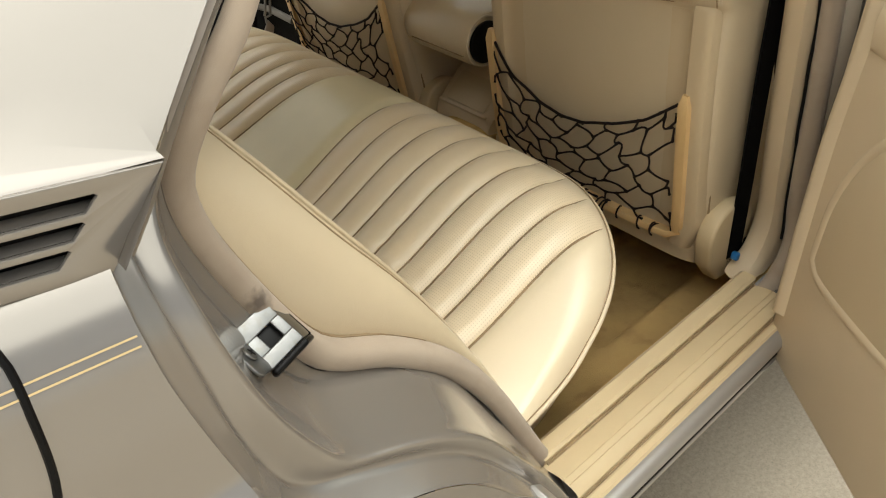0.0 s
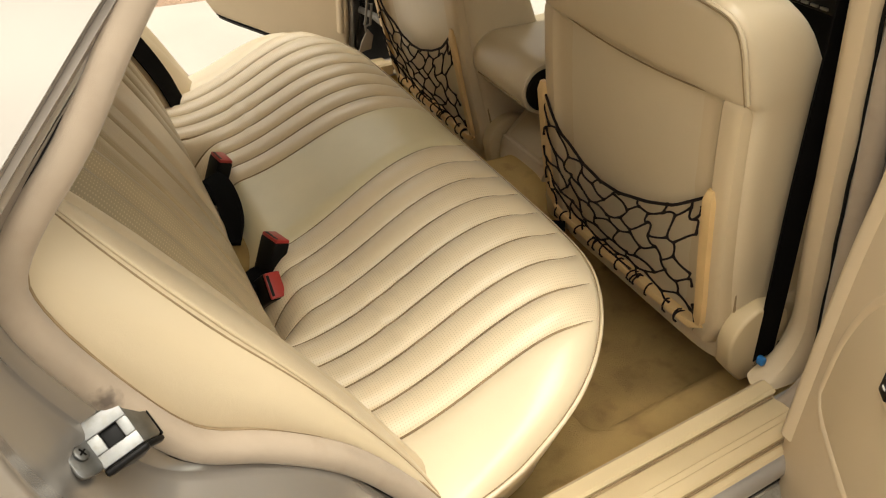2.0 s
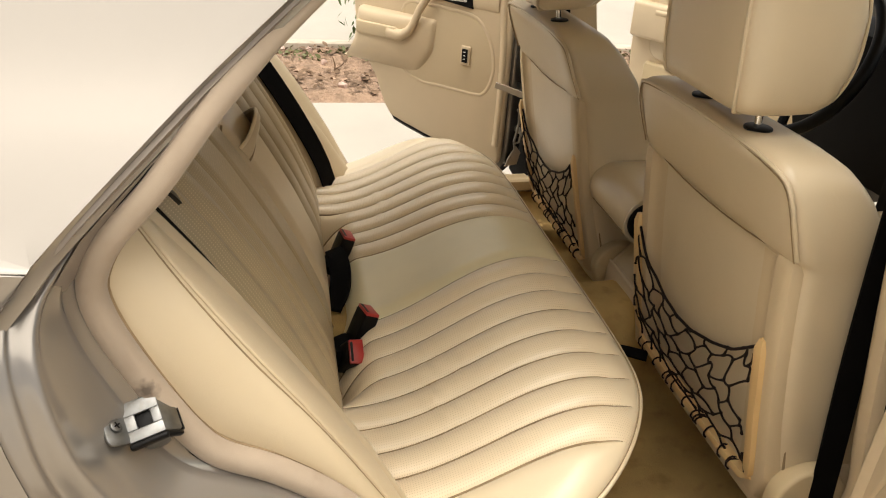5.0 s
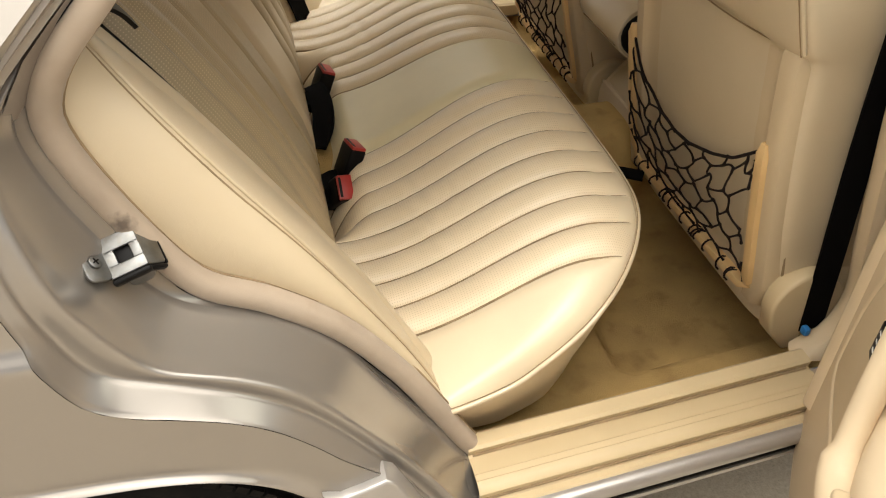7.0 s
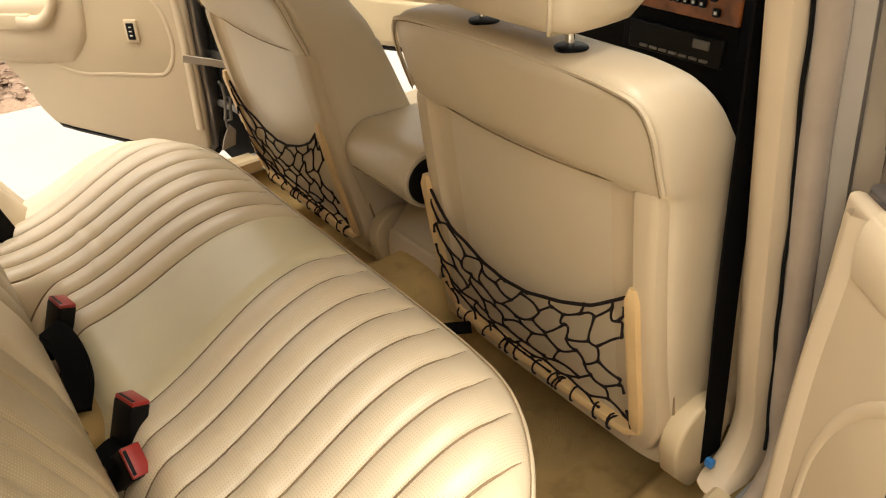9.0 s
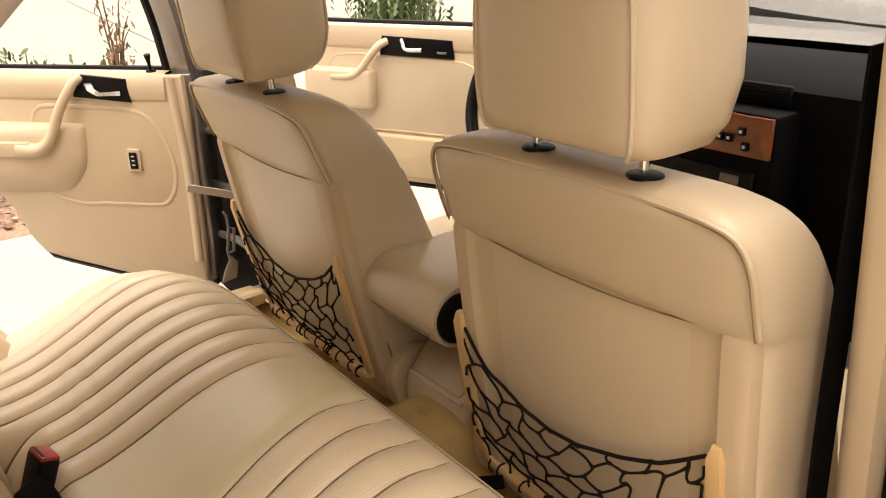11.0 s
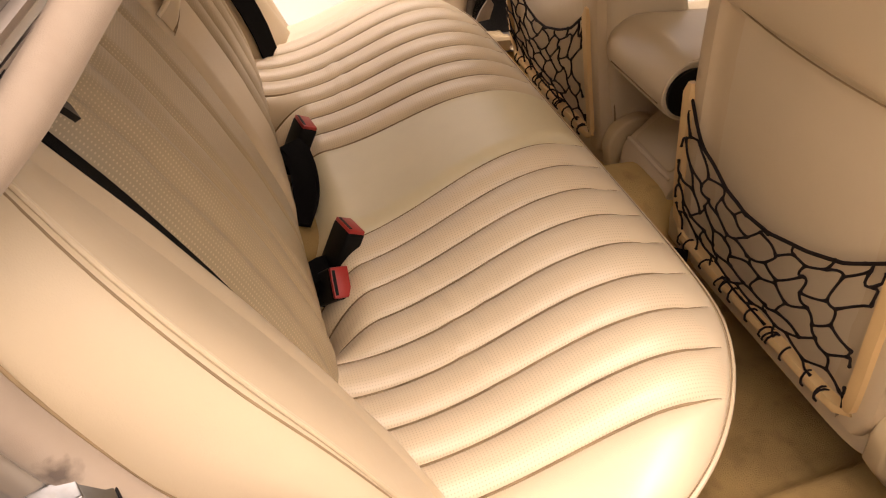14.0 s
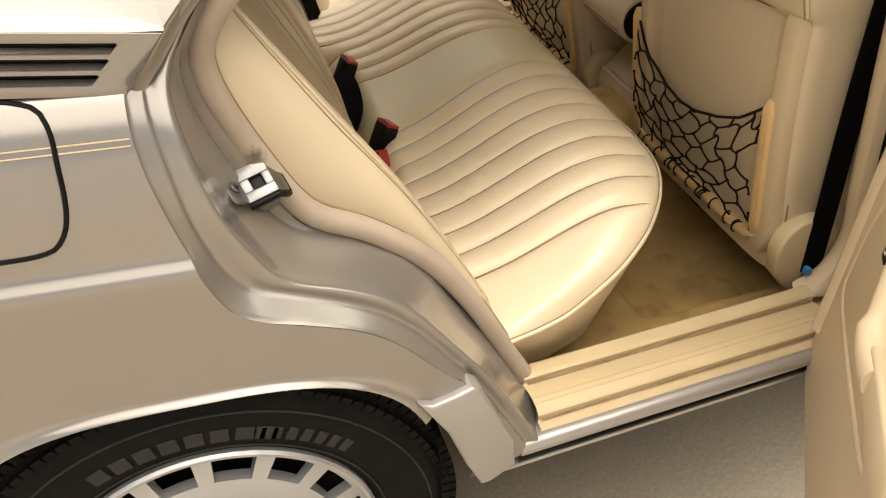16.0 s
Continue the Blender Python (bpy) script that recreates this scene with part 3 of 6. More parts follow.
# wheel
def wheel(cx, y0, cz):
    bm = bmesh.new()
    prof = [(0.198, 0.012), (0.202, 0.002), (0.212, -0.004), (0.240, -0.010), (0.262, -0.012), (0.283, -0.009), (0.296, 0.0), (0.305, 0.010), (0.312, 0.022), (0.3145, 0.05), (0.3145, 0.13), (0.30, 0.18), (0.2, 0.19)]
    M = 96
    loft(bm, [[(cx + r * math.cos(2 * math.pi * k / M), y0 + y, cz + r * math.sin(2 * math.pi * k / M)) for k in range(M)] for r, y in prof], close=True)
    w = part("wheel", bm, M_RUBBER, car, "black tyre on a silver slotted alloy wheel", angle=30)
    # shoulder blocks
    bm = bmesh.new()
    for k in range(110):
        a = 2 * math.pi * k / 110
        for r0, r1, ya, yb in ((0.291, 0.3005, -0.0035, 0.004), (0.303, 0.3155, 0.008, 0.03)):
            t = Matrix.Translation((cx, y0, cz)) @ Matrix.Rotation(-a, 4, "Y")
            box(bm, (r0, ya, -0.0066), (r1, yb, 0.0066), 0, 1, t)
    part("tread_block", bm, M_RUBBER, w)
    bm = bmesh.new()
    for r in (0.214, 0.2745):
        tube(bm, [(cx + r * math.cos(2 * math.pi * k / M), y0 - (0.005 if r < 0.22 else 0.011), cz + r * math.sin(2 * math.pi * k / M)) for k in range(M)], 0.0016, 5, closed=True)
    # raised sidewall marks, as plain bars
    for a0, n, wid in ((118, 8, 5.2), (74, 7, 3.0)):
        for k in range(n):
            a = radians(a0 - k * (wid + 1.4))
            t = Matrix.Translation((cx, y0, cz)) @ Matrix.Rotation(-a, 4, "Y")
            box(bm, (0.230, -0.0125, -0.0105 * wid / 5.2), (0.250, -0.008, 0.0105 * wid / 5.2), 0.001, 1, t)
    part("sidewall_mark", bm, M_TYRE_PRINT, w)
    # rim face with fifteen slots
    bm = bmesh.new()
    M = 150
    rr = [(0.202, -0.004), (0.199, -0.008), (0.194, -0.007), (0.190, 0.002), (0.186, 0.004), (0.184, 0.003), (0.149, -0.002), (0.144, -0.004), (0.12, -0.010), (0.08, -0.013), (0.04, -0.014), (0.005, -0.014)]
    grid = [[bm.verts.new((cx + r * math.cos(2 * math.pi * k / M), y0 + y, cz + r * math.sin(2 * math.pi * k / M))) for k in range(M)] for r, y in rr]
    for i in range(len(rr) - 1):
        for k in range(M):
            if i == 5 and (k % 10) in (0, 1, 2, 3, 4, 5, 6):
                continue
            bm.faces.new((grid[i][k], grid[i][(k + 1) % M], grid[i + 1][(k + 1) % M], grid[i + 1][k]))
    bmesh.ops.recalc_face_normals(bm, faces=bm.faces[:])
    r = bmesh.ops.extrude_face_region(bm, geom=bm.faces[:])
    for v in r["geom"]:
        if isinstance(v, bmesh.types.BMVert):
            v.co.y += 0.016
    part("rim", bm, M_RIM, w, "silver fifteen-slot alloy rim", angle=35)
    bm = bmesh.new()
    t = Matrix(((1, 0, 0, cx), (0, 0, 1, y0 + 0.05), (0, 1, 0, cz), (0, 0, 0, 1)))
    disc(bm, 0.196, 0.01, 48, 0, t)
    part("brake_backing", bm, M_DARK, w)


wheel(WX + 0.003, -0.042, 0.313)

# ---------------------------------------------------------------- sill
def along_sill(prof, x0, x1, n=2):
    rings = []
    for x in np.linspace(x0, x1, n):
        f = (x - 0.42) / 0.455
        rings.append([(x, y + 0.024 * f, z + 0.022 * f) for y, z in prof])
    return rings


bm = bmesh.new()
loft(bm, along_sill([(-0.024, 0.392), (-0.026, 0.397), (-0.022, 0.400), (-0.014, 0.3995), (-0.0095, 0.402), (-0.0105, 0.413), (-0.006, 0.417), (0.002, 0.4195), (0.0055, 0.4198), (0.006, 0.4186), (0.0068, 0.4198), (0.015, 0.4205), (0.0155, 0.4194), (0.0163, 0.4205), (0.028, 0.4195), (0.040, 0.4165), (0.0445, 0.4155), (0.0485, 0.4175), (0.0465, 0.428), (0.051, 0.431), (0.070, 0.431), (0.076, 0.426), (0.078, 0.40)], 0.388, 0.90, 3))
part("sill_cover", bm, M_SILL, car, "ribbed cream plastic sill cover", angle=25)
# dark lines painting in the shade under the two steps of the sill
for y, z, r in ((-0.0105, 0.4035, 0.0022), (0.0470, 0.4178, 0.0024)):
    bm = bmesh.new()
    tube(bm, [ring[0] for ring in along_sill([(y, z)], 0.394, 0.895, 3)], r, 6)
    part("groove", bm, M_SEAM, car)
bm = bmesh.new()
loft(bm, along_sill([(0.06, 0.393), (-0.016, 0.3955), (-0.028, 0.3985), (-0.036, 0.3975), (-0.0415, 0.393), (-0.0435, 0.3855), (-0.042, 0.3795), (-0.036, 0.376)], 0.352, 1.05, 3))
part("rocker", bm, M_CLAD, car, "silver painted rocker panel", angle=40)
bm = bmesh.new()
loft(bm, along_sill([(-0.036, 0.377), (-0.034, 0.371), (-0.039, 0.3675), (-0.039, 0.3645), (-0.033, 0.361)], 0.352, 1.05, 3))
part("rocker_strip", bm, M_BLACK, car, "black rubber strip under the rocker", angle=30)
bm = bmesh.new()
loft(bm, along_sill([(-0.032, 0.3625), (-0.0385, 0.3605), (-0.0395, 0.355), (-0.035, 0.349), (0.02, 0.32), (0.1, 0.16)], 0.33, 1.6, 3))
part("rocker_lower", bm, M_CLAD, car, angle=40)

# fabric seal round the opening
S5 = [(0.420, 0.062, 0.397), (0.392, 0.064, 0.424), (0.350, 0.064, 0.500), (0.300, 0.062, 0.588), (0.240, 0.060, 0.668), (0.172, 0.060, 0.722), (0.118, 0.062, 0.748), (0.092, 0.064, 0.772), (0.062, 0.066, 0.822), (0.030, 0.068, 0.888), (0.016, 0.068, 0.935), (0.020, 0.067, 0.965), (0.040, 0.066, 1.0), (0.082, 0.080, 1.045), (0.134, 0.116, 1.107), (0.217, 0.174, 1.186), (0.352, 0.225, 1.292), (0.5, 0.255, 1.345), (0.75, 0.27, 1.372)]
bm = bmesh.new()
sp = even(S5, 120)
rings = []
for k, p in enumerate(sp):
    d = Vector(sp[min(k + 1, 119)] - sp[max(k - 1, 0)]).normalized()
    side = Vector((0, 1, 0))
    nrm = d.cross(side).normalized()
    rings.append([Vector(p) + nrm * (0.0135 * math.copysign(abs(math.cos(a)) ** 0.8, math.cos(a))) + side * (0.017 * math.copysign(abs(math.sin(a)) ** 0.8, math.sin(a))) for a in np.linspace(0, 2 * math.pi, 14, endpoint=False)])
loft(bm, rings, close=True, cap=True)
part("door_seal", bm, M_SEAL, car, "beige fabric door seal with dark rub marks")
for name, s, lift, r in (("seal_gap", 1, -0.010, 0.0007), ("trim_gap", -1, 0.006, 0.0018)):
    line = []
    for k, p in enumerate(sp):
        if p[2] > 1.06:
            break
        d = Vector(sp[min(k + 1, 119)] - sp[max(k - 1, 0)]).normalized()
        o = d.cross(Vector((0, 1, 0))).normalized()
        o = o if o.dot(Vector((-0.7, 0, -0.7))) > 0 else -o
        line.append(Vector(p) + o * 0.0128 * s + Vector((0, lift, 0)))
    bm = bmesh.new()
    tube(bm, line[:86], r, 5)
    part(name, bm, M_BLACK if s > 0 else M_SEAM, car)

# pillar between the doors
BP = [(0.905, 0.43), (0.945, 0.455), (0.965, 0.52), (0.945, 0.62), (0.915, 0.78), (0.885, 0.95), (0.855, 1.12), (0.82, 1.34)]
bp = even(BP, 40)
bm = bmesh.new()
loft(bm, [[(x + dx, y, z) for x, z in bp] for dx, y in ((0.12, 0.14), (0.06, 0.14), (0.02, 0.138), (0.004, 0.132), (-0.002, 0.124), (-0.006, 0.115), (-0.006, 0.098), (0.004, 0.092), (0.02, 0.088), (0.05, 0.086))])
part("pillar_trim", bm, M_PLASTIC, car, "cream door pillar trim")
bm = bmesh.new()
bs = even([(0.88, 0.062, 0.415), (0.93, 0.060, 0.432), (0.972, 0.062, 0.49), (0.972, 0.071, 0.56), (0.953, 0.071, 0.66), (0.928, 0.071, 0.80), (0.90, 0.073, 0.95), (0.87, 0.074, 1.12), (0.83, 0.10, 1.34)], 60)
tube(bm, bs, 0.015, 10)
part("pillar_seal", bm, M_SEAL, car, "beige fabric pillar seal")
bm = bmesh.new()
tube(bm, [(x - 0.010 + 0.0022 * math.sin(23 * z) + 0.0012 * math.sin(61 * z), y + 0.0135, z) for x, y, z in bs[8:]], 0.0026, 6)
part("trim_gap", bm, M_DARK, car, "wavy dark gap between pillar trim and seal")
bm = bmesh.new()
loft(bm, [[(x + dx, y, z) for x, _, z in bs] for dx, y in ((0.01, 0.062), (0.018, 0.044), (0.026, 0.044), (0.030, 0.020), (0.05, 0.014), (0.055, -0.008), (0.075, -0.014), (0.08, -0.04), (0.12, -0.045))])
part("pillar_flange", bm, M_PAINT, car)

bm = bmesh.new()
plate(bm, [(0.872, 0.058), (0.884, 0.004), (0.955, 0.012), (0.935, 0.074)], 0.02, 0.006, 3, Matrix.Translation((0, 0, 0.412)))
part("pillar_foot", bm, M_PAINT, car, "pale painted pillar foot", angle=50)

# floor and tunnel
bm = bmesh.new()
rows = []
for x in np.linspace(0.25, 1.9, 130):
    row = []
    for y in np.linspace(0.075, 2 * YC - 0.075, 130):
        d = abs(y - YC)
        ym = min(y, 2 * YC - y)
        inx = np.clip((x - 0.675) / 0.03, 0, 1) * np.clip((ym - 0.195 - 0.02 * max(0, (x - 0.72) / 0.25)) / 0.03, 0, 1)
        z = 0.345 - 0.055 * (3 * inx**2 - 2 * inx**3)
        if d < 0.17:
            z = max(z, 0.29 + 0.198 * max(0, 1 - ((y - 0.757) / 0.118) ** 4) ** 0.5)
        s = ym - 0.075
        z += 0.06 * max(0, 1 - s / 0.10) ** 2 * (1 if x < 1.3 else 0.5)
        row.append((x, y, z + 0.003 * noise.noise(Vector((x * 9, y * 9, 0)))))
    rows.append(row)
loft(bm, rows)
part("floor_carpet", bm, M_CARPET, car, "tan carpet with dark stains", angle=80)

# ---------------------------------------------------------------- rear bench
bench = thing("rear_bench_seat", "cream leather rear bench with pleated cushion and backrest", "seat", at=(0.45, YC, 0.39))
WELT = [(0.362, 0.062, 0.491), (0.41, 0.069, 0.497), (0.457, 0.077, 0.508), (0.493, 0.0845, 0.527), (0.531, 0.0955, 0.547), (0.569, 0.114, 0.565), (0.608, 0.144, 0.580), (0.647, 0.188, 0.591), (0.682, 0.245, 0.597), (0.706, 0.31, 0.597), (0.719, 0.40, 0.592), (0.724, 0.52, 0.588), (0.725, 0.65, 0.586), (0.725, YC, 0.586)]
half = even(WELT, 230)
welt = np.vstack([half, np.array([mir(p) for p in half[::-1][1:]])])


def pleat_coord(x, y):
    """0 at the outermost seam, 8 at the edge of the plain middle; below 0 outside, above 8 within."""
    y = min(y, 2 * YC - y)
    f = np.clip((0.70 - x) / 0.40, 0, 1.2)
    y0 = 0.182 + 0.006 * f
    y8 = 0.6956 - 0.05 * f
    return (y - y0) / (y8 - y0) * 8


def cushion_z(x, y):
    d = abs(y - YC)
    z = 0.512 + 0.108 * (0.5 - 0.5 * math.cos(math.pi * min(max((x - 0.28) / 0.38, 0), 1)))
    z -= 0.02 * max(0, (d - 0.5) / 0.18) ** 2 if d > 0.5 else 0
    z += 0.012 * math.exp(-((x - 0.55) / 0.12) ** 2)
    z -= 0.06 * (max(0, 0.342 - x) / 0.06) ** 2 * min(1, max(0, (0.36 - d) / 0.08))
    return z


def crease(x, y):
    """Soft creases where the leather has slackened near the buckles."""
    y = min(y, 2 * YC - y)
    s = 0.0
    for cx, cy, a in ((0.405, 0.38, 0.0034), (0.43, 0.40, 0.0026), (0.41, 0.44, 0.003), (0.435, 0.455, 0.0024), (0.425, 0.33, 0.0026), (0.40, 0.50, 0.0022), (0.455, 0.43, 0.0016)):
        u, v = (x - cx) * 0.97 + (y - cy) * 0.24, -(x - cx) * 0.24 + (y - cy) * 0.97
        s += a * math.exp(-((u / 0.0075) ** 2) - (v / 0.02) ** 2)
    return s


def pleat_line(p, x):
    """y on the line of pleat coordinate p at x, on the near half."""
    f = np.clip((0.70 - x) / 0.40, 0, 1.2)
    y0, y8 = 0.182 + 0.006 * f, 0.6956 - 0.05 * f
    if p > 8:
        return y8 + (YC - y8) * (p - 8) / 2
    return y0 + p / 8 * (y8 - y0)


def cushion_line(p, ts):
    """A line over the cushion at pleat coordinate p, from the welt to the backrest."""
    wx, wy, wz = half[:, 0], half[:, 1], half[:, 2]
    xf = 0.6
    for _ in range(12):
        yf = pleat_line(p, xf)
        xf = float(np.interp(yf, wy, wx))
    zf = float(np.interp(yf, wy, wz))
    L = xf - 0.25
    row = []
    for t in ts:
        x = xf - L * t
        y = pleat_line(p, x)
        q = min(1, t * L / min(0.115, 0.8 * L + 0.005))
        z = zf + (cushion_z(x, y) - zf) * math.sqrt(max(0, 1 - (1 - q) ** 2))
        amp = min(1, max(0, (t * L - 0.008) / 0.036))
        if p < 0:
            dip, wide, high = -p, 0.5, 0.010
        elif p < 8:
            u = p - math.floor(p)
            dip, wide, high = min(u, 1 - u), 0.44, 0.0120
        else:
            dip, wide, high = p - 8, 0.5, 0.0125
        z += amp * (high * (1 - (1 - min(1, dip / wide)) ** 2.1) - 0.0076 - 0.0018 * math.exp(-((dip / 0.04) ** 2)))
        row.append((x, y, z + crease(x, y) * amp))
    return row


def cushion_grid():
    fine = [0, 0.015, 0.03, 0.05, 0.075, 0.11, 0.17, 0.26, 0.38, 0.5, 0.62, 0.74, 0.83, 0.89, 0.925, 0.95, 0.97, 0.985]
    ps = list(np.linspace(-2.19, -1.30, 56)) + list(np.linspace(-1.26, -0.2, 16)) + [-0.14, -0.1, -0.07, -0.05, -0.03, -0.015]
    for k in range(8):
        ps += [k + f for f in fine]
    ps += [8, 8.015, 8.03, 8.05, 8.08, 8.12, 8.18, 8.3] + list(np.linspace(8.45, 10, 12))
    ts = np.r_[0, 0.008, 0.02, 0.04, 0.07, 0.10, 0.14, 0.18, np.linspace(0.215, 1, 74)]
    rows = [cushion_line(p, ts) for p in ps]
    uvs = [[(q[0], q[1]) for q in r] for r in rows]
    rows += [[mir(q) for q in r] for r in rows[::-1][1:]]
    uvs += [[(a, 2 * YC - b) for a, b in r] for r in uvs[::-1][1:]]
    return rows, uvs


rows, uvs = cushion_grid()
# the pleated fields are perforated, the middle and the ends are plain
bm = bmesh.new()
loft(bm, rows, uvs=uvs)
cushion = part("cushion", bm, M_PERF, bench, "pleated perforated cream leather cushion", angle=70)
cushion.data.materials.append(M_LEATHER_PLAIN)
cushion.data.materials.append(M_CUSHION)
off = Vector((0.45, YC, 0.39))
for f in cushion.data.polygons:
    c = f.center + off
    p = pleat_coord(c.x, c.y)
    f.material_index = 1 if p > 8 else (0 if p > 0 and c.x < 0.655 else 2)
# stitched seams at the bottom of the channels, whose shade is in their dark colour
for k in range(9):
    for far in (0, 1):
        ts = np.linspace(0.03, 0.98, 46)
        ease = np.clip((ts - 0.03) / 0.10, 0, 1)
        line = [(x, y, z - 0.0002 + (0.0036 if far else 0.0018) * e) for (x, y, z), e in zip(cushion_line(k, ts), ease)]
        bm = bmesh.new()
        tube(bm, [mir(q) for q in line] if far else line, [0.0005 + 0.0014 * e for e in ease], 6)
        part("seam", bm, M_SEAM, bench)
# skirt under the welt
bm = bmesh.new()
sk = []
for k, (drop, inn) in enumerate(((0.0, 0.0), (0.008, 0.001), (0.04, 0.008), (0.08, 0.020), (0.12, 0.034), (0.165, 0.046))):
    ring = []
    for i, w in enumerate(welt):
        a, b = welt[max(i - 1, 0)], welt[min(i + 1, len(welt) - 1)]
        n = Vector((b[1] - a[1], -(b[0] - a[0]), 0)).normalized()
        ring.append((w[0] - n.x * inn, w[1] - n.y * inn, w[2] - 0.002 - drop * float(np.interp(w[0], [0.36, 0.55], [0.55, 1.0]))))
    sk.append(ring)
loft(bm, sk)
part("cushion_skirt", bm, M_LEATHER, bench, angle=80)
bm = bmesh.new()
out = [Vector((b[1] - a[1], a[0] - b[0], 0)).normalized() for a, b in zip(np.vstack([welt[:1], welt[:-1]]), np.vstack([welt[1:], welt[-1:]]))]
tube(bm, [Vector(p) + n * 0.0022 + Vector((0, 0, 0.0008)) for p, n in zip(welt[::2], out[::2])], 0.0036, 8)
part("welt", bm, M_LEATHER, bench, "pale leather piping")
# dark lines on both sides of the piping, with the grooves' shade in their colour
bm = bmesh.new()
tube(bm, [Vector(p) + n * 0.0014 - Vector((0, 0, 0.0042)) for p, n in zip(welt[::2], out[::2])], 0.0013, 5)
part("welt_seam", bm, M_SEAM, bench)
bm = bmesh.new()
tube(bm, [Vector(p) + n * 0.0004 + Vector((0, 0, 0.0046)) for p, n in zip(welt[::2], out[::2])], 0.0008, 5)
part("welt_seam", bm, M_SEAM, bench)

# backrest in its own axes: up along the slope, out along its normal
UPX, UPZ = -0.565, 0.825
NX, NZ = 0.825, 0.565
BX, BZ = 0.285, 0.50


def back_at(y, v, n):
    return (BX + UPX * v + NX * n, y, BZ + UPZ * v + NZ * n)


ARM0, ARM1, ARMV = 0.677, 0.875, 0.43
LUMBAR_V = np.linspace(-0.07, 0.62, 30)
LUMBAR_N = np.interp(LUMBAR_V, [-0.07, 0.0, 0.05, 0.1, 0.2, 0.3, 0.41, 0.5, 0.62], [-0.06, -0.020, 0.006, 0.024, 0.043, 0.054, 0.060, 0.058, 0.046])
BACK_SEAMS = (0.965, 1.075, 1.17)


def lumbar(v):
    """How far the backrest swells forward at a height."""
    return float(np.interp(v, LUMBAR_V, LUMBAR_N))


def pillow(e, wide, high):
    e = min(1, max(0, e / wide))
    return high * (math.sqrt(1 - (1 - e) ** 2) - 1)


def back_n(y, v):
    """Relief of the backrest: wings beside the doors, pleated panels, smooth middle armrest."""
    ym = min(y, 2 * YC - y)
    w = np.clip((0.285 - ym) / 0.15, 0, 1)
    n = 0.075 * math.sin(math.pi / 2 * w)
    n *= 0.52 + 0.48 * min(1, max(0, (0.6 - v) / 0.5))
    e = max(0.0, (0.17 - ym) / 0.072)
    n -= 0.024 * e * e
    n += lumbar(v) * (1 - w) - 0.048 * math.exp(-(((ym - 0.289) / 0.035) ** 2)) * min(1, max(0, v / 0.1))

    def cut(c, wide, deep):
        return -deep * math.exp(-(((y - c) / wide) ** 2))

    g = 0.0
    if 0.30 <= y < ARM0:
        slack = 0.5 + 0.5 * math.sin(14 * v + 2)
        g = cut(0.362, 0.016, 0.008 + 0.005 * slack) + cut(0.418, 0.014, 0.010 - 0.004 * slack) + cut(0.472, 0.009, 0.009) + cut(0.585, 0.008, 0.008)
        g += 0.004 * math.exp(-(((y - 0.39 - 0.02 * math.sin(9 * v)) / 0.012) ** 2)) + pillow(ARM0 - y, 0.026, 0.018)
    elif ARM0 <= y < ARM1 and v < ARMV:
        g = pillow(min(y - ARM0, ARM1 - y), 0.030, 0.018) + 0.004
        g += 0.010 * min(0, math.sqrt(max(0, 1 - max(0, (v - ARMV + 0.03) / 0.03) ** 2)) - 1)
    elif ARM1 <= y < 1.250:
        dip = min(abs(y - c) for c in (ARM1, *BACK_SEAMS, 1.250))
        g = pillow(dip, 0.042, 0.018) + 0.004
    f = np.clip((v - 0.0) / 0.05, 0, 1) * np.clip((0.61 - v) / 0.05, 0, 1)
    top = -0.05 * max(0, (v - 0.55) / 0.06) ** 2
    return n + g * f + top


bm = bmesh.new()
ysb = np.r_[np.linspace(0.098, 0.16, 10), np.linspace(0.166, 2 * YC - 0.166, 520), np.linspace(2 * YC - 0.16, 2 * YC - 0.098, 10)]
vs = np.r_[-0.07, -0.03, np.linspace(0.0, 0.39, 24), 0.40, 0.41, 0.417, 0.423, 0.427, 0.4299, 0.4301, 0.44, 0.47, 0.50, 0.53, 0.56, 0.585, 0.605]
rows, uvs = [], []
for v in vs:
    rows.append([back_at(y, v, back_n(y, v)) for y in ysb])
    uvs.append([(v, y) for y in ysb])
loft(bm, rows, uvs=uvs)
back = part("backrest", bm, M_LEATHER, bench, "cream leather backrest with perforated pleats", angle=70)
back.data.materials.append(M_PERF_SHADED)
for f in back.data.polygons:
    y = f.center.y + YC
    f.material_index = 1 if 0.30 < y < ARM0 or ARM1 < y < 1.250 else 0


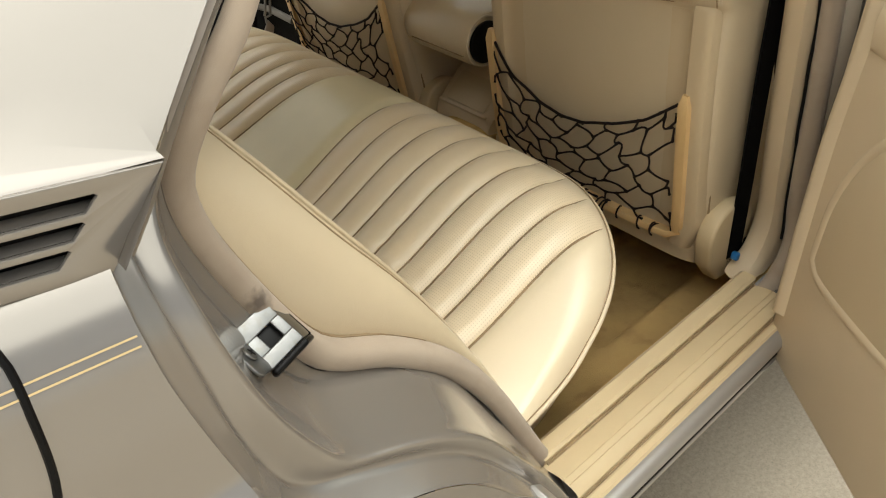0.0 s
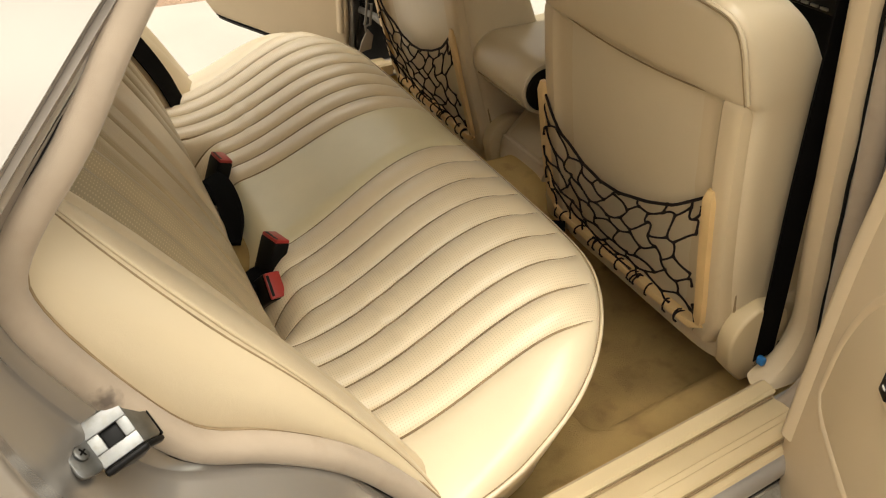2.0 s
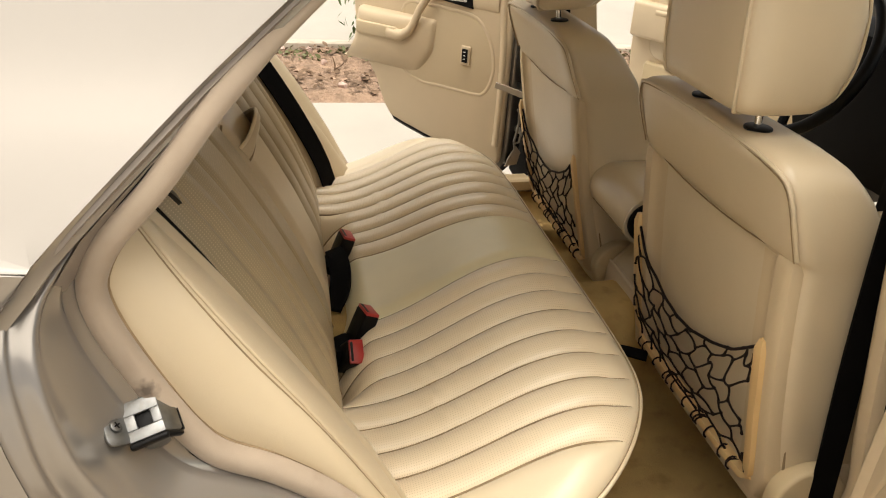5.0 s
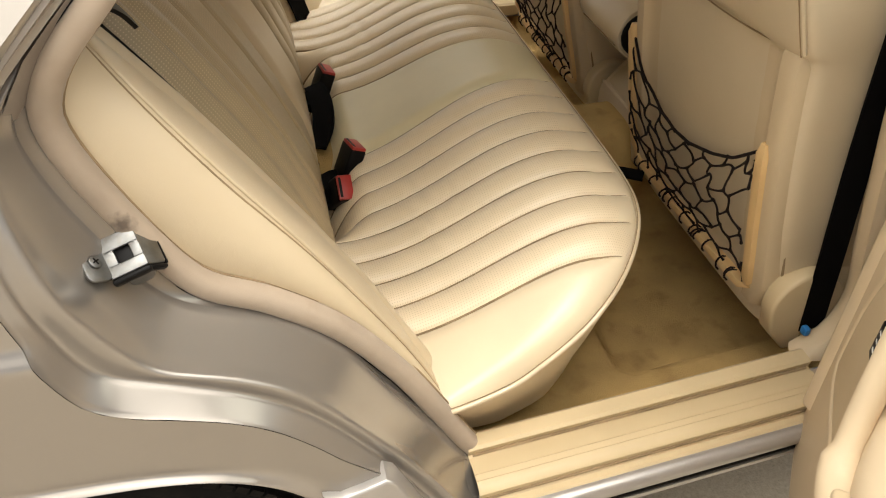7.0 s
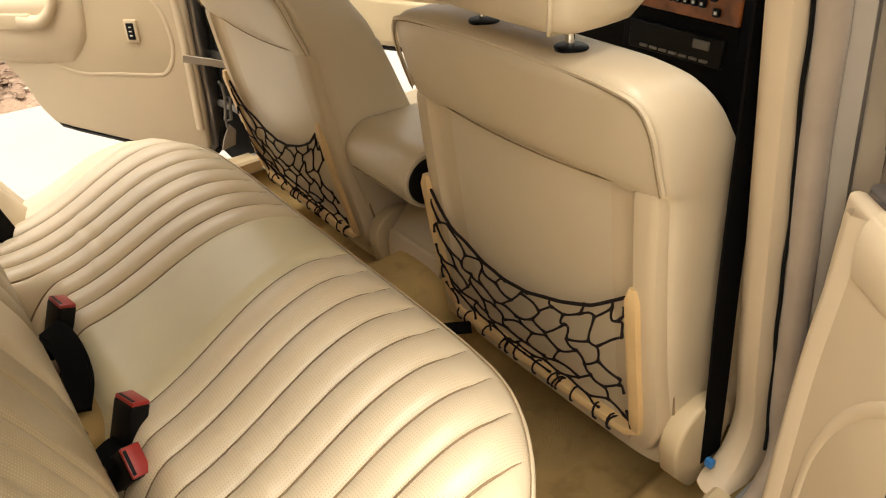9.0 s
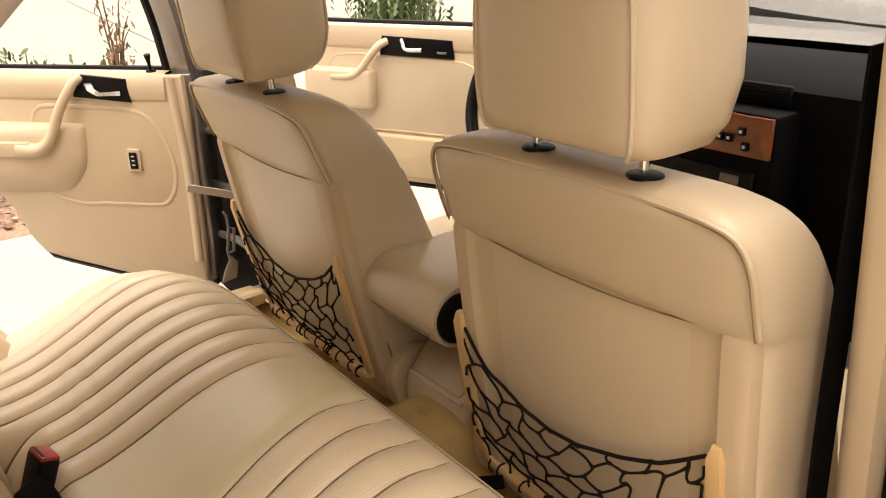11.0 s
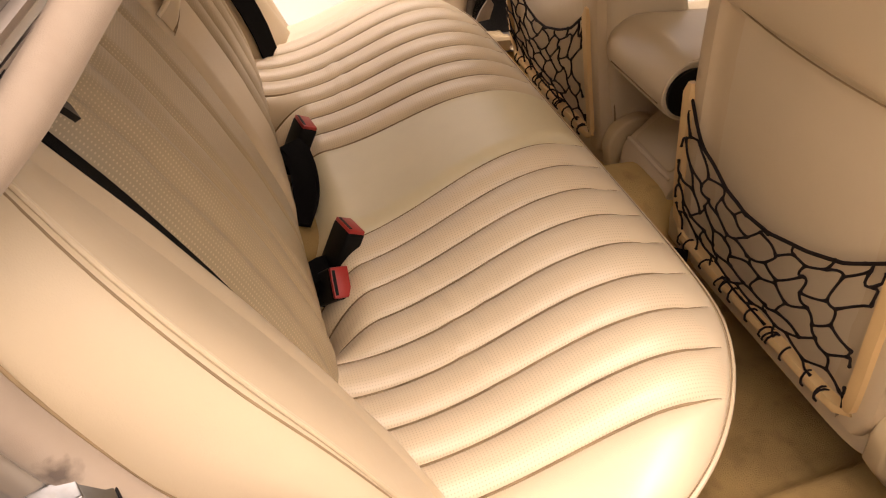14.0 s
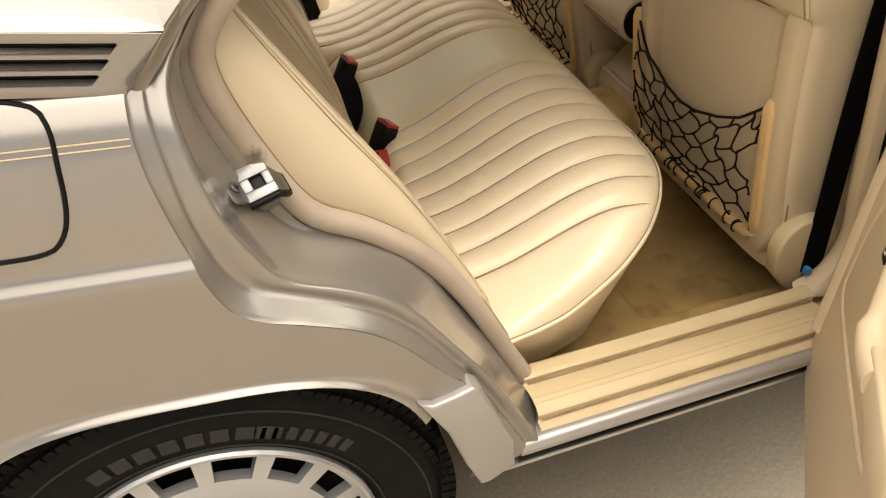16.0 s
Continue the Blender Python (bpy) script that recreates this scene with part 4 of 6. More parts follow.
def wing(side):
    """The side of the backrest wing, from its seam back to the door seal."""
    seam = even([(0.372, 0.098, 0.470), (0.325, 0.092, 0.575), (0.274, 0.088, 0.666), (0.212, 0.090, 0.763), (0.146, 0.099, 0.851), (0.09, 0.115, 0.925), (0.03, 0.15, 1.0)], 40)
    trim = even([(0.404, 0.066, 0.425), (0.345, 0.066, 0.51), (0.295, 0.066, 0.595), (0.235, 0.066, 0.672), (0.168, 0.066, 0.725), (0.098, 0.068, 0.768), (0.060, 0.070, 0.83), (0.030, 0.072, 0.90), (0.025, 0.075, 0.975)], 40)
    rings = []
    for f, bul in ((0, 0), (0.04, 0.003), (0.12, 0.008), (0.3, 0.014), (0.55, 0.013), (0.8, 0.006), (1.0, -0.004)):
        rings.append([tuple(s + (t - s) * f + np.array([0.3 * bul, -bul, 0.2 * bul])) for s, t in zip(seam, trim)])
    # carry the leather over the seam on to the front of the wing
    fore = []
    for f in (1.0, 0.85, 0.65, 0.45, 0.25, 0.1, 0.03):
        ring = []
        for x, y, z in seam:
            v, n = (x - BX) * UPX + (z - BZ) * UPZ, (x - BX) * NX + (z - BZ) * NZ
            ease = f * f * (3 - 2 * f)
            ring.append(back_at(y + (0.205 - y) * f, v, n + (back_n(0.205, max(v, 0.0)) - 0.002 - n) * ease + 0.005 * math.sin(math.pi * f) ** 0.7))
        fore.append(ring)
    if side:
        rings, fore, seam = [[mir(p) for p in r] for r in rings], [[mir(p) for p in r] for r in fore], [mir(p) for p in seam]
    bm = bmesh.new()
    loft(bm, fore + rings)
    part("wing_side", bm, M_LEATHER, bench, angle=70)
    if side:
        return
    bm = bmesh.new()
    line = [np.array(s) * 0.94 + np.array(t) * 0.06 for s, t in zip(rings[0], rings[-1])]
    tube(bm, [(p[0] + 0.0010, p[1] - 0.0050, p[2] + 0.0010) for p in line], 0.0010, 6)
    part("wing_seam", bm, M_SEAM, bench)
    bm = bmesh.new()
    tube(bm, [(p[0] + 0.0006, p[1] - 0.0010, p[2] + 0.0004) for p in seam], 0.0022, 8)
    part("wing_piping", bm, M_LEATHER, bench)


wing(0)
wing(1)
for y, vtop in ((0.472, 0.56), (0.585, 0.56), (ARM0, 0.43), (ARM1, 0.43), *((y, 0.56) for y in BACK_SEAMS)):
    bm = bmesh.new()
    tube(bm, [back_at(y, v, back_n(y, v) + 0.0006) for v in np.linspace(0.0, vtop, 26)], 0.0019, 5)
    part("seam", bm, M_SEAM, bench)

# the far side of the body repeats the near one
def mirrored(ob):
    me = ob.data.copy()
    root = Vector((0, 0, 0))
    p = ob.parent
    while p is not None:
        root += p.location
        p = p.parent
    me.transform(Matrix.Translation(root))
    me.transform(Matrix(((1, 0, 0, 0), (0, -1, 0, 2 * YC), (0, 0, 1, 0), (0, 0, 0, 1))))
    me.flip_normals()
    me.transform(Matrix.Translation(-root))
    o = new(ob.name.split(".")[0], me)
    o.parent = ob.parent
    if "label" in ob:
        o["label"] = ob["label"]
    return o


for ob in list(car.children):
    if ob.name in ("quarter_panel", "door_jamb", "roof_pillar", "door_channel", "door_seal", "sill_cover", "rocker", "rocker_lower", "pillar_trim", "pillar_seal", "pillar_flange", "wheel_arch_liner"):
        mirrored(ob)

# roof lining, rear window and rear shelf; the window's tint is added to dim the cabin
bm = bmesh.new()
loft(bm, [[(x, y, h - 0.03 + 0.03 * (1 - ((y - YC) / 0.6) ** 2)) for y in np.linspace(ye, 2 * YC - ye, 14)] for x, ye, h in ((-0.34, 0.22, 1.33), (-0.1, 0.19, 1.37), (0.3, 0.17, 1.39), (0.6, 0.19, 1.39), (1.0, 0.19, 1.39), (1.4, 0.19, 1.39), (1.6, 0.19, 1.39))])
part("roof_lining", bm, M_HEADLINER, car)
bm = bmesh.new()
loft(bm, [[(x, y, z) for y in np.linspace(0.10, 2 * YC - 0.10, 10)] for x, z in ((-0.34, 1.345), (-0.58, 1.17), (-0.82, 0.975))])
part("rear_window", bm, M_TINT, car, "rear window with a dark tint added to hold back light")
bm = bmesh.new()
loft(bm, [[(x, y, h + 0.035 * (1 - ((y - YC) / 0.62) ** 2)) for y in np.linspace(ye, 2 * YC - ye, 18)] for x, ye, h in ((-0.40, 0.26, 1.325), (-0.25, 0.24, 1.36), (0.1, 0.23, 1.395), (0.6, 0.225, 1.412), (1.1, 0.23, 1.412), (1.45, 0.235, 1.395), (1.62, 0.25, 1.365))])
part("roof", bm, M_PAINT, car)
bm = bmesh.new()
loft(bm, [[(x, y, z + 0.02 * (1 - ((y - YC) / 0.78) ** 2)) for y in np.linspace(0.0, 2 * YC, 14)] for x, z in ((-0.82, 0.965), (-1.2, 0.95), (-1.42, 0.93), (-1.50, 0.90), (-1.53, 0.80), (-1.53, 0.45), (-1.50, 0.30))])
part("boot_lid", bm, M_PAINT, car)
bm = bmesh.new()
loft(bm, [[(x, y, z) for y in np.linspace(0.16, 2 * YC - 0.16, 12)] for x, z in ((1.62, 1.36), (1.88, 1.17), (2.14, 0.975))])
part("windscreen", bm, M_GLASS, car, "clear windscreen")
bm = bmesh.new()
box(bm, (-0.85, 0.06, 0.955), (-0.02, 2 * YC - 0.06, 0.985), 0.01)
part("parcel_shelf", bm, M_PANEL, car)
bm = bmesh.new()
box(bm, (-0.66, 0.05, 0.2), (-0.60, 2 * YC - 0.05, 0.98), 0.01)
part("boot_bulkhead", bm, M_DARK, car)

# ---------------------------------------------------------------- rear belts and buckles
def buckle(at, lean, turn, tilt, stalk, label):
    ob = thing("seat_belt_buckle", label, "seat belt buckle", "rear seat belt buckles", at=at)
    m = Matrix.Translation(at) @ pose(0, 0, 0, lean, tilt, turn) @ Matrix.Scale(1.05, 4)
    bm = bmesh.new()
    box(bm, (-0.014, -0.022, -0.070), (0.014, 0.022, 0.0), 0.005, 3, m)
    box(bm, (-0.011, -0.018, -0.090), (0.011, 0.018, -0.066), 0.004, 2, m)
    part("housing", bm, M_BLACK, ob)
    bm = bmesh.new()
    box(bm, (-0.0125, -0.0205, -0.004), (0.0125, 0.0205, 0.0035), 0.002, 2, m)
    part("release_button", bm, M_RED, ob, "red release button")
    bm = bmesh.new()
    box(bm, (-0.011, -0.0165, 0.0032), (-0.0065, 0.0165, 0.0042), 0.0003, 1, m)
    part("latch_slot", bm, M_BLACK, ob)
    bm = bmesh.new()
    a = m @ Vector((0, 0, -0.07))
    strap(bm, even([a.lerp(m.translation, 0.5), a, (a + Vector(stalk)) / 2 + Vector((0.008, 0, 0.006)), Vector(stalk)], 10), 0.046, (0, 1, 0), 0.009)
    part("stalk", bm, M_STRAP, ob)
    return ob


buckle((0.332, 0.640, 0.545), -4, 14, 24, (0.262, 0.60, 0.49), "black seat belt buckle with red button standing up")
buckle((0.302, 0.560, 0.512), 44, 12, 10, (0.250, 0.60, 0.49), "black seat belt buckle with red button lying on the cushion")
buckle((0.318, 0.940, 0.550), 0, 10, 22, (0.262, 0.91, 0.49), "black seat belt buckle with red button beside the middle seat")
lap = thing("lap_belt", "folded black lap belt tucked beside the middle seat", "seat belt", at=(0.30, 0.78, 0.52))
bm = bmesh.new()
for dx, dy, dz in ((0, 0, 0), (0.006, 0.012, 0.004)):
    strap(bm, even([(0.278 + dx, 0.88 + dy, 0.535 + dz), (0.288 + dx, 0.84 + dy, 0.538 + dz), (0.290 + dx, 0.79 + dy, 0.530 + dz), (0.284 + dx, 0.75 + dy, 0.516), (0.27, 0.72, 0.50)], 14), 0.036, (1.0, 0, 0.25), 0.004)
part("webbing", bm, M_STRAP, lap)

belt = thing("rear_seat_belt", "black rear seat belt hanging along the backrest wing", "seat belt", "seat belts", at=back_at(2 * YC - 0.2, 0.2, 0.06))
bm = bmesh.new()
run = [(v, 1.306 + 0.02 * v) for v in np.linspace(-0.05, 0.58, 26)]
hug = [max(back_n(y + e, v) for e in (-0.004, 0.0, 0.004)) + 0.004 for v, y in run]
strap(bm, [back_at(y, v, n) for (v, y), n in zip(run, hug)], 0.058, (NX * 0.70, 1, NZ * 0.70), 0.0015)
part("webbing", bm, M_STRAP, belt)
belt = thing("rear_seat_belt", "black rear seat belt lying in the fold of the backrest", "seat belt", "seat belts", at=back_at(0.29, 0.4, 0.02))
bm = bmesh.new()
strap(bm, [back_at(0.282, v, 0.5 * (back_n(0.252, v) + back_n(0.312, v)) + 0.003) for v in np.linspace(0.17, 0.60, 18)], 0.048, (-NX * 0.3, 1, -NZ * 0.3), 0.0012)
part("webbing", bm, M_STRAP, belt)
bm = bmesh.new()
strap(bm, even([back_at(0.240, 0.525, 0.074), back_at(0.262, 0.505, 0.072), back_at(0.288, 0.480, 0.064)], 8), 0.013, (UPX, 0.5, UPZ), 0.0025)
part("tongue", bm, M_BLACK, belt, "black belt tongue")

# pull strap across the front of the folded armrest: open at its top, stitched down below
def strap_row(v, f, back=0.0):
    row = []
    for y in np.linspace(ARM0 + 0.008, ARM1 - 0.008, 26):
        q = (y - ARM0 - 0.008) / (ARM1 - ARM0 - 0.016)
        bulge = 0.034 * math.sin(math.pi * q) ** 0.75
        row.append(back_at(y, v - 0.012 * (1 - math.sin(math.pi * q)), back_n(y, v) + 0.002 + bulge * f - back))
    return row


bm = bmesh.new()
loft(bm, [strap_row(v, f, k) for v, f, k in ((0.362, 0.0, 0.003), (0.3625, 0.0, 0.0), (0.364, 0.2, 0.0), (0.367, 0.5, 0.0), (0.372, 0.8, 0.0), (0.379, 0.97, 0.0), (0.390, 1.0, 0.0), (0.390, 1.0, 0.004), (0.380, 0.95, 0.005), (0.373, 0.6, 0.005), (0.369, 0.2, 0.004))])
pull = part("pull_strap", bm, M_LEATHER, bench, "cream leather pull strap across the armrest")
bm = bmesh.new()
tube(bm, strap_row(0.391, 1.0, 0.002), 0.0032, 8)
part("strap_binding", bm, M_CUSHION, pull, "pale bound edge of the strap")
for v, f in ((0.3665, 0.45), (0.3643, 0.22)):
    bm = bmesh.new()
    tube(bm, strap_row(v, f, -0.0006), 0.0009, 5)
    part("stitching", bm, M_SEAM, pull)

# ---------------------------------------------------------------- front seats
YS = 0.398
XB = ([0.42, 0.48, 0.60, 0.72, 0.80, 0.862, 0.868, 0.876, 0.89, 0.91, 0.94, 0.97, 0.99, 1.003, 1.009], [0.893, 0.880, 0.856, 0.835, 0.824, 0.817, 0.814, 0.803, 0.796, 0.789, 0.779, 0.769, 0.764, 0.770, 0.785])
XF = ([0.42, 0.6, 0.8, 0.9, 0.96, 0.99, 1.003, 1.009], [1.13, 1.06, 0.985, 0.945, 0.905, 0.876, 0.856, 0.838])
SW = ([0.42, 0.6, 0.85, 0.87, 0.88, 0.90, 0.93, 0.965, 0.985, 1.0, 1.006, 1.009], [0.224, 0.234, 0.236, 0.236, 0.237, 0.237, 0.235, 0.228, 0.218, 0.197, 0.17, 0.13])


def xb(z):
    return float(np.interp(z, *XB))


def front_seat():
    seat = thing("bucket_seat", "cream leather front seat with headrest and net pocket", "seat", "front seats", at=(1.0, YS, 0.3))
    bm = bmesh.new()
    rings = []
    for z in np.r_[np.linspace(0.42, 0.855, 10), 0.862, 0.868, 0.872, 0.876, 0.882, 0.89, 0.905, 0.92, 0.94, 0.955, 0.97, 0.98, 0.99, 0.997, 1.003, 1.007, 1.009]:
        b, f, w = xb(z), float(np.interp(z, *XF)), float(np.interp(z, *SW))
        rings.append([(x, y, z) for x, y in superellipse((b + f) / 2, YS, (f - b) / 2, w, 9 if z < 0.87 else 7, 72)])
    loft(bm, rings, close=True, cap=True)
    part("backrest", bm, M_LEATHER, seat, angle=60)
    # hard back panel wrapping the outer corners, its top edge dipping in the middle
    bm = bmesh.new()
    yl = [0.0, 0.0, 0.001, 0.004, 0.009, 0.016, 0.026, 0.034, 0.039, 0.046, 0.062]
    xo = [0.030, 0.012, 0.005, -0.001, -0.004, -0.0055, -0.0055, -0.005, 0.000, 0.0045, 0.005]
    ys3 = [YS - 0.2245 + v for v in yl] + list(np.linspace(YS - 0.152, YS + 0.152, 26)) + [YS + 0.2245 - v for v in yl[::-1]]
    rows = []
    fs = np.r_[0, 0.01, np.linspace(0.04, 0.93, 24), 0.96, 0.98, 0.992, 1.0, 1.0]
    for j, f in enumerate(fs):
        row = []
        for i, y in enumerate(ys3):
            k = min(i, len(ys3) - 1 - i)
            q = (y - YS) / 0.19
            o = xo[k] if k < 11 else 0.005
            corner = 0.012 * max(0, 1 - k / 5) ** 2
            top = 0.878 - corner - 0.016 * max(0, 1 - q * q) ** 0.7
            z = 0.452 + (top - 0.452) * f
            if k >= 11:
                p2 = (y - YS) / 0.152
                o += 0.009 * (1 - p2 * p2) * math.exp(-(((z - 0.68) / 0.17) ** 2))
                o += 0.014 * math.exp(-(((abs(y - YS) - 0.055) / 0.05) ** 2)) * min(1, max(0, (z - 0.60) / 0.06)) * math.exp(-(((z - 0.64) / 0.09) ** 2)) * (1 - p2**4)
            taper = 0.02 * max(0, (0.50 - z) / 0.05)
            end = (0.006 if j == 0 else 0) + {len(fs) - 3: 0.0008, len(fs) - 2: 0.003, len(fs) - 1: 0.016}.get(j, 0)
            row.append((xb(min(z, 0.862)) - 0.005 + o + end, y + (taper if y < YS else -taper), z))
        rows.append(row)
    loft(bm, rows)
    panel = part("back_panel", bm, M_PANEL, seat, "cream vinyl back panel with a raised border", angle=32)
    # dark line round the panel, the shadow of its edge put into colour
    def rim_top(y):
        q = (y - YS) / 0.19
        return 0.878 - 0.016 * max(0, 1 - q * q) ** 0.7

    bm = bmesh.new()
    tube(bm, [(xb(min(rim_top(y), 0.862)) - 0.006, y, rim_top(y) + 0.001) for y in np.linspace(YS - 0.205, YS + 0.205, 40)], 0.0011, 6)
    part("seam", bm, M_SEAM, seat)
    for s in (-1, 1):
        bm = bmesh.new()
        tube(bm, [(xb(min(z, 0.862)) + 0.021, YS + s * 0.2262, z) for z in np.linspace(0.50, 0.862, 14)], 0.0022, 6)
        part("seam", bm, M_SEAM, seat)
    # piping over the shoulders
    bm = bmesh.new()
    wl = []
    for y, z in [(YS - 0.226, 0.882), (YS - 0.226, 0.92), (YS - 0.224, 0.955), (YS - 0.212, 0.982), (YS - 0.185, 0.994), (YS - 0.12, 0.998), (YS, 1.0)]:
        wl.append((xb(z) + (0.008 if y < YS - 0.2 else 0.001), y, z))
    wl = wl + [(x, 2 * YS - y, z) for x, y, z in wl[::-1][1:]]
    tube(bm, even(wl, 60), 0.0032, 6)
    part("piping", bm, M_LEATHER, seat)
    # dark line laid beside the piping to stand for the shading along it
    bm = bmesh.new()
    tube(bm, [(x - 0.0015, y + (0.0026 if y < YS else -0.0026) * min(1, abs(y - YS) / 0.19) ** 4, z - 0.0036) for x, y, z in even(wl, 60)], 0.0011, 5)
    part("seam", bm, M_SEAM, seat)
    # headrest on two chromed posts
    HY = YS - 0.018
    bm = bmesh.new()
    rings = []
    for z, xr, xf, w in ((1.036, 0.765, 0.80, 0.085), (1.037, 0.748, 0.835, 0.108), (1.042, 0.738, 0.862, 0.117), (1.06, 0.733, 0.885, 0.122), (1.10, 0.728, 0.90, 0.124), (1.16, 0.724, 0.90, 0.121), (1.20, 0.726, 0.89, 0.114), (1.225, 0.735, 0.875, 0.10), (1.237, 0.755, 0.855, 0.08), (1.24, 0.785, 0.83, 0.05)):
        rings.append([(x, y, z) for x, y in superellipse((xr + xf) / 2, HY, (xf - xr) / 2, w, 5, 48)])
    loft(bm, rings, close=True, cap=True)
    head = part("headrest", bm, M_LEATHER, seat, "cream leather headrest", angle=60)
    for s in (-1, 1):
        bm = bmesh.new()
        kr, kf = (19, 5) if s > 0 else (29, 43)
        mid = [r for r in rings]
        pth = [mid[0][(kr + kf) // 2 if s > 0 else 36], mid[1][kr]] + [r[kr] for r in mid[2:8]] + [mid[8][12 if s > 0 else 36]] + [r[kf] for r in mid[7:1:-1]]
        hc = Vector((0.81, HY, 1.13))
        tube(bm, [tuple(q + (Vector(q) - hc).normalized() * 0.0015) for q in map(Vector, even([tuple(q) for q in pth], 70))], 0.0028, 6)
        part("headrest_piping", bm, M_LEATHER, head)
        bm = bmesh.new()
        py = HY + s * 0.073
        tube(bm, [(0.800, py, 0.99), (0.795, py, 1.05)], 0.0052, 12)
        part("post", bm, M_CHROME, head, "chrome headrest post")
        bm = bmesh.new()
        disc(bm, 0.019, 0.005, 24, 0.002, Matrix.Translation((0.800, py, 1.0065)))
        part("post_guide", bm, M_BLACK, head, "black plastic post guide")
    # recliner covers
    for s in (-1, 1):
        bm = bmesh.new()
        yy = YS + s * 0.222
        out = [(0.929 + 0.058 * math.cos(a), 0.489 + 0.058 * math.sin(a)) for a in np.radians(np.linspace(-30, 200, 26))] + [(0.880, 0.44), (0.915, 0.40), (0.975, 0.40)]
        plate(bm, out, 0.032, 0.006, 3, Matrix(((1, 0, 0, 0), (0, 0, s, yy), (0, 1, 0, 0), (0, 0, 0, 1))))
        part("recliner_cover", bm, M_SILL, seat, "round cream plastic recliner cover", angle=50)
    # cushion and rails
    bm = bmesh.new()
    box(bm, (0.93, YS - 0.235, 0.41), (1.44, YS + 0.235, 0.56), 0.045, 4)
    part("cushion", bm, M_LEATHER, seat)
    for s in (-1, 1):
        bm = bmesh.new()
        box(bm, (1.02, YS + s * 0.17 - 0.015, 0.29), (1.40, YS + s * 0.19 + 0.015, 0.42), 0.005)
        part("rail", bm, M_BLACK, seat)
    # net frame
    rngn = random.Random(11)

    def bar(pts, w, t):
        bm = bmesh.new()
        P = even(pts, 16)
        rings = []
        for k, (y, z) in enumerate(P):
            d = P[min(k + 1, 15)] - P[max(k - 1, 0)]
            d = d / np.linalg.norm(d)
            s_ = np.array([-d[1], d[0]])
            c = 0.5 if k in (0, 15) else 1.0
            x = xb(z) - 0.010
            ring = []
            for a, b in ((-w, 0), (-w * 0.8, -t), (0, -t * 1.15), (w * 0.8, -t), (w, 0), (w, 0.012), (-w, 0.012)):
                q = np.array([y, z]) + s_ * a * c
                ring.append((x + b * c, q[0], q[1]))
            rings.append(ring)
        loft(bm, rings, close=True, cap=True)
        return bm

    ya, yb = YS - 0.192, YS + 0.222
    part("net_bar", bar([(ya, 0.742), (ya, 0.66), (ya, 0.56), (ya + 0.002, 0.50), (ya + 0.006, 0.485)], 0.0105, 0.008), M_BAR, seat, "yellowed plastic net pocket bar")
    part("net_bar", bar([(yb, 0.738), (yb, 0.66), (yb, 0.56), (yb - 0.006, 0.50), (yb - 0.012, 0.485)], 0.0105, 0.008), M_BAR, seat, "yellowed plastic net pocket bar")
    part("net_lip", bar([(ya - 0.003, 0.489), (ya + 0.03, 0.474), (YS, 0.470), (yb - 0.03, 0.474), (yb - 0.004, 0.489)], 0.0075, 0.007), M_BAR, seat, "yellowed plastic net pocket lip")
    # net of knotted cord
    top_y = [ya + 0.012, ya + 0.07, ya + 0.13, ya + 0.20, ya + 0.25, ya + 0.30, ya + 0.36, yb - 0.008]
    top_z = [0.722, 0.678, 0.648, 0.622, 0.618, 0.630, 0.662, 0.716]

    def warp(u, v):
        u2 = u + 0.10 * math.sin(math.pi * u) * v * 0.8
        y = ya + 0.012 + (yb - ya - 0.02) * u2
        zt = float(np.interp(y, top_y, top_z))
        z = zt + (0.480 - zt) * v
        bag = 0.012 * math.sin(math.pi * min(1, v)) + 0.006 * noise.noise(Vector((u * 6, v * 5, 1.0)))
        return (xb(z) - 0.012 - max(0.0, bag), y, z)

    bm = bmesh.new()
    PU, PV = 1 / 7.2, 1 / 4.0
    spot, done = {}, set()

    def corner(x, y):
        key = (round(x / PU * 4), round(y / PV * 4))
        if key not in spot:
            spot[key] = (x + rngn.uniform(-0.2, 0.2) * PU, y + rngn.uniform(-0.2, 0.2) * PV)
        return key

    def cord(a, b, r=0.0018):
        bend = rngn.uniform(-0.035, 0.035)
        pts = []
        for f in np.linspace(0, 1, 6):
            k = math.sin(math.pi * f) * bend
            pts.append(warp(min(1, max(0, a[0] + (b[0] - a[0]) * f + k * 0.4)), min(1, max(0, a[1] + (b[1] - a[1]) * f + k))))
        tube(bm, pts, [r * 1.5, r, r, r, r, r * 1.5], 5)

    for row in range(-1, 7):
        for col in range(-1, 8):
            cx, cy = (col + 0.5 * (row % 2)) * PU, row * PV * 0.75
            six = [corner(cx + dx * PU / 2, cy + dy * PV) for dx, dy in ((0, -0.5), (1, -0.25), (1, 0.25), (0, 0.5), (-1, 0.25), (-1, -0.25))]
            for p, q in zip(six, six[1:] + six[:1]):
                if (min(p, q), max(p, q)) in done:
                    continue
                done.add((min(p, q), max(p, q)))
                a, b = spot[p], spot[q]
                inside = [0 <= c[0] <= 1 and 0 <= c[1] <= 1 for c in (a, b)]
                if any(inside):
                    cord(a, b)
    tube(bm, [warp(u, -0.005 + 0.012 * math.sin(9 * u)) for u in np.linspace(0, 1, 40)], 0.0026, 6)
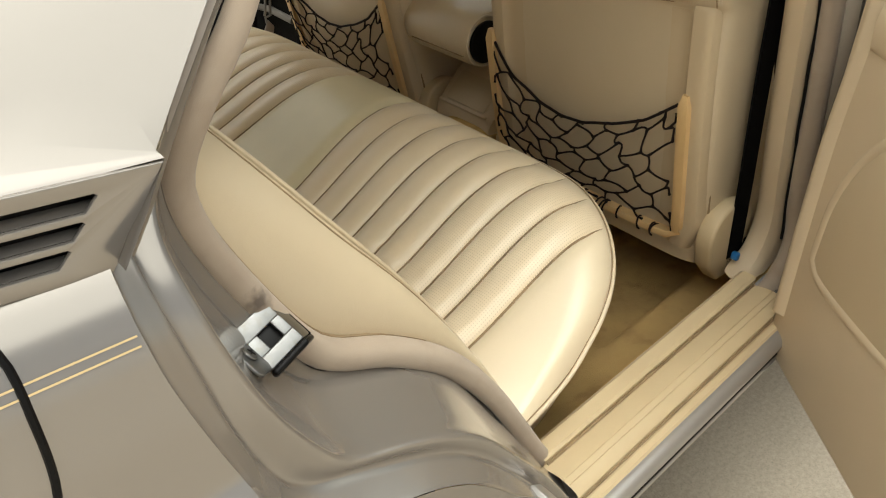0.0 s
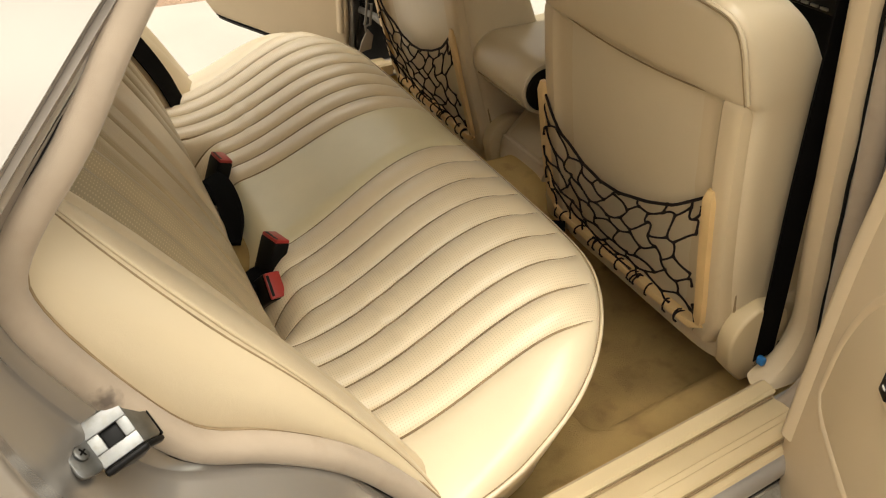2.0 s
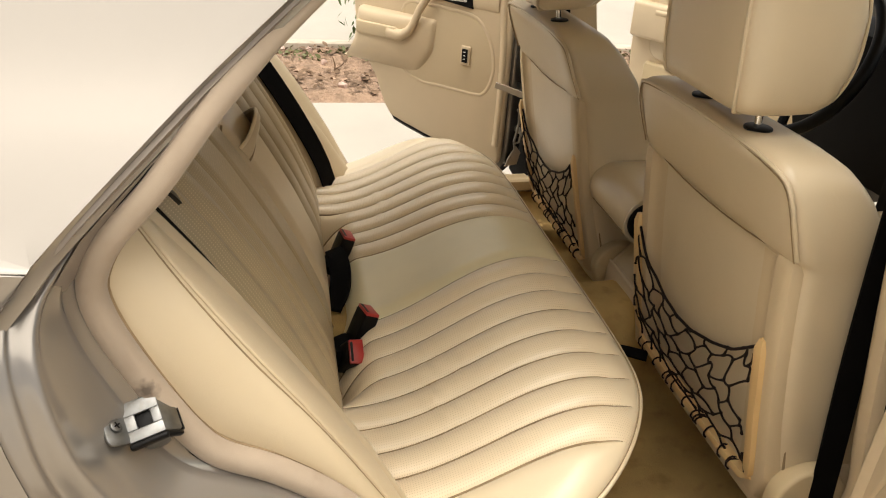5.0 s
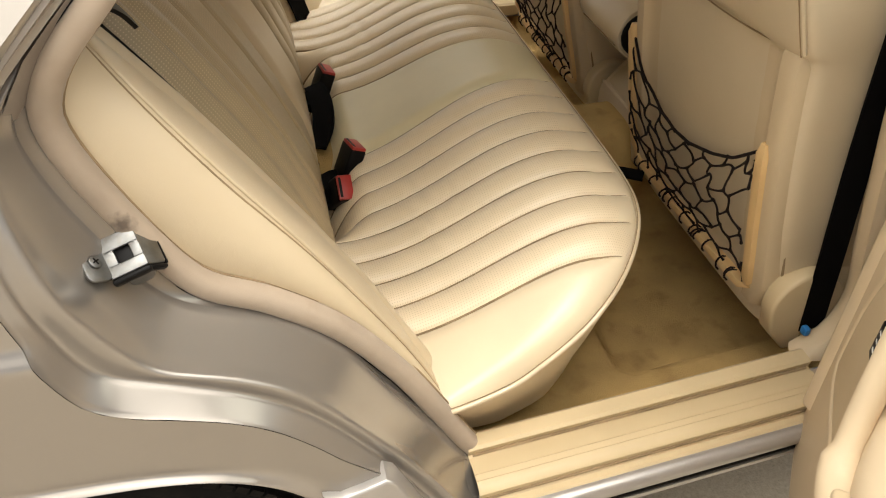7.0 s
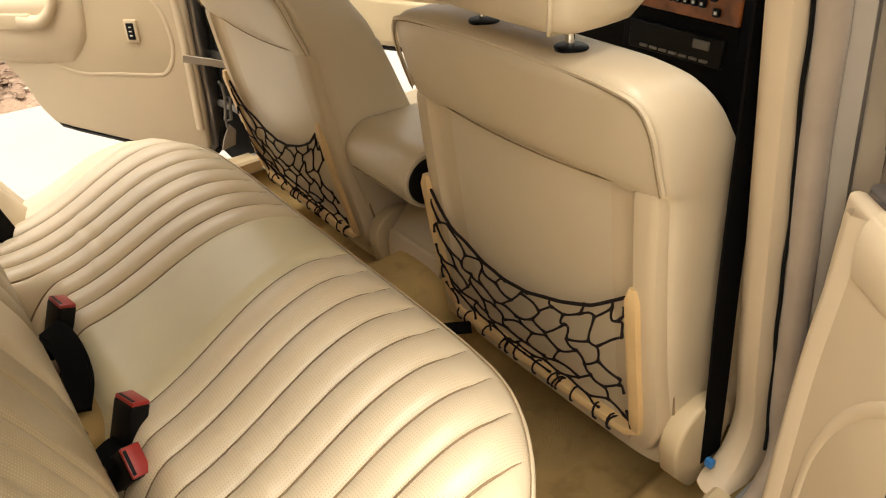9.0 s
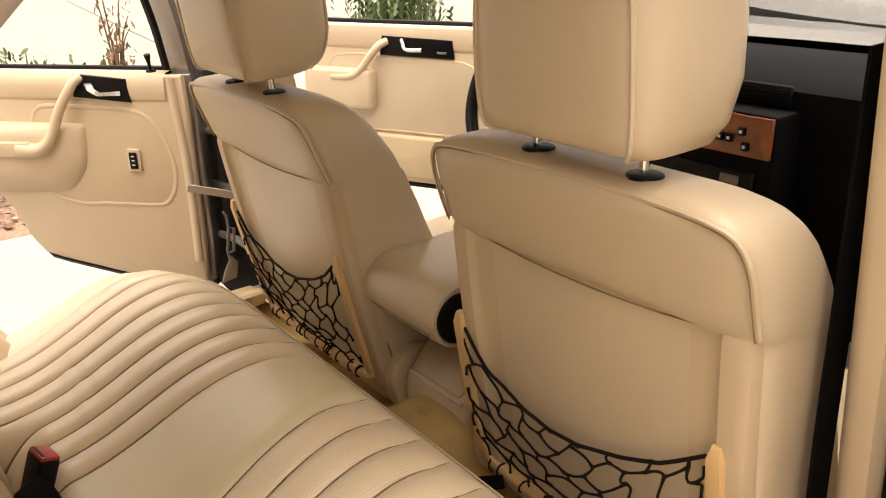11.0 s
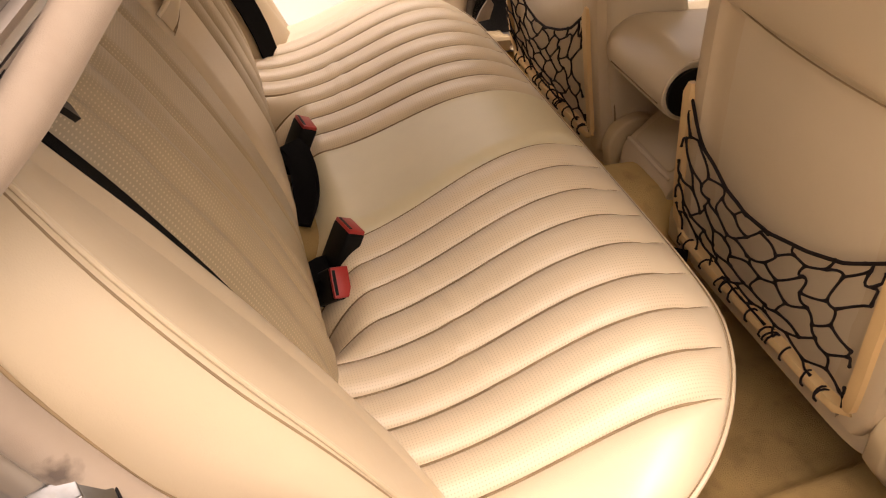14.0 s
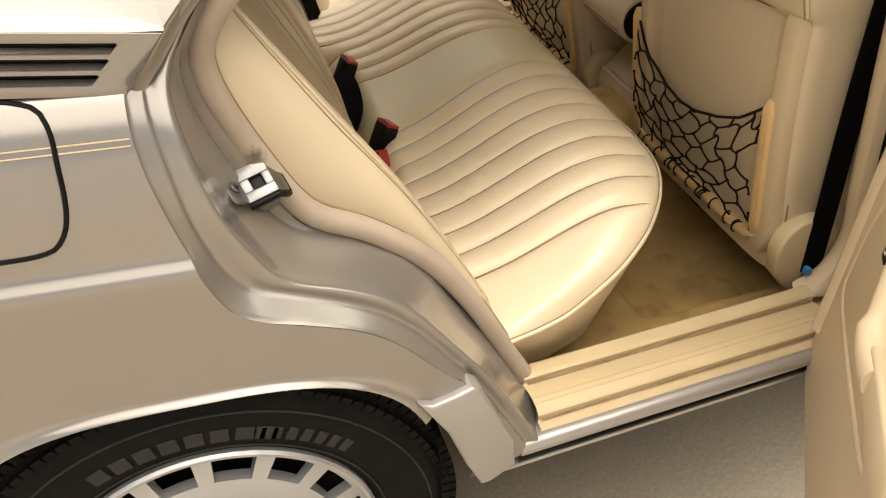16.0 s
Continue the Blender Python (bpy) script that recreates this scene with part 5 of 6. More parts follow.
    # cord wound round the lip
    for k in range(15):
        u = (k + 0.5 + 0.9 * math.sin(5 * k)) / 15
        y = ya + 0.03 + (yb - ya - 0.06) * u
        c = np.array([xb(0.47) - 0.012, y, 0.471])
        tube(bm, [tuple(c + np.array([0.011 * math.cos(a) - 0.001, 0.006 * math.sin(a / 2 + k), 0.011 * math.sin(a)])) for a in np.linspace(0.2 + 0.5 * math.sin(3 * k), 4.2, 7)], 0.0017, 5)
    part("net", bm, M_NET, seat, "dark brown elastic cord net", angle=80)
    return seat


seat_near = front_seat()
clip = thing("belt_anchor", "black belt anchor strap lying beside the tunnel", "belt anchor", at=(0.84, 0.60, 0.43))
bm = bmesh.new()
strap(bm, even([(0.800, 0.625, 0.440), (0.835, 0.603, 0.446), (0.875, 0.580, 0.445)], 8), 0.020, (0.5, 0.8, 0.5), 0.004)
part("webbing", bm, M_STRAP, clip)
copy_thing(seat_near, pose(1.008, YS + 0.722, 0.3, 0, -3.2, 0))

# ---------------------------------------------------------------- doors
def rear_door(side):
    """An open rear door. Built on its hinge: u runs to the free end, n towards the cabin side."""
    ob = thing("rear_door", "open rear car door with cream trim, pull handle and armrest", "car door", "rear doors", at=(0.82, 0.0 if not side else 2 * YC, 0.33))
    ang = radians(43.0 if side else 36.4)
    D = Vector((-math.sin(ang), -math.cos(ang), 0))
    Nn = Vector((-math.cos(ang), math.sin(ang), 0))
    H = Vector((0.888, -0.195, 0)) if side else Vector((0.881, 0.003, 0))

    def w(u, n, z):
        z -= 0.035 * min(1, max(0, (z - 0.5) / 0.45)) if z < 1.0 else 0.035
        p = H + D * u + Nn * n + Vector((0, 0, z))
        lean = max(0, z - 0.92) * 0.25
        p = p + Nn * lean
        return mir(p) if side else tuple(p)

    def sheet(outline, n0, n1, bev=0.0):
        t = bmesh.new()
        plate(t, outline, n1 - n0, bev, 3)
        for v in t.verts:
            v.co = Vector(w(v.co.x, n0 + v.co.z, v.co.y))
        return t

    outline = [(0.0, 0.965), (-0.004, 0.85), (-0.004, 0.5), (0.0, 0.40), (0.02, 0.375), (0.06, 0.368)] + [tuple(p) for p in even([(0.2, 0.36), (0.36, 0.352), (0.44, 0.362), (0.50, 0.42), (0.56, 0.52), (0.63, 0.60), (0.71, 0.66), (0.78, 0.74), (0.82, 0.85), (0.84, 0.955)], 24)]
    if side:
        outline = outline[:5] + [tuple(p) for p in even([(0.06, 0.38), (0.20, 0.398), (0.31, 0.419), (0.40, 0.437), (0.445, 0.447), (0.475, 0.465), (0.508, 0.535), (0.54, 0.605), (0.578, 0.64), (0.602, 0.695), (0.618, 0.75), (0.628, 0.82), (0.64, 0.955)], 20)]
    shell = [(u * 1.02 - 0.012, z - (0.013 if z < 0.5 else 0.0)) for u, z in outline]
    part("door_skin", sheet(shell, -0.09, -0.004, 0.008), M_PAINT, ob, "champagne painted door skin", angle=50)
    part("trim_panel", sheet(outline, -0.002, 0.022, 0.010), M_PLASTIC, ob, "cream moulded door trim", angle=50)
    # insert with a soft raised border
    ins = [tuple(p) for p in even([(0.055, 0.60), (0.062, 0.68), (0.092, 0.76), (0.145, 0.825), (0.20, 0.845), (0.32, 0.84), (0.40, 0.82), (0.42, 0.74), (0.42, 0.62), (0.40, 0.575), (0.30, 0.565), (0.15, 0.557), (0.07, 0.563), (0.045, 0.60)], 48)][:-1]
    if side:
        ins = [tuple(p) for p in even([(0.047, 0.709), (0.054, 0.756), (0.066, 0.795), (0.085, 0.829), (0.106, 0.854), (0.14, 0.871), (0.22, 0.877), (0.32, 0.879), (0.40, 0.87), (0.425, 0.78), (0.42, 0.65), (0.33, 0.607), (0.247, 0.608), (0.105, 0.609), (0.076, 0.622), (0.055, 0.66), (0.047, 0.709)], 52)][:-1]
    bm = bmesh.new()
    pts = [w(u, 0.0225, z) for u, z in ins]
    tube(bm, pts, 0.0060 if side else 0.0075, 10, closed=True)
    for v in bm.verts:
        dn = (v.co - Vector(pts[0])).dot(Nn if not side else Vector((Nn.x, -Nn.y, 0)))
        v.co -= (Nn if not side else Vector((Nn.x, -Nn.y, 0))) * dn * 0.6
    part("insert_border", bm, M_PLASTIC, ob)
    part("insert", sheet(ins, 0.020, 0.0235, 0.001), M_PANEL, ob, "cream grained vinyl insert")
    # top rail
    bm = bmesh.new()
    loft(bm, [[w(u, n, z) for u in np.linspace(0.045, 0.63 if side else 0.83, 20)] for n, z in ((0.018, 0.893), (0.0235, 0.897), (0.026, 0.905), (0.028, 0.935), (0.024, 0.957), (0.010, 0.968), (-0.02, 0.970), (-0.05, 0.968))])
    part("top_rail", bm, M_PLASTIC, ob)
    bm = bmesh.new()
    loft(bm, [[w(u + du2, n, z) for u, z in even([(0.018, 0.958), (0.014, 0.88), (0.004, 0.76), (0.002, 0.60), (0.004, 0.45)], 16)] for du2, n in ((0.0, 0.012), (0.001, 0.026), (0.006, 0.031), (0.014, 0.031), (0.026, 0.021))])
    part("edge_step", bm, M_PLASTIC, ob, angle=50)
    # trim crease drawn as a dark line, its shade put into colour
    bm = bmesh.new()
    tube(bm, [w(u, 0.0225, 0.826 + 0.0 * u) for u in np.linspace(0.40, 0.60, 8)], 0.0022, 6)
    part("crease", bm, M_SEAM, ob)
    # armrest box with a padded top and a pull handle
    def lift(z):
        return (z - 0.0389) / 0.9222 + (0.018 if side else 0.0)

    bm = bmesh.new()
    rings = []
    for off, out in ((-0.004, -0.006), (0.0, 0.003), (0.005, 0.012), (0.014, 0.018), (0.05, 0.028), (0.12, 0.040), (0.22, 0.046), (0.285, 0.044), (0.312, 0.03), (0.322, -0.01)):
        ring = []
        for z, k in ((0.600, -0.3), (0.606, 0.05), (0.62, 0.4), (0.645, 0.75), (0.68, 0.95), (0.72, 1.0), (0.76, 1.0), (0.778, 0.92), (0.788, 0.65), (0.793, -0.1)):
            ue = (0.272 if side else 0.285) + 0.10 * max(0, 0.79 - z) if z > 0.70 else (0.281 if side else 0.294) + 0.075 * ((0.70 - z) / 0.10) ** 1.5
            ring.append(w(ue + off, 0.020 + out * k, lift(z)))
        rings.append(ring)
    loft(bm, rings)
    part("armrest", bm, M_PLASTIC, ob, "cream moulded armrest box", angle=50)
    bm = bmesh.new()
    box(bm, (0.405, 0.052, lift(0.708)), (0.575, 0.072, lift(0.750)), 0.005, 3)
    for v in bm.verts:
        v.co = Vector(w(v.co.x, v.co.y, v.co.z))
    part("armrest_pad", bm, M_PANEL, ob, "padded armrest strip", angle=50)
    bm = bmesh.new()
    g0, g1 = (-0.02, 0.01) if side else (0.0, 0.0)
    grip = even([w(0.44, 0.060, lift(0.730)), w(0.40, 0.062, lift(0.728)), w(0.372, 0.062, lift(0.735)), w(0.350 + g0 * 0.3, 0.060, lift(0.765)), w(0.328 + g0 * 0.6, 0.056, lift(0.815 + g1)), w(0.306 + g0, 0.050, lift(0.862 + g1)), w(0.292 + g0, 0.042, lift(0.886 + g1)), w(0.281 + g0, 0.026, lift(0.896 + g1))], 22)
    rings = []
    for k, p in enumerate(grip):
        d = Vector(grip[min(k + 1, 21)] - grip[max(k - 1, 0)]).normalized()
        nn = Nn if not side else Vector((Nn.x, -Nn.y, 0))
        a = (nn - d * nn.dot(d)).normalized()
        b = d.cross(a)
        rings.append([Vector(p) + a * (0.012 + 0.006 * (k < 7)) * math.cos(t) + b * (0.0125 + 0.009 * max(0, 1 - k / 9)) * math.sin(t) for t in np.linspace(0, 2 * math.pi, 12, endpoint=False)])
    loft(bm, rings, close=True, cap=True)
    part("pull_handle", bm, M_PLASTIC, ob, "cream curved pull handle")
    # latch handle in a black bezel
    bez = [(0.137, 0.894), (0.142, 0.955), (0.276, 0.966), (0.287, 0.906)] if side else [(0.160, 0.886), (0.165, 0.936), (0.312, 0.927), (0.315, 0.876)]
    lu, lz = (-0.031, 0.026) if side else (0.0, 0.0)
    bezel = part("handle_bezel", sheet(bez, 0.018, 0.031, 0.003), M_BLACK, ob, "black plastic handle bezel")
    bm = bmesh.new()
    loft(bm, [[w(u + 0.045 + lu, n + 0.032, z + 0.024 + lz) for u, n, z in ring] for ring in (
        [(0.215, 0.000, 0.895), (0.235, 0.000, 0.893), (0.235, 0.004, 0.893), (0.215, 0.004, 0.895)],
        [(0.205, 0.003, 0.880), (0.225, 0.003, 0.876), (0.225, 0.010, 0.876), (0.205, 0.010, 0.880)],
        [(0.19, 0.004, 0.872), (0.20, 0.004, 0.862), (0.20, 0.012, 0.862), (0.19, 0.012, 0.872)],
        [(0.14, 0.002, 0.876), (0.14, 0.002, 0.864), (0.14, 0.008, 0.864), (0.14, 0.008, 0.876)])], close=True, cap=True)
    part("latch_lever", bm, M_CHROME, bezel, "chrome latch lever", angle=30)
    # window switch
    du, dz = (-0.048, -0.016) if side else (0.0, 0.0)
    sw = part("switch_frame", sheet(rounded(0.182 + du, 0.72 + dz, 0.218 + du, 0.784 + dz, 0.004, 3), 0.021, 0.031, 0.003), M_PLASTIC, ob)
    part("window_switch", sheet(rounded(0.190 + du, 0.729 + dz, 0.210 + du, 0.775 + dz, 0.002, 2), 0.028, 0.034, 0.001), M_BLACK, sw, "black window switch")
    bm = bmesh.new()
    for z in (0.739, 0.751, 0.763):
        join(bm, sheet(rounded(0.196 + du, z + dz, 0.204 + du, z + dz + 0.003, 0.001, 2), 0.0335, 0.0345))
    part("switch_symbol", bm, M_PRINT, sw)
    # lock knob
    bm = bmesh.new()
    base, tip = Vector(w(0.088, -0.004, 0.968)), Vector(w(0.088, -0.006, 1.012))
    tube(bm, [base, base.lerp(tip, 0.5), base.lerp(tip, 0.75), base.lerp(tip, 0.95), tip], [0.0045, 0.0045, 0.0065, 0.0085, 0.006], 12)
    knob = part("lock_knob", bm, M_BLACK, ob, "black lock knob")
    bm = bmesh.new()
    tube(bm, [base, base + Vector((0, 0, 0.006))], [0.013, 0.010], 16)
    part("knob_collar", bm, M_BLACK, knob)
    # window frame and glass
    fr = [(0.0, 0.955), (0.005, 1.10), (0.03, 1.25), (0.07, 1.345), (0.14, 1.375), (0.40, 1.37), (0.55, 1.31), (0.72, 1.12), (0.84, 0.96)]
    fr = [(u * (0.76 if side and u > 0.2 else 1), z) for u, z in fr]
    bm = bmesh.new()
    P = even(fr, 60)
    loft(bm, [[w(u + dx, n, z) for u, z in P] for dx, n in ((-0.01, -0.07), (-0.014, -0.03), (-0.004, -0.018), (0.02, -0.016), (0.045, -0.022), (0.05, -0.04), (0.05, -0.06))])
    part("window_frame", bm, M_PAINT, ob, "champagne painted window frame", angle=40)
    bm = bmesh.new()
    tube(bm, [w(u * 0.90 + 0.055, -0.035, 0.955 + (z - 0.955) * 0.92) for u, z in P], 0.016, 8)
    tube(bm, [w(u, -0.03, 0.972) for u in np.linspace(0.05, 0.62 if side else 0.82, 12)], 0.008, 8)
    part("window_gasket", bm, M_BLACK, ob, "black rubber window gasket")
    bm = bmesh.new()
    bm.faces.new([bm.verts.new(w(u * 0.92 + 0.045, -0.04, 0.94 + (z - 0.955) * 0.95)) for u, z in even(fr, 20)])
    g = part("window_pane", bm, M_GLASS, ob, "clear door glass", smooth=False)
    g.visible_shadow = False
    # weather strip under the door
    bm = bmesh.new()
    low = [(u, z) for u, z in shell if z < 0.5]
    tube(bm, [w(u, -0.012, z - 0.004) for u, z in low], 0.010, 6)
    part("weather_strip", bm, M_BLACK, ob, "black rubber weather strip")
    # hinge arm and check strap
    for z in (0.50, 0.80):
        bm = bmesh.new()
        a, b = Vector(w(0.0, -0.06, z)), Vector((0.95, -0.005, z))
        b = Vector(mir(b)) if side else b
        tube(bm, [a, a.lerp(b, 0.5) + Vector((0, 0, 0.01)), b], 0.010, 8)
        part("hinge", bm, M_GREY, ob)
    bm = bmesh.new()
    a, b = Vector(w(0.0, -0.04, 0.66)), Vector((0.955, 0.0, 0.66))
    b = Vector(mir(b)) if side else b
    strap(bm, [a, b], 0.018, (0, 0, 1), 0.003)
    part("check_strap", bm, M_ZINC, ob)
    return ob


rear_door(0)
rear_door(1)

# hinge post behind each open door; the far one near-black, its shade in the colour
for side in (0, 1):
    bm = bmesh.new()
    q = [(0.95, 0.40), (1.02, 0.40), (1.02, 1.0), (0.93, 1.0)]
    plate(bm, q, 0.02, 0.003, 2, Matrix(((1, 0, 0, 0), (0, 0, 1, 0.0), (0, 1, 0, 0), (0, 0, 0, 1))))
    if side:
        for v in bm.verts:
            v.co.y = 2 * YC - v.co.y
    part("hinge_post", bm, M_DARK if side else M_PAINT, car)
# door check arm, wiring bracket and hinge leaf in the dark gap of the far door
bm = bmesh.new()
strap(bm, even([(0.800, 1.585, 0.697), (0.845, 1.560, 0.686), (0.893, 1.535, 0.672)], 6), 0.017, (0, 0, 1), 0.003)
part("check_arm", bm, M_KERB, car, "pale door check arm")
bm = bmesh.new()
tube(bm, [(0.868, 1.556, 0.512), (0.866, 1.556, 0.528), (0.879, 1.552, 0.532), (0.886, 1.552, 0.588), (0.874, 1.556, 0.592), (0.868, 1.556, 0.548), (0.864, 1.556, 0.532)], 0.0035, 6)
tube(bm, [(0.874, 1.556, 0.592), (0.872, 1.556, 0.622), (0.866, 1.558, 0.632)], 0.0035, 6)
part("hinge_bracket", bm, M_GREY, car, "dark steel bracket in the door gap")
bm = bmesh.new()
plate(bm, [(0.842, 0.455), (0.880, 0.462), (0.888, 0.50), (0.872, 0.52), (0.852, 0.485)], 0.006, 0.002, 2, Matrix(((1, 0, 0, 0), (0, 0, 1, 1.552), (0, 1, 0, 0), (0, 0, 0, 1))))
part("hinge_leaf", bm, M_CHANNEL, car)
# near-black sheet added behind the far door gap to stand for its shade
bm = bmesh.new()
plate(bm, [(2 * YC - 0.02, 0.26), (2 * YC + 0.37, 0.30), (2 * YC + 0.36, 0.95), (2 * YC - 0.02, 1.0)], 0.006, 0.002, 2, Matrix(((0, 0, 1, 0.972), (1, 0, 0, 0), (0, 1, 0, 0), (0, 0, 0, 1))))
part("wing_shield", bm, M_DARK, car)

# front doors, shut
def front_door():
    side = 0
    ob = thing("front_door", "shut front car door with cream trim panel", "car door", "front doors", at=(1.35, 0.05 if not side else 2 * YC - 0.05, 0.33))

    def w(x, n, z):
        p = (x, 0.045 + n, z)
        return mir(p) if side else p

    def sheet(outline, n0, n1, bev=0.0):
        t = bmesh.new()
        plate(t, outline, n1 - n0, bev, 3)
        for v in t.verts:
            v.co = Vector(w(v.co.x, n0 + v.co.z, v.co.y))
        return t

    part("door_skin", sheet([(0.99, 0.33), (1.95, 0.33), (1.95, 0.965), (0.97, 0.965)], -0.10, -0.01, 0.01), M_PAINT, ob, angle=50)
    part("trim_panel", sheet([(0.985, 0.36), (1.93, 0.36), (1.93, 0.975), (0.96, 0.975)], -0.008, 0.02, 0.008), M_PLASTIC, ob, "cream moulded door trim", angle=50)
    part("insert", sheet(rounded(1.03, 0.70, 1.75, 0.935, 0.03), 0.018, 0.025, 0.003), M_PANEL, ob, "cream grained vinyl insert")
    part("map_pocket", sheet(rounded(1.05, 0.40, 1.85, 0.62, 0.02), 0.018, 0.06, 0.012), M_SILL, ob, "yellowed cream map pocket")
    bez = part("handle_bezel", sheet([(1.34, 0.925), (1.35, 0.975), (1.52, 0.955), (1.52, 0.91)], 0.02, 0.034, 0.003), M_BLACK, ob, "black plastic handle bezel")
    bm = bmesh.new()
    tube(bm, [w(1.37, 0.04, 0.958), w(1.385, 0.046, 0.945), w(1.40, 0.044, 0.938), w(1.44, 0.04, 0.935)], 0.006, 8)
    part("latch_lever", bm, M_CHROME, bez, "chrome latch lever")
    bm = bmesh.new()
    tube(bm, even([w(1.36, 0.03, 0.93), w(1.33, 0.07, 0.90), w(1.28, 0.09, 0.84), w(1.22, 0.08, 0.78), w(1.10, 0.08, 0.765)], 20), 0.016, 10)
    part("pull_handle", bm, M_PLASTIC, ob, "cream curved pull handle")
    fr = [(0.93, 0.97), (0.89, 1.20), (0.90, 1.33), (1.0, 1.37), (1.30, 1.36), (1.55, 1.24), (1.80, 1.04), (1.88, 0.97)]
    bm = bmesh.new()
    loft(bm, [[w(x, n + max(0, z - 0.97) * 0.28, z + dz) for x, z in even(fr, 40)] for dz, n in ((0.0, -0.05), (0.012, -0.02), (0.0, 0.0), (-0.02, -0.01), (-0.022, -0.04))])
    tube(bm, [w(x, -0.02, 0.975) for x in np.linspace(0.93, 1.88, 14)], 0.012, 8)
    part("window_frame", bm, M_BLACK, ob, "black window frame")
    bm = bmesh.new()
    bm.faces.new([bm.verts.new(w(x, -0.03 + max(0, z - 0.97) * 0.28, z - 0.01)) for x, z in even(fr, 24)])
    part("window_pane", bm, M_GLASS, ob, "tinted door glass", smooth=False)
    return ob


def open_front_door():
    """The far front door, swung wide open: u runs from the hinge to the free end, n to the cabin side."""
    ob = thing("front_door", "front car door swung wide open with cream trim panel", "car door", "front doors", at=(2.05, 1.63, 0.33))
    D = Vector((-0.446, 0.895, 0))
    Nn = Vector((-0.895, -0.446, 0))
    H = Vector((2.095, 1.59, 0))

    def w(u, n, z):
        return tuple(H + D * u + Nn * (n + max(0, z - 0.97) * 0.25) + Vector((0, 0, z)))

    def sheet(outline, n0, n1, bev=0.0):
        t = bmesh.new()
        plate(t, outline, n1 - n0, bev, 3)
        for v in t.verts:
            v.co = Vector(w(v.co.x, n0 + v.co.z, v.co.y))
        return t

    part("door_skin", sheet([(0.0, 0.37), (1.02, 0.37), (1.04, 0.6), (1.05, 0.94), (0.02, 0.94)], -0.10, -0.004, 0.01), M_PAINT, ob, "champagne painted door skin", angle=50)
    part("trim_panel", sheet([(0.03, 0.395), (1.0, 0.395), (1.02, 0.6), (1.03, 0.945), (0.05, 0.945)], -0.002, 0.022, 0.010), M_PLASTIC, ob, "cream moulded door trim", angle=50)
    bm = bmesh.new()
    loft(bm, [[w(u, n, z) for u in np.linspace(0.06, 1.02, 16)] for n, z in ((0.018, 0.865), (0.0235, 0.869), (0.027, 0.88), (0.030, 0.925), (0.024, 0.945), (0.008, 0.952), (-0.05, 0.950))])
    part("top_rail", bm, M_PLASTIC, ob)
    ins = [tuple(p) for p in even([(0.33, 0.76), (0.335, 0.80), (0.36, 0.828), (0.42, 0.838), (0.60, 0.843), (0.85, 0.845), (0.92, 0.80), (0.92, 0.62), (0.85, 0.585), (0.6, 0.583), (0.40, 0.583), (0.345, 0.60), (0.33, 0.65), (0.33, 0.76)], 48)][:-1]
    part("insert", sheet(ins, 0.018, 0.0265, 0.003), M_LEATHER, ob, "wrinkled cream leather insert")
    bm = bmesh.new()
    tube(bm, [w(u, 0.0225, z) for u, z in ins], 0.0055, 8, closed=True)
    part("insert_border", bm, M_PLASTIC, ob)
    part("map_pocket", sheet(rounded(0.20, 0.415, 0.92, 0.572, 0.02), 0.018, 0.05, 0.012), M_SILL, ob, "yellowed cream map pocket", angle=50)
    bez = part("handle_bezel", sheet([(0.415, 0.846), (0.42, 0.908), (0.69, 0.916), (0.70, 0.850)], 0.018, 0.033, 0.004), M_BLACK, ob, "black plastic handle bezel with switches")
    bm = bmesh.new()
    tube(bm, even([w(0.61, 0.036, 0.905), w(0.60, 0.042, 0.89), w(0.595, 0.044, 0.876), w(0.57, 0.043, 0.872), w(0.53, 0.04, 0.874)], 12), 0.0075, 8)
    part("latch_lever", bm, M_CHROME, bez, "chrome latch lever")
    bm = bmesh.new()
    box(bm, (0.44, 0.032, 0.862), (0.475, 0.037, 0.87), 0.001)
    for v in bm.verts:
        v.co = Vector(w(*v.co))
    part("switch", bm, M_GREY, bez)
    bm = bmesh.new()
    box(bm, (0.72, 0.015, 0.66), (1.0, 0.075, 0.80), 0.015, 3)
    for v in bm.verts:
        v.co = Vector(w(*v.co))
    part("armrest", bm, M_PLASTIC, ob, "cream moulded armrest box", angle=50)
    bm = bmesh.new()
    tube(bm, even([w(0.67, 0.03, 0.897), w(0.69, 0.05, 0.885), w(0.72, 0.062, 0.85), w(0.76, 0.068, 0.80), w(0.80, 0.068, 0.775), w(0.88, 0.066, 0.77)], 20), 0.0135, 10)
    part("pull_handle", bm, M_PLASTIC, ob, "cream curved pull handle")
    bm = bmesh.new()
    tube(bm, [w(u, -0.01, 0.383) for u in np.linspace(0.02, 1.0, 10)], 0.014, 8)
    part("weather_strip", bm, M_BLACK, ob, "black rubber weather strip")
    fr = [(0.02, 0.95), (0.22, 1.10), (0.45, 1.25), (0.62, 1.33), (0.85, 1.34), (1.0, 1.30), (1.04, 1.15), (1.04, 0.95)]
    bm = bmesh.new()
    loft(bm, [[w(u, n, z + dz) for u, z in even(fr, 40)] for dz, n in ((0.0, -0.06), (0.012, -0.03), (0.0, -0.01), (-0.02, -0.02), (-0.022, -0.05))])
    part("window_frame", bm, M_PAINT, ob, "champagne painted window frame")
    bm = bmesh.new()
    tube(bm, [w(u, -0.02, 0.956) for u in np.linspace(0.04, 1.02, 14)], 0.010, 8)
    part("window_gasket", bm, M_BLACK, ob, "black rubber window gasket")
    bm = bmesh.new()
    bm.faces.new([bm.verts.new(w(u, -0.035, z - 0.008)) for u, z in even(fr, 24)])
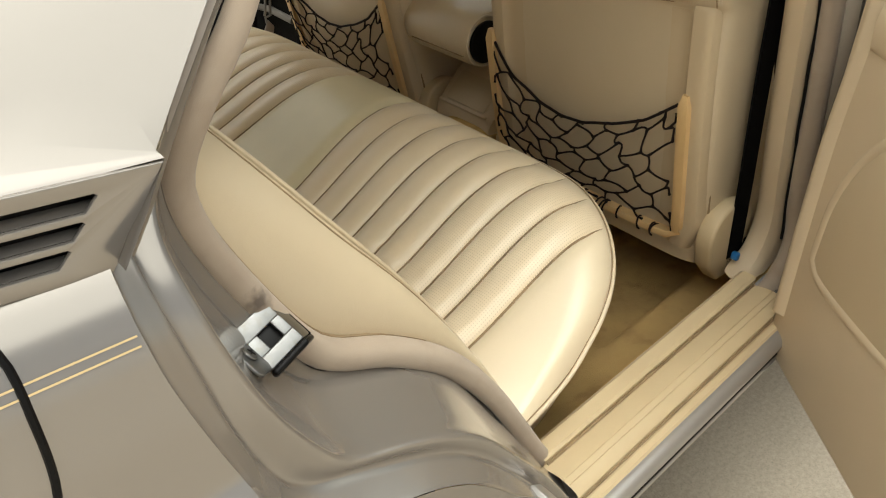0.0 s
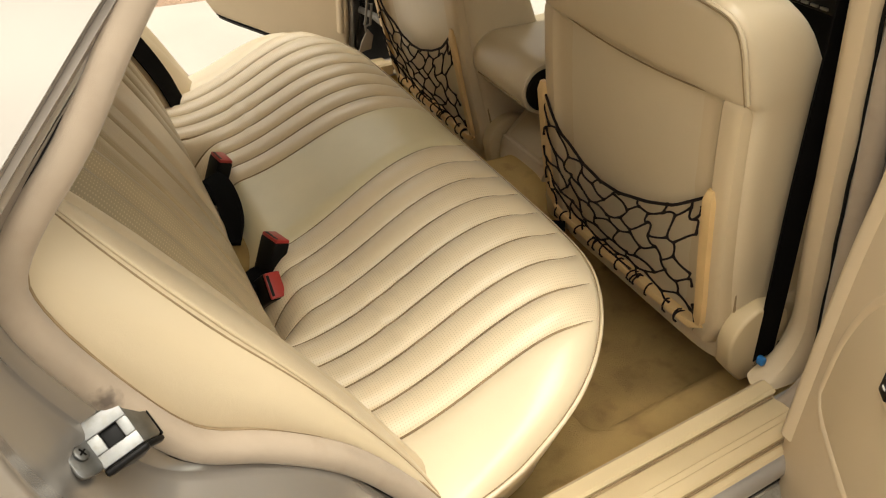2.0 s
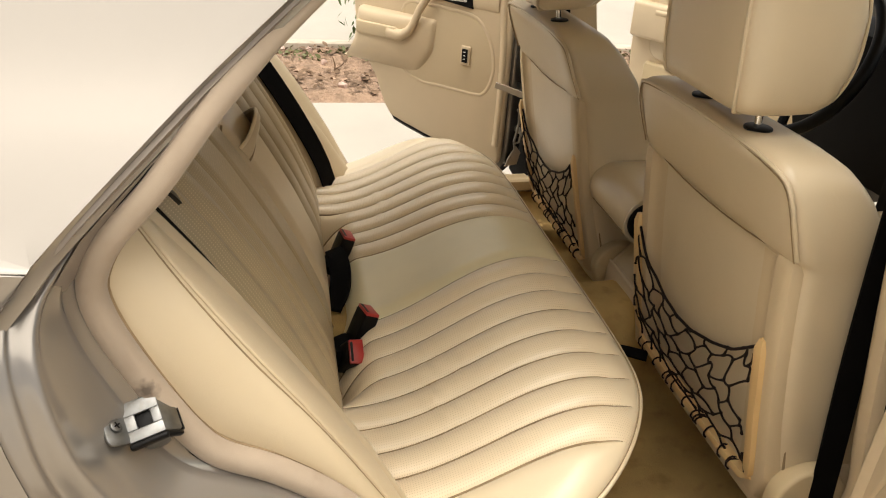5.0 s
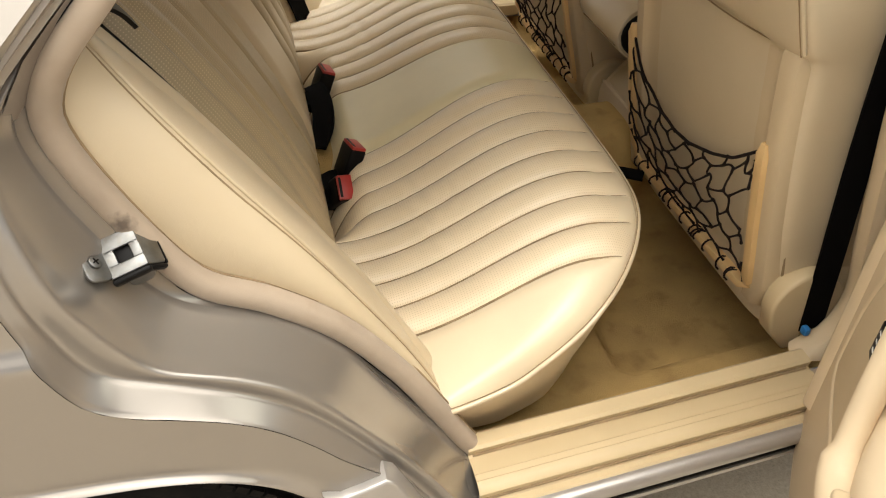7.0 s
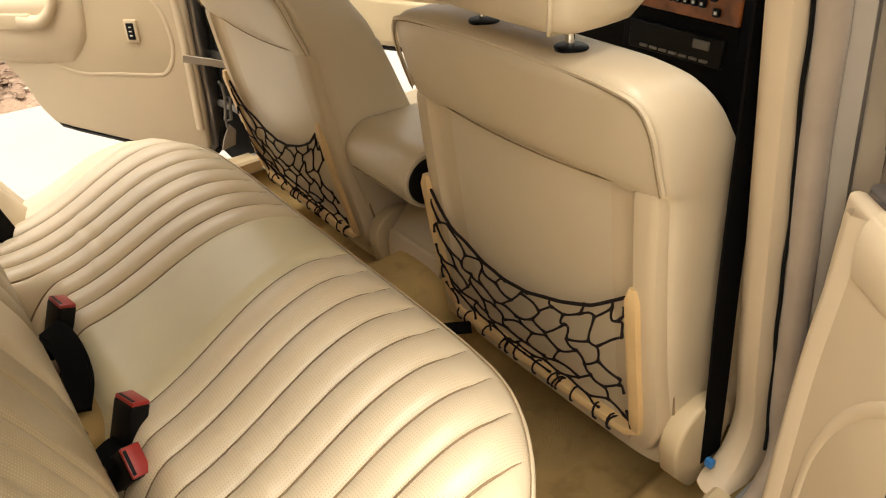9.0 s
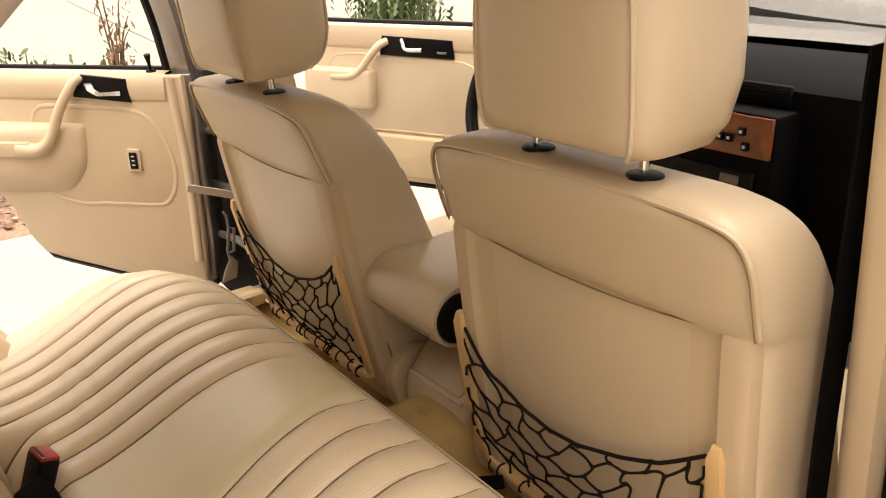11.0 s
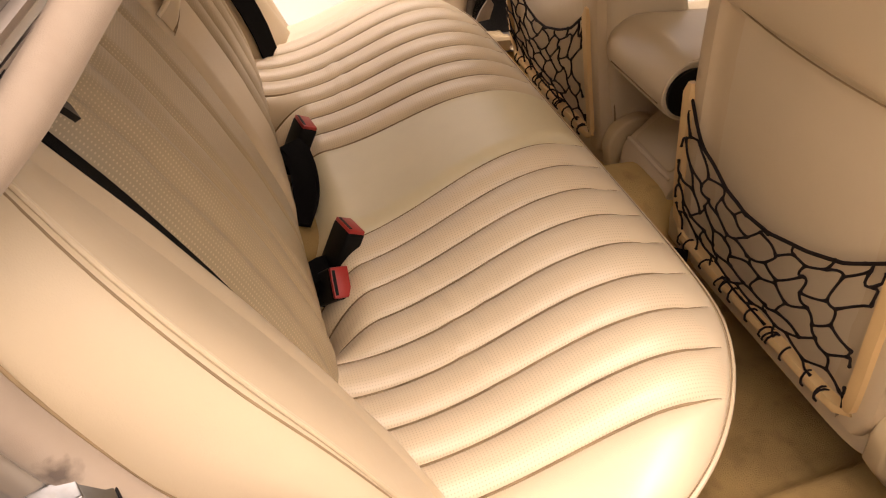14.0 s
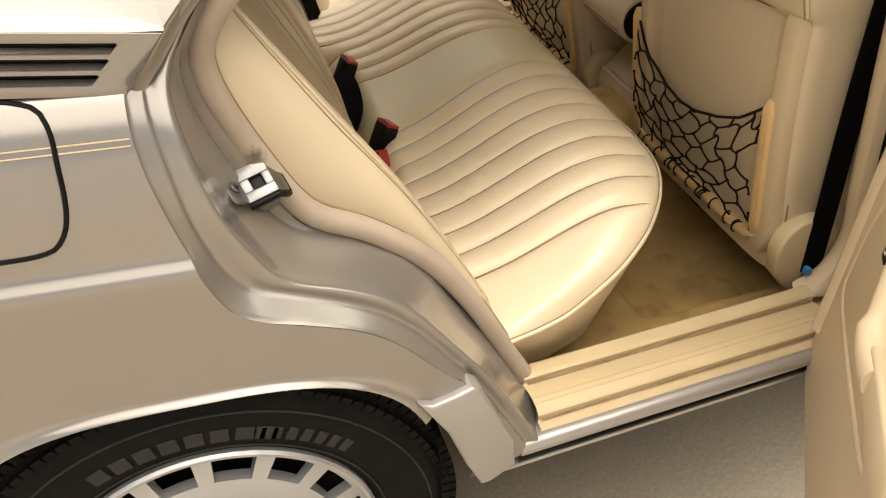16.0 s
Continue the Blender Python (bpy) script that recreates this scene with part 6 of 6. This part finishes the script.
    g = part("window_pane", bm, M_GLASS, ob, "clear door glass", smooth=False)
    g.visible_shadow = False
    for z in (0.5, 0.8):
        bm = bmesh.new()
        tube(bm, [w(0.02, -0.05, z), (2.10, 1.535, z)], 0.011, 8)
        part("hinge", bm, M_GREY, ob)
    return ob


front_door()
open_front_door()

# front belt beside the pillar
for side in (0, 1):
    o = thing("front_seat_belt", "black front seat belt hanging beside the door pillar", "seat belt", "seat belts", at=(0.89, 0.135 if not side else 2 * YC - 0.135, 0.44))
    bm = bmesh.new()
    pth = even([(0.895, 0.150, 1.14), (0.902, 0.148, 1.0), (0.918, 0.146, 0.76), (0.938, 0.144, 0.56), (0.950, 0.144, 0.44)], 14)
    if side:
        pth = [mir(p) for p in pth]
    strap(bm, [tuple(p) for p in pth], 0.05 if side else 0.040, (1.0, -0.02 if not side else 0.02, 0), 0.0016)
    part("webbing", bm, M_STRAP, o)
    bm = bmesh.new()
    e = Vector((0.952, 0.15 if not side else 2 * YC - 0.15, 0.44))
    box(bm, e + Vector((-0.022, -0.006, -0.03)), e + Vector((0.022, 0.006, 0.015)), 0.004, 2)
    part("end_fitting", bm, M_BLACK, o, "black belt end fitting")
# door switch and hinge pin on the pillar
bm = bmesh.new()
tube(bm, [(0.968, 0.047, 0.695), (0.956, 0.045, 0.695), (0.950, 0.044, 0.695)], [0.010, 0.010, 0.006], 12)
part("door_light_switch", bm, M_BLACK, car, "black rubber door light switch")
bm = bmesh.new()
tube(bm, [(0.955, 0.036, 0.54), (0.955, 0.036, 0.575), (0.955, 0.036, 0.578), (0.955, 0.036, 0.60), (0.955, 0.036, 0.612)], [0.007, 0.007, 0.010, 0.010, 0.007], 12)
part("hinge_pin", bm, M_CHROME, car, "bright metal hinge pin")
o = thing("blue_cap", "small blue plastic piece by the pillar foot", "plastic piece", at=(0.925, 0.115, 0.45))
bm = bmesh.new()
box(bm, (0.921, 0.121, 0.448), (0.931, 0.134, 0.462), 0.003, 2)
part("cap", bm, M_BLUE, o)

# ---------------------------------------------------------------- console, tunnel cover, armrest
con = thing("centre_console", "cream plastic centre console between the front seats", "console", at=(1.1, YC, 0.4))
bm = bmesh.new()
rings = []
for x, z, hw in ((0.892, 0.500, 0.082), (0.896, 0.512, 0.084), (0.935, 0.552, 0.086), (0.955, 0.572, 0.086), (0.98, 0.588, 0.086), (1.2, 0.595, 0.085), (1.6, 0.61, 0.1)):
    rings.append([(x, YC - hw, 0.36), (x, YC - hw, z - 0.012), (x, YC - hw + 0.012, z), (x, YC + hw - 0.012, z), (x, YC + hw, z - 0.012), (x, YC + hw, 0.36)])
loft(bm, rings, cap=True)
part("housing", bm, M_PLASTIC, con, angle=40)
SLOPE = Matrix(((0, 0.742, -0.671, 0.8955), (1, 0, 0, YC), (0, 0.671, 0.742, 0.5125), (0, 0, 0, 1)))
bm = bmesh.new()
plate(bm, rounded(-0.062, 0.006, 0.062, 0.078, 0.008, 4), 0.004, 0.0015, 2, SLOPE)
part("rear_panel", bm, M_SILL, con, "sloping cream rear panel")
bm = bmesh.new()
plate(bm, rounded(-0.074, -0.004, 0.074, 0.002, 0.0025, 3), 0.005, 0.001, 2, SLOPE)
part("lower_lip", bm, M_PLASTIC, con)
arm = thing("folding_armrest", "cream leather front armrest folded down between the seats", "armrest", at=(0.95, YC, 0.64))
bm = bmesh.new()
rings = []
for y, s in ((0.697, 0.84), (0.700, 0.96), (0.709, 1.0), (0.875, 1.0), (0.89, 0.96), (0.895, 0.85)):
    ring = []
    for a in np.linspace(90, 270, 14):
        ring.append((0.886 + 0.054 * s * math.cos(radians(a)), y, 0.682 + 0.054 * s * math.sin(radians(a))))
    ring += [(1.05, y, 0.682 - 0.050 * s), (1.20, y, 0.69 - 0.037 * s), (1.22, y, 0.70), (1.20, y, 0.71 + 0.02 * s), (1.05, y, 0.685 + 0.052 * s)]
    rings.append(ring)
loft(bm, rings, close=True, cap=True)
part("pad", bm, M_LEATHER, arm, angle=50)
bm = bmesh.new()
disc(bm, 0.041, 0.008, 28, 0.002, Matrix(((1, 0, 0, 0.880), (0, 0, -1, 0.6975), (0, 1, 0, 0.681), (0, 0, 0, 1))))
part("end_cap", bm, M_BLACK, arm, "black oval end cap")
bm = bmesh.new()
tube(bm, [(0.882 + 0.048 * math.cos(a), 0.6975, 0.682 + 0.048 * math.sin(a)) for a in np.linspace(0, 2 * math.pi, 30, endpoint=False)], 0.003, 6, closed=True)
part("piping", bm, M_LEATHER, arm)
for a in (208,):
    bm = bmesh.new()
    x, z = 0.886 + 0.0542 * math.cos(radians(a)), 0.682 + 0.0542 * math.sin(radians(a))
    tube(bm, [(x, y, z) for y in np.linspace(0.712, 0.872, 8)], 0.0013, 6)
    part("seam", bm, M_SEAM, arm)

# ---------------------------------------------------------------- dashboard
dash = thing("dashboard", "dark dashboard with a polished wood centre panel", "dashboard", at=(1.75, YC, 0.7))
bm = bmesh.new()
rings = []
for y, k in ((0.10, 0.9), (0.3, 1.0), (YC, 1.0), (1.25, 1.0), (1.45, 0.9)):
    rings.append([(x, y, 0.55 + (z - 0.55) * k) for x, z in ((1.72, 0.56), (1.68, 0.70), (1.66, 0.80), (1.645, 0.90), (1.65, 0.945), (1.68, 0.965), (1.80, 0.985), (1.95, 0.985), (2.15, 0.96), (2.2, 0.6))])
loft(bm, rings, cap=True)
part("top", bm, M_DASH, dash, angle=35)
bm = bmesh.new()
box(bm, (1.57, 0.60, 0.45), (1.72, 0.90, 0.91), 0.01, 2, None)
stack = part("centre_column", bm, M_DASH, dash)
bm = bmesh.new()
box(bm, (1.562, 0.605, 0.825), (1.572, 0.895, 0.905), 0.002, 1)
wood = part("wood_panel", bm, M_WOOD, stack, "reddish polished wood trim")
for y in (0.79, 0.77, 0.75, 0.73, 0.71, 0.69, 0.665, 0.655):
    bm = bmesh.new()
    z = 0.858 if y > 0.68 else (0.874 if y > 0.66 else 0.846)
    box(bm, (1.554, y - 0.0075, z - 0.008), (1.563, y + 0.0075, z + 0.008), 0.0015, 1)
    part("button", bm, M_BLACK, wood)
    bm = bmesh.new()
    box(bm, (1.5532, y - 0.003, z - 0.003), (1.5542, y + 0.003, z + 0.003))
    part("button_mark", bm, M_PRINT, wood)
bm = bmesh.new()
box(bm, (1.560, 0.63, 0.735), (1.572, 0.87, 0.795), 0.002, 1)
radio = part("radio", bm, M_BLACK, stack, "black car radio with small keys")
for k in range(7):
    bm = bmesh.new()
    box(bm, (1.5555, 0.66 + 0.026 * k, 0.742), (1.561, 0.68 + 0.026 * k, 0.748), 0.001, 1)
    part("key", bm, M_GREY, radio)
bm = bmesh.new()
box(bm, (1.556, 0.66, 0.768), (1.561, 0.70, 0.786), 0.001, 1)
part("display", bm, M_GREY, radio)
for y0, y1 in ((0.62, 0.75), (0.76, 0.89)):
    bm = bmesh.new()
    box(bm, (1.640, y0, 0.915), (1.65, y1, 0.955), 0.003, 1)
    v = part("air_vent", bm, M_BLACK, dash)
    for k in range(4):
        bm = bmesh.new()
        box(bm, (1.636, y0 + 0.006, 0.921 + 0.008 * k), (1.642, y1 - 0.006, 0.924 + 0.008 * k), 0.0008, 1)
        part("vane", bm, M_DASH, v)
st = thing("steering_wheel", "black leather steering wheel", "steering wheel", at=(1.47, 1.135, 0.93))
ct = Vector((1.46, 1.135, 0.90))
ax1, ax2 = Vector((0, 1, 0)), Vector((0.42, 0, 0.91))
bm = bmesh.new()
tube(bm, [ct + 0.195 * (math.cos(a) * ax1 + math.sin(a) * ax2) for a in np.linspace(0, 2 * math.pi, 60, endpoint=False)], 0.0155, 10, closed=True)
part("rim", bm, M_BLACK, st)
bm = bmesh.new()
box(bm, (-0.02, -0.085, -0.06), (0.03, 0.085, 0.06), 0.02, 3, Matrix.Translation(ct) @ Matrix.Rotation(radians(25), 4, "Y"))
for a in (0, 180, 250, 290):
    tube(bm, [ct + 0.05 * (math.cos(radians(a)) * ax1 + math.sin(radians(a)) * ax2), ct + 0.19 * (math.cos(radians(a)) * ax1 + math.sin(radians(a)) * ax2)], 0.012, 8)
part("hub", bm, M_BLACK, st)

# ---------------------------------------------------------------- door striker
stk = thing("door_striker", "worn zinc door striker bolted to the body jamb", "door striker", at=(0.053, 0.035, 0.80))
SR = Vector((0.0325, 0.008, 0.008)).normalized()
SU2 = Vector((-0.002, 0.030, 0.022))
SU2 = (SU2 - SR * SU2.dot(SR)).normalized()
SN = SR.cross(SU2)
SM = Matrix(((SR.x, SU2.x, SN.x, 0.050), (SR.y, SU2.y, SN.y, 0.034), (SR.z, SU2.z, SN.z, 0.8225), (0, 0, 0, 1)))
bm = bmesh.new()
for o4 in ([(-0.017, -0.0185), (0.017, -0.0185), (0.017, -0.007), (-0.017, -0.007)], [(-0.017, 0.007), (0.017, 0.007), (0.017, 0.021), (-0.017, 0.021)], [(-0.017, -0.0075), (-0.006, -0.0075), (-0.006, 0.0075), (-0.017, 0.0075)], [(0.008, -0.0075), (0.017, -0.0075), (0.017, 0.0075), (0.008, 0.0075)]):
    plate(bm, o4, 0.004, 0.001, 2, SM @ Matrix.Translation((0, 0, -0.004)))
FM = SM @ pose(0.016, 0, -0.001, 0, 52, 0)
plate(bm, rounded(0.0, -0.0185, 0.022, 0.021, 0.004), 0.004, 0.001, 2, FM @ Matrix.Translation((0, 0, -0.004)))
part("latch_plate", bm, M_ZINC, stk, "worn bright steel plate with a square hole", angle=50)
bm = bmesh.new()
box(bm, (-0.018, -0.0245, -0.009), (0.018, -0.0187, 0.0012), 0.0025, 3, SM)
box(bm, (0.001, -0.0235, -0.007), (0.0225, -0.0187, 0.0005), 0.002, 2, FM)
box(bm, (0.022, -0.019, -0.006), (0.0245, 0.021, 0.0), 0.001, 2, FM)
box(bm, (-0.010, -0.011, -0.016), (0.012, 0.011, -0.0045), 0.002, 2, SM)
part("buffer", bm, M_BLACK, stk, "black rubber buffer")
LM = SM @ pose(-0.0165, 0, -0.001, 0, 50, 0)
for m2, o5 in ((LM, rounded(-0.024, -0.0185, 0.001, 0.019, 0.007)), (SM @ pose(0.004, -0.012, -0.016, 62, 0, 0), rounded(-0.012, -0.020, 0.012, 0.010, 0.008))):
    bm = bmesh.new()
    plate(bm, o5, 0.003, 0.001, 2, m2 @ Matrix.Translation((0, 0, -0.0015)))
    fl = part("flange", bm, M_ZINC, stk)
    cx = sum(p[0] for p in o5) / len(o5)
    cy = sum(p[1] for p in o5) / len(o5)
    bm = bmesh.new()
    disc(bm, 0.0065, 0.0025, 20, 0.0015, m2 @ Matrix.Translation((cx, cy, 0.0015)))
    screw = part("screw", bm, M_ZINC, fl)
    bm = bmesh.new()
    for a in (0.4, 0.4 + math.pi / 2):
        box(bm, (-0.0035, -0.0007, 0.0), (0.0035, 0.0007, 0.0006), 0, 1, m2 @ Matrix.Translation((cx, cy, 0.0038)) @ Matrix.Rotation(a, 4, "Z"))
    part("screw_slot", bm, M_BLACK, fl)

# ---------------------------------------------------------------- plants
def leaf_shape(rng, size):
    return [(0, 0, 0), (0.28 * size, 0.35 * size, 0.03 * size), (0.2 * size, 0.75 * size, 0.0), (0, size, -0.06 * size), (-0.2 * size, 0.75 * size, 0.0), (-0.28 * size, 0.35 * size, 0.03 * size)]


def shrub(at, h, r, n, seed, hang=0.0, size=1.0, dry=False):
    rng = random.Random(seed)
    ob = thing("shrub", "dried brown shrub standing by the pavement" if dry else "leafy green shrub standing by the pavement" if size > 1.2 else "small green shrub with narrow leaves in the soil bed", "shrub", "shrubs beside the kerb", at=at)
    bm = bmesh.new()
    tips = []
    for k in range(9):
        a = rng.uniform(0, 2 * math.pi)
        e = Vector((at[0] + r * 0.8 * math.cos(a), at[1] + r * 0.5 * math.sin(a), at[2] + h * rng.uniform(0.5, 1.0)))
        p = even([at, Vector(at).lerp(e, 0.5) + Vector((0, 0, h * 0.15)), e], 8)
        tube(bm, p, list(np.linspace(0.010, 0.003, 8)), 5)
        tips.append(p)
    part("stem", bm, M_TWIG, ob)
    bm = bmesh.new()
    for k in range(n):
        p = Vector(rng.choice(tips)[rng.randint(2, 7)])
        p += Vector((rng.gauss(0, r * 0.28), rng.gauss(0, r * 0.2), rng.gauss(0, h * 0.12) - hang * rng.random()))
        m = Matrix.Translation(p) @ Euler((rng.uniform(-2.0, -0.5), rng.uniform(-0.6, 0.6), rng.uniform(0, 6.3))).to_matrix().to_4x4()
        bm.faces.new([bm.verts.new(m @ Vector(q)) for q in [(x * 0.62, y, z) for x, y, z in leaf_shape(rng, rng.uniform(0.035, 0.075) * size)]])
    part("foliage", bm, M_DRYLEAF if dry else M_LEAF, ob, smooth=False)


for at, h, r, n, seed, hang in (((0.86, 4.58, 0.03), 0.55, 0.24, 330, 1, 0.2), ((0.86, 4.62, 0.03), 0.55, 0.17, 520, 7, 0.1), ((1.06, 4.56, 0.03), 0.45, 0.22, 480, 9, 0.1), ((1.05, 4.1, 0.03), 0.3, 0.22, 120, 6, 0.0)):
    shrub(at, h, r, n, seed, hang)
shrub((3.85, 5.5, 0.05), 1.05, 0.42, 3600, 21, 0.3, 1.5)
shrub((1.53, 5.4, 0.05), 0.9, 0.16, 200, 22, 0.1, 1.0, True)
# fallen leaves, stones and sprouting weeds on the soil
rng = random.Random(8)
for name, mat, label, cat, count, y0, y1, s0, s1 in (("leaf_litter", M_TWIG, "dry brown leaf litter on the soil", "leaves", 2200, 3.7, 4.68, 0.02, 0.06), ("weeds", M_WEED, "low olive weeds along the kerb", "weeds", 1100, 4.3, 4.7, 0.02, 0.05)):
    bm = bmesh.new()
    for k in range(count):
        y = rng.uniform(y0, y1)
        x = rng.uniform(-1.0, 3)
        if noise.noise(Vector((x * 3, y * 5, 2.0))) < (-0.05 if name == "weeds" else -0.3):
            continue
        p = Vector((x, y, 0.035 + 0.045 * noise.noise(Vector((x * 3, y * 3, 0))) + 0.03 * noise.noise(Vector((x * 11, y * 11, 4))) + 0.012))
        lift = 1.2 if name == "weeds" else 0.6
        m = Matrix.Translation(p) @ Euler((rng.uniform(-lift, lift), rng.uniform(-lift, lift), rng.uniform(0, 6.3))).to_matrix().to_4x4()
        bm.faces.new([bm.verts.new(m @ Vector(q)) for q in leaf_shape(rng, rng.uniform(s0, s1))])
    tagged(part(name, bm, mat, smooth=False), label, cat, kind="stuff")
bm = bmesh.new()
for k in range(60):
    x, y = rng.uniform(-0.8, 2.5), rng.choice((rng.uniform(4.5, 4.66), rng.uniform(3.7, 4.6)))
    r = rng.uniform(0.008, 0.028)
    ring = bmesh.ops.create_icosphere(bm, subdivisions=1, radius=r, matrix=Matrix.Translation((x, y, 0.04 + 0.045 * noise.noise(Vector((x * 3, y * 3, 0))) + 0.03 * noise.noise(Vector((x * 11, y * 11, 4))))))["verts"]
    for v in ring:
        v.co += Vector((rng.uniform(-0.3, 0.3) * r, rng.uniform(-0.3, 0.3) * r, rng.uniform(-0.2, 0.1) * r))
tagged(part("stones", bm, M_STONE), "pinkish stones scattered on the soil", "stones", kind="stuff")
bm = bmesh.new()
tube(bm, [(0.515, 4.22, 0.0), (0.52, 4.22, 0.06), (0.505, 4.215, 0.11)], [0.006, 0.005, 0.003], 6)
tube(bm, [(0.518, 4.22, 0.03), (0.55, 4.215, 0.05), (0.575, 4.21, 0.075)], [0.005, 0.004, 0.003], 6)
tagged(part("twig", bm, M_TWIG), "dead brown twig sticking out of the soil", "twig")

# bulkhead and bonnet
bm = bmesh.new()
box(bm, (2.2, 0.02, 0.2), (2.24, 2 * YC - 0.02, 0.97), 0.01)
part("bulkhead", bm, M_DARK, car)
bm = bmesh.new()
loft(bm, [[(x, y, z + 0.03 * (1 - ((y - YC) / 0.82) ** 2)) for y in np.linspace(-0.04, 2 * YC + 0.04, 12)] for x, z in ((2.1, 0.955), (2.3, 0.93), (2.9, 0.87), (3.3, 0.78), (3.4, 0.6))])
part("bonnet", bm, M_PAINT, car)
for side in (0, 1):
    bm = bmesh.new()
    y = -0.05 if not side else 2 * YC + 0.05
    plate(bm, [(1.95, 0.3), (2.40, 0.28)] + [(2.745 + 0.335 * math.cos(q), 0.313 + 0.335 * math.sin(q)) for q in np.radians(np.linspace(178, 2, 24))] + [(3.40, 0.32), (3.42, 0.75), (2.1, 0.95), (1.95, 0.965)], 0.03, 0.0, 1, Matrix(((1, 0, 0, 0), (0, 0, 1, y - 0.015), (0, 1, 0, 0), (0, 0, 0, 1))))
    part("front_wing", bm, M_PAINT, car)
# the other three wheels
wheel(2.748, -0.042, 0.313)
for near in [o for o in car.children if o.name.split(".")[0] == "wheel"]:
    far = mirrored(near)
    for piece in near.children:
        twin = mirrored(piece)
        twin.parent = far

# lawn patch out on the pavement
rng = random.Random(31)
bm = bmesh.new()
for k in range(5000):
    f = rng.random()
    x = 4.4 - 3.6 * f
    y = 14.35 + rng.uniform(-0.9, 2.4) * f
    a, s = rng.uniform(0, 6.3), rng.uniform(0.08, 0.16)
    p = Vector((x, y, 0.05))
    e = Vector((0.018 * math.cos(a), 0.018 * math.sin(a), 0))
    bm.faces.new([bm.verts.new(q) for q in (p - e, p + e, p + Vector((rng.uniform(-0.04, 0.04), rng.uniform(-0.04, 0.04), s)))])
tagged(part("lawn", bm, M_GRASS, smooth=False), "small green lawn patch beyond the kerb", "grass", kind="stuff")
# pale pavement slabs beyond the kerb
ground_far = thing("pavement", "pale concrete pavement slabs beyond the kerb", "pavement", kind="structure", at=(2.5, 15.4, 0.0))
first = None
for i in range(8):
    for k in range(7):
        if first is None:
            bm = bmesh.new()
            box(bm, (2.5 - 1.425, 15.4 - 1.5, -0.05), (2.5 + 1.425, 15.4 + 1.5, 0.055), 0.012, 2)
            o = first = part("slab", bm, M_DRIVE, ground_far)
        else:
            o = new("slab", first.data)
            o.parent = ground_far
        o.location = (-7.55 + 2.87 * i - 2.5, 6.33 + 3.02 * k - 15.4, 0.0)
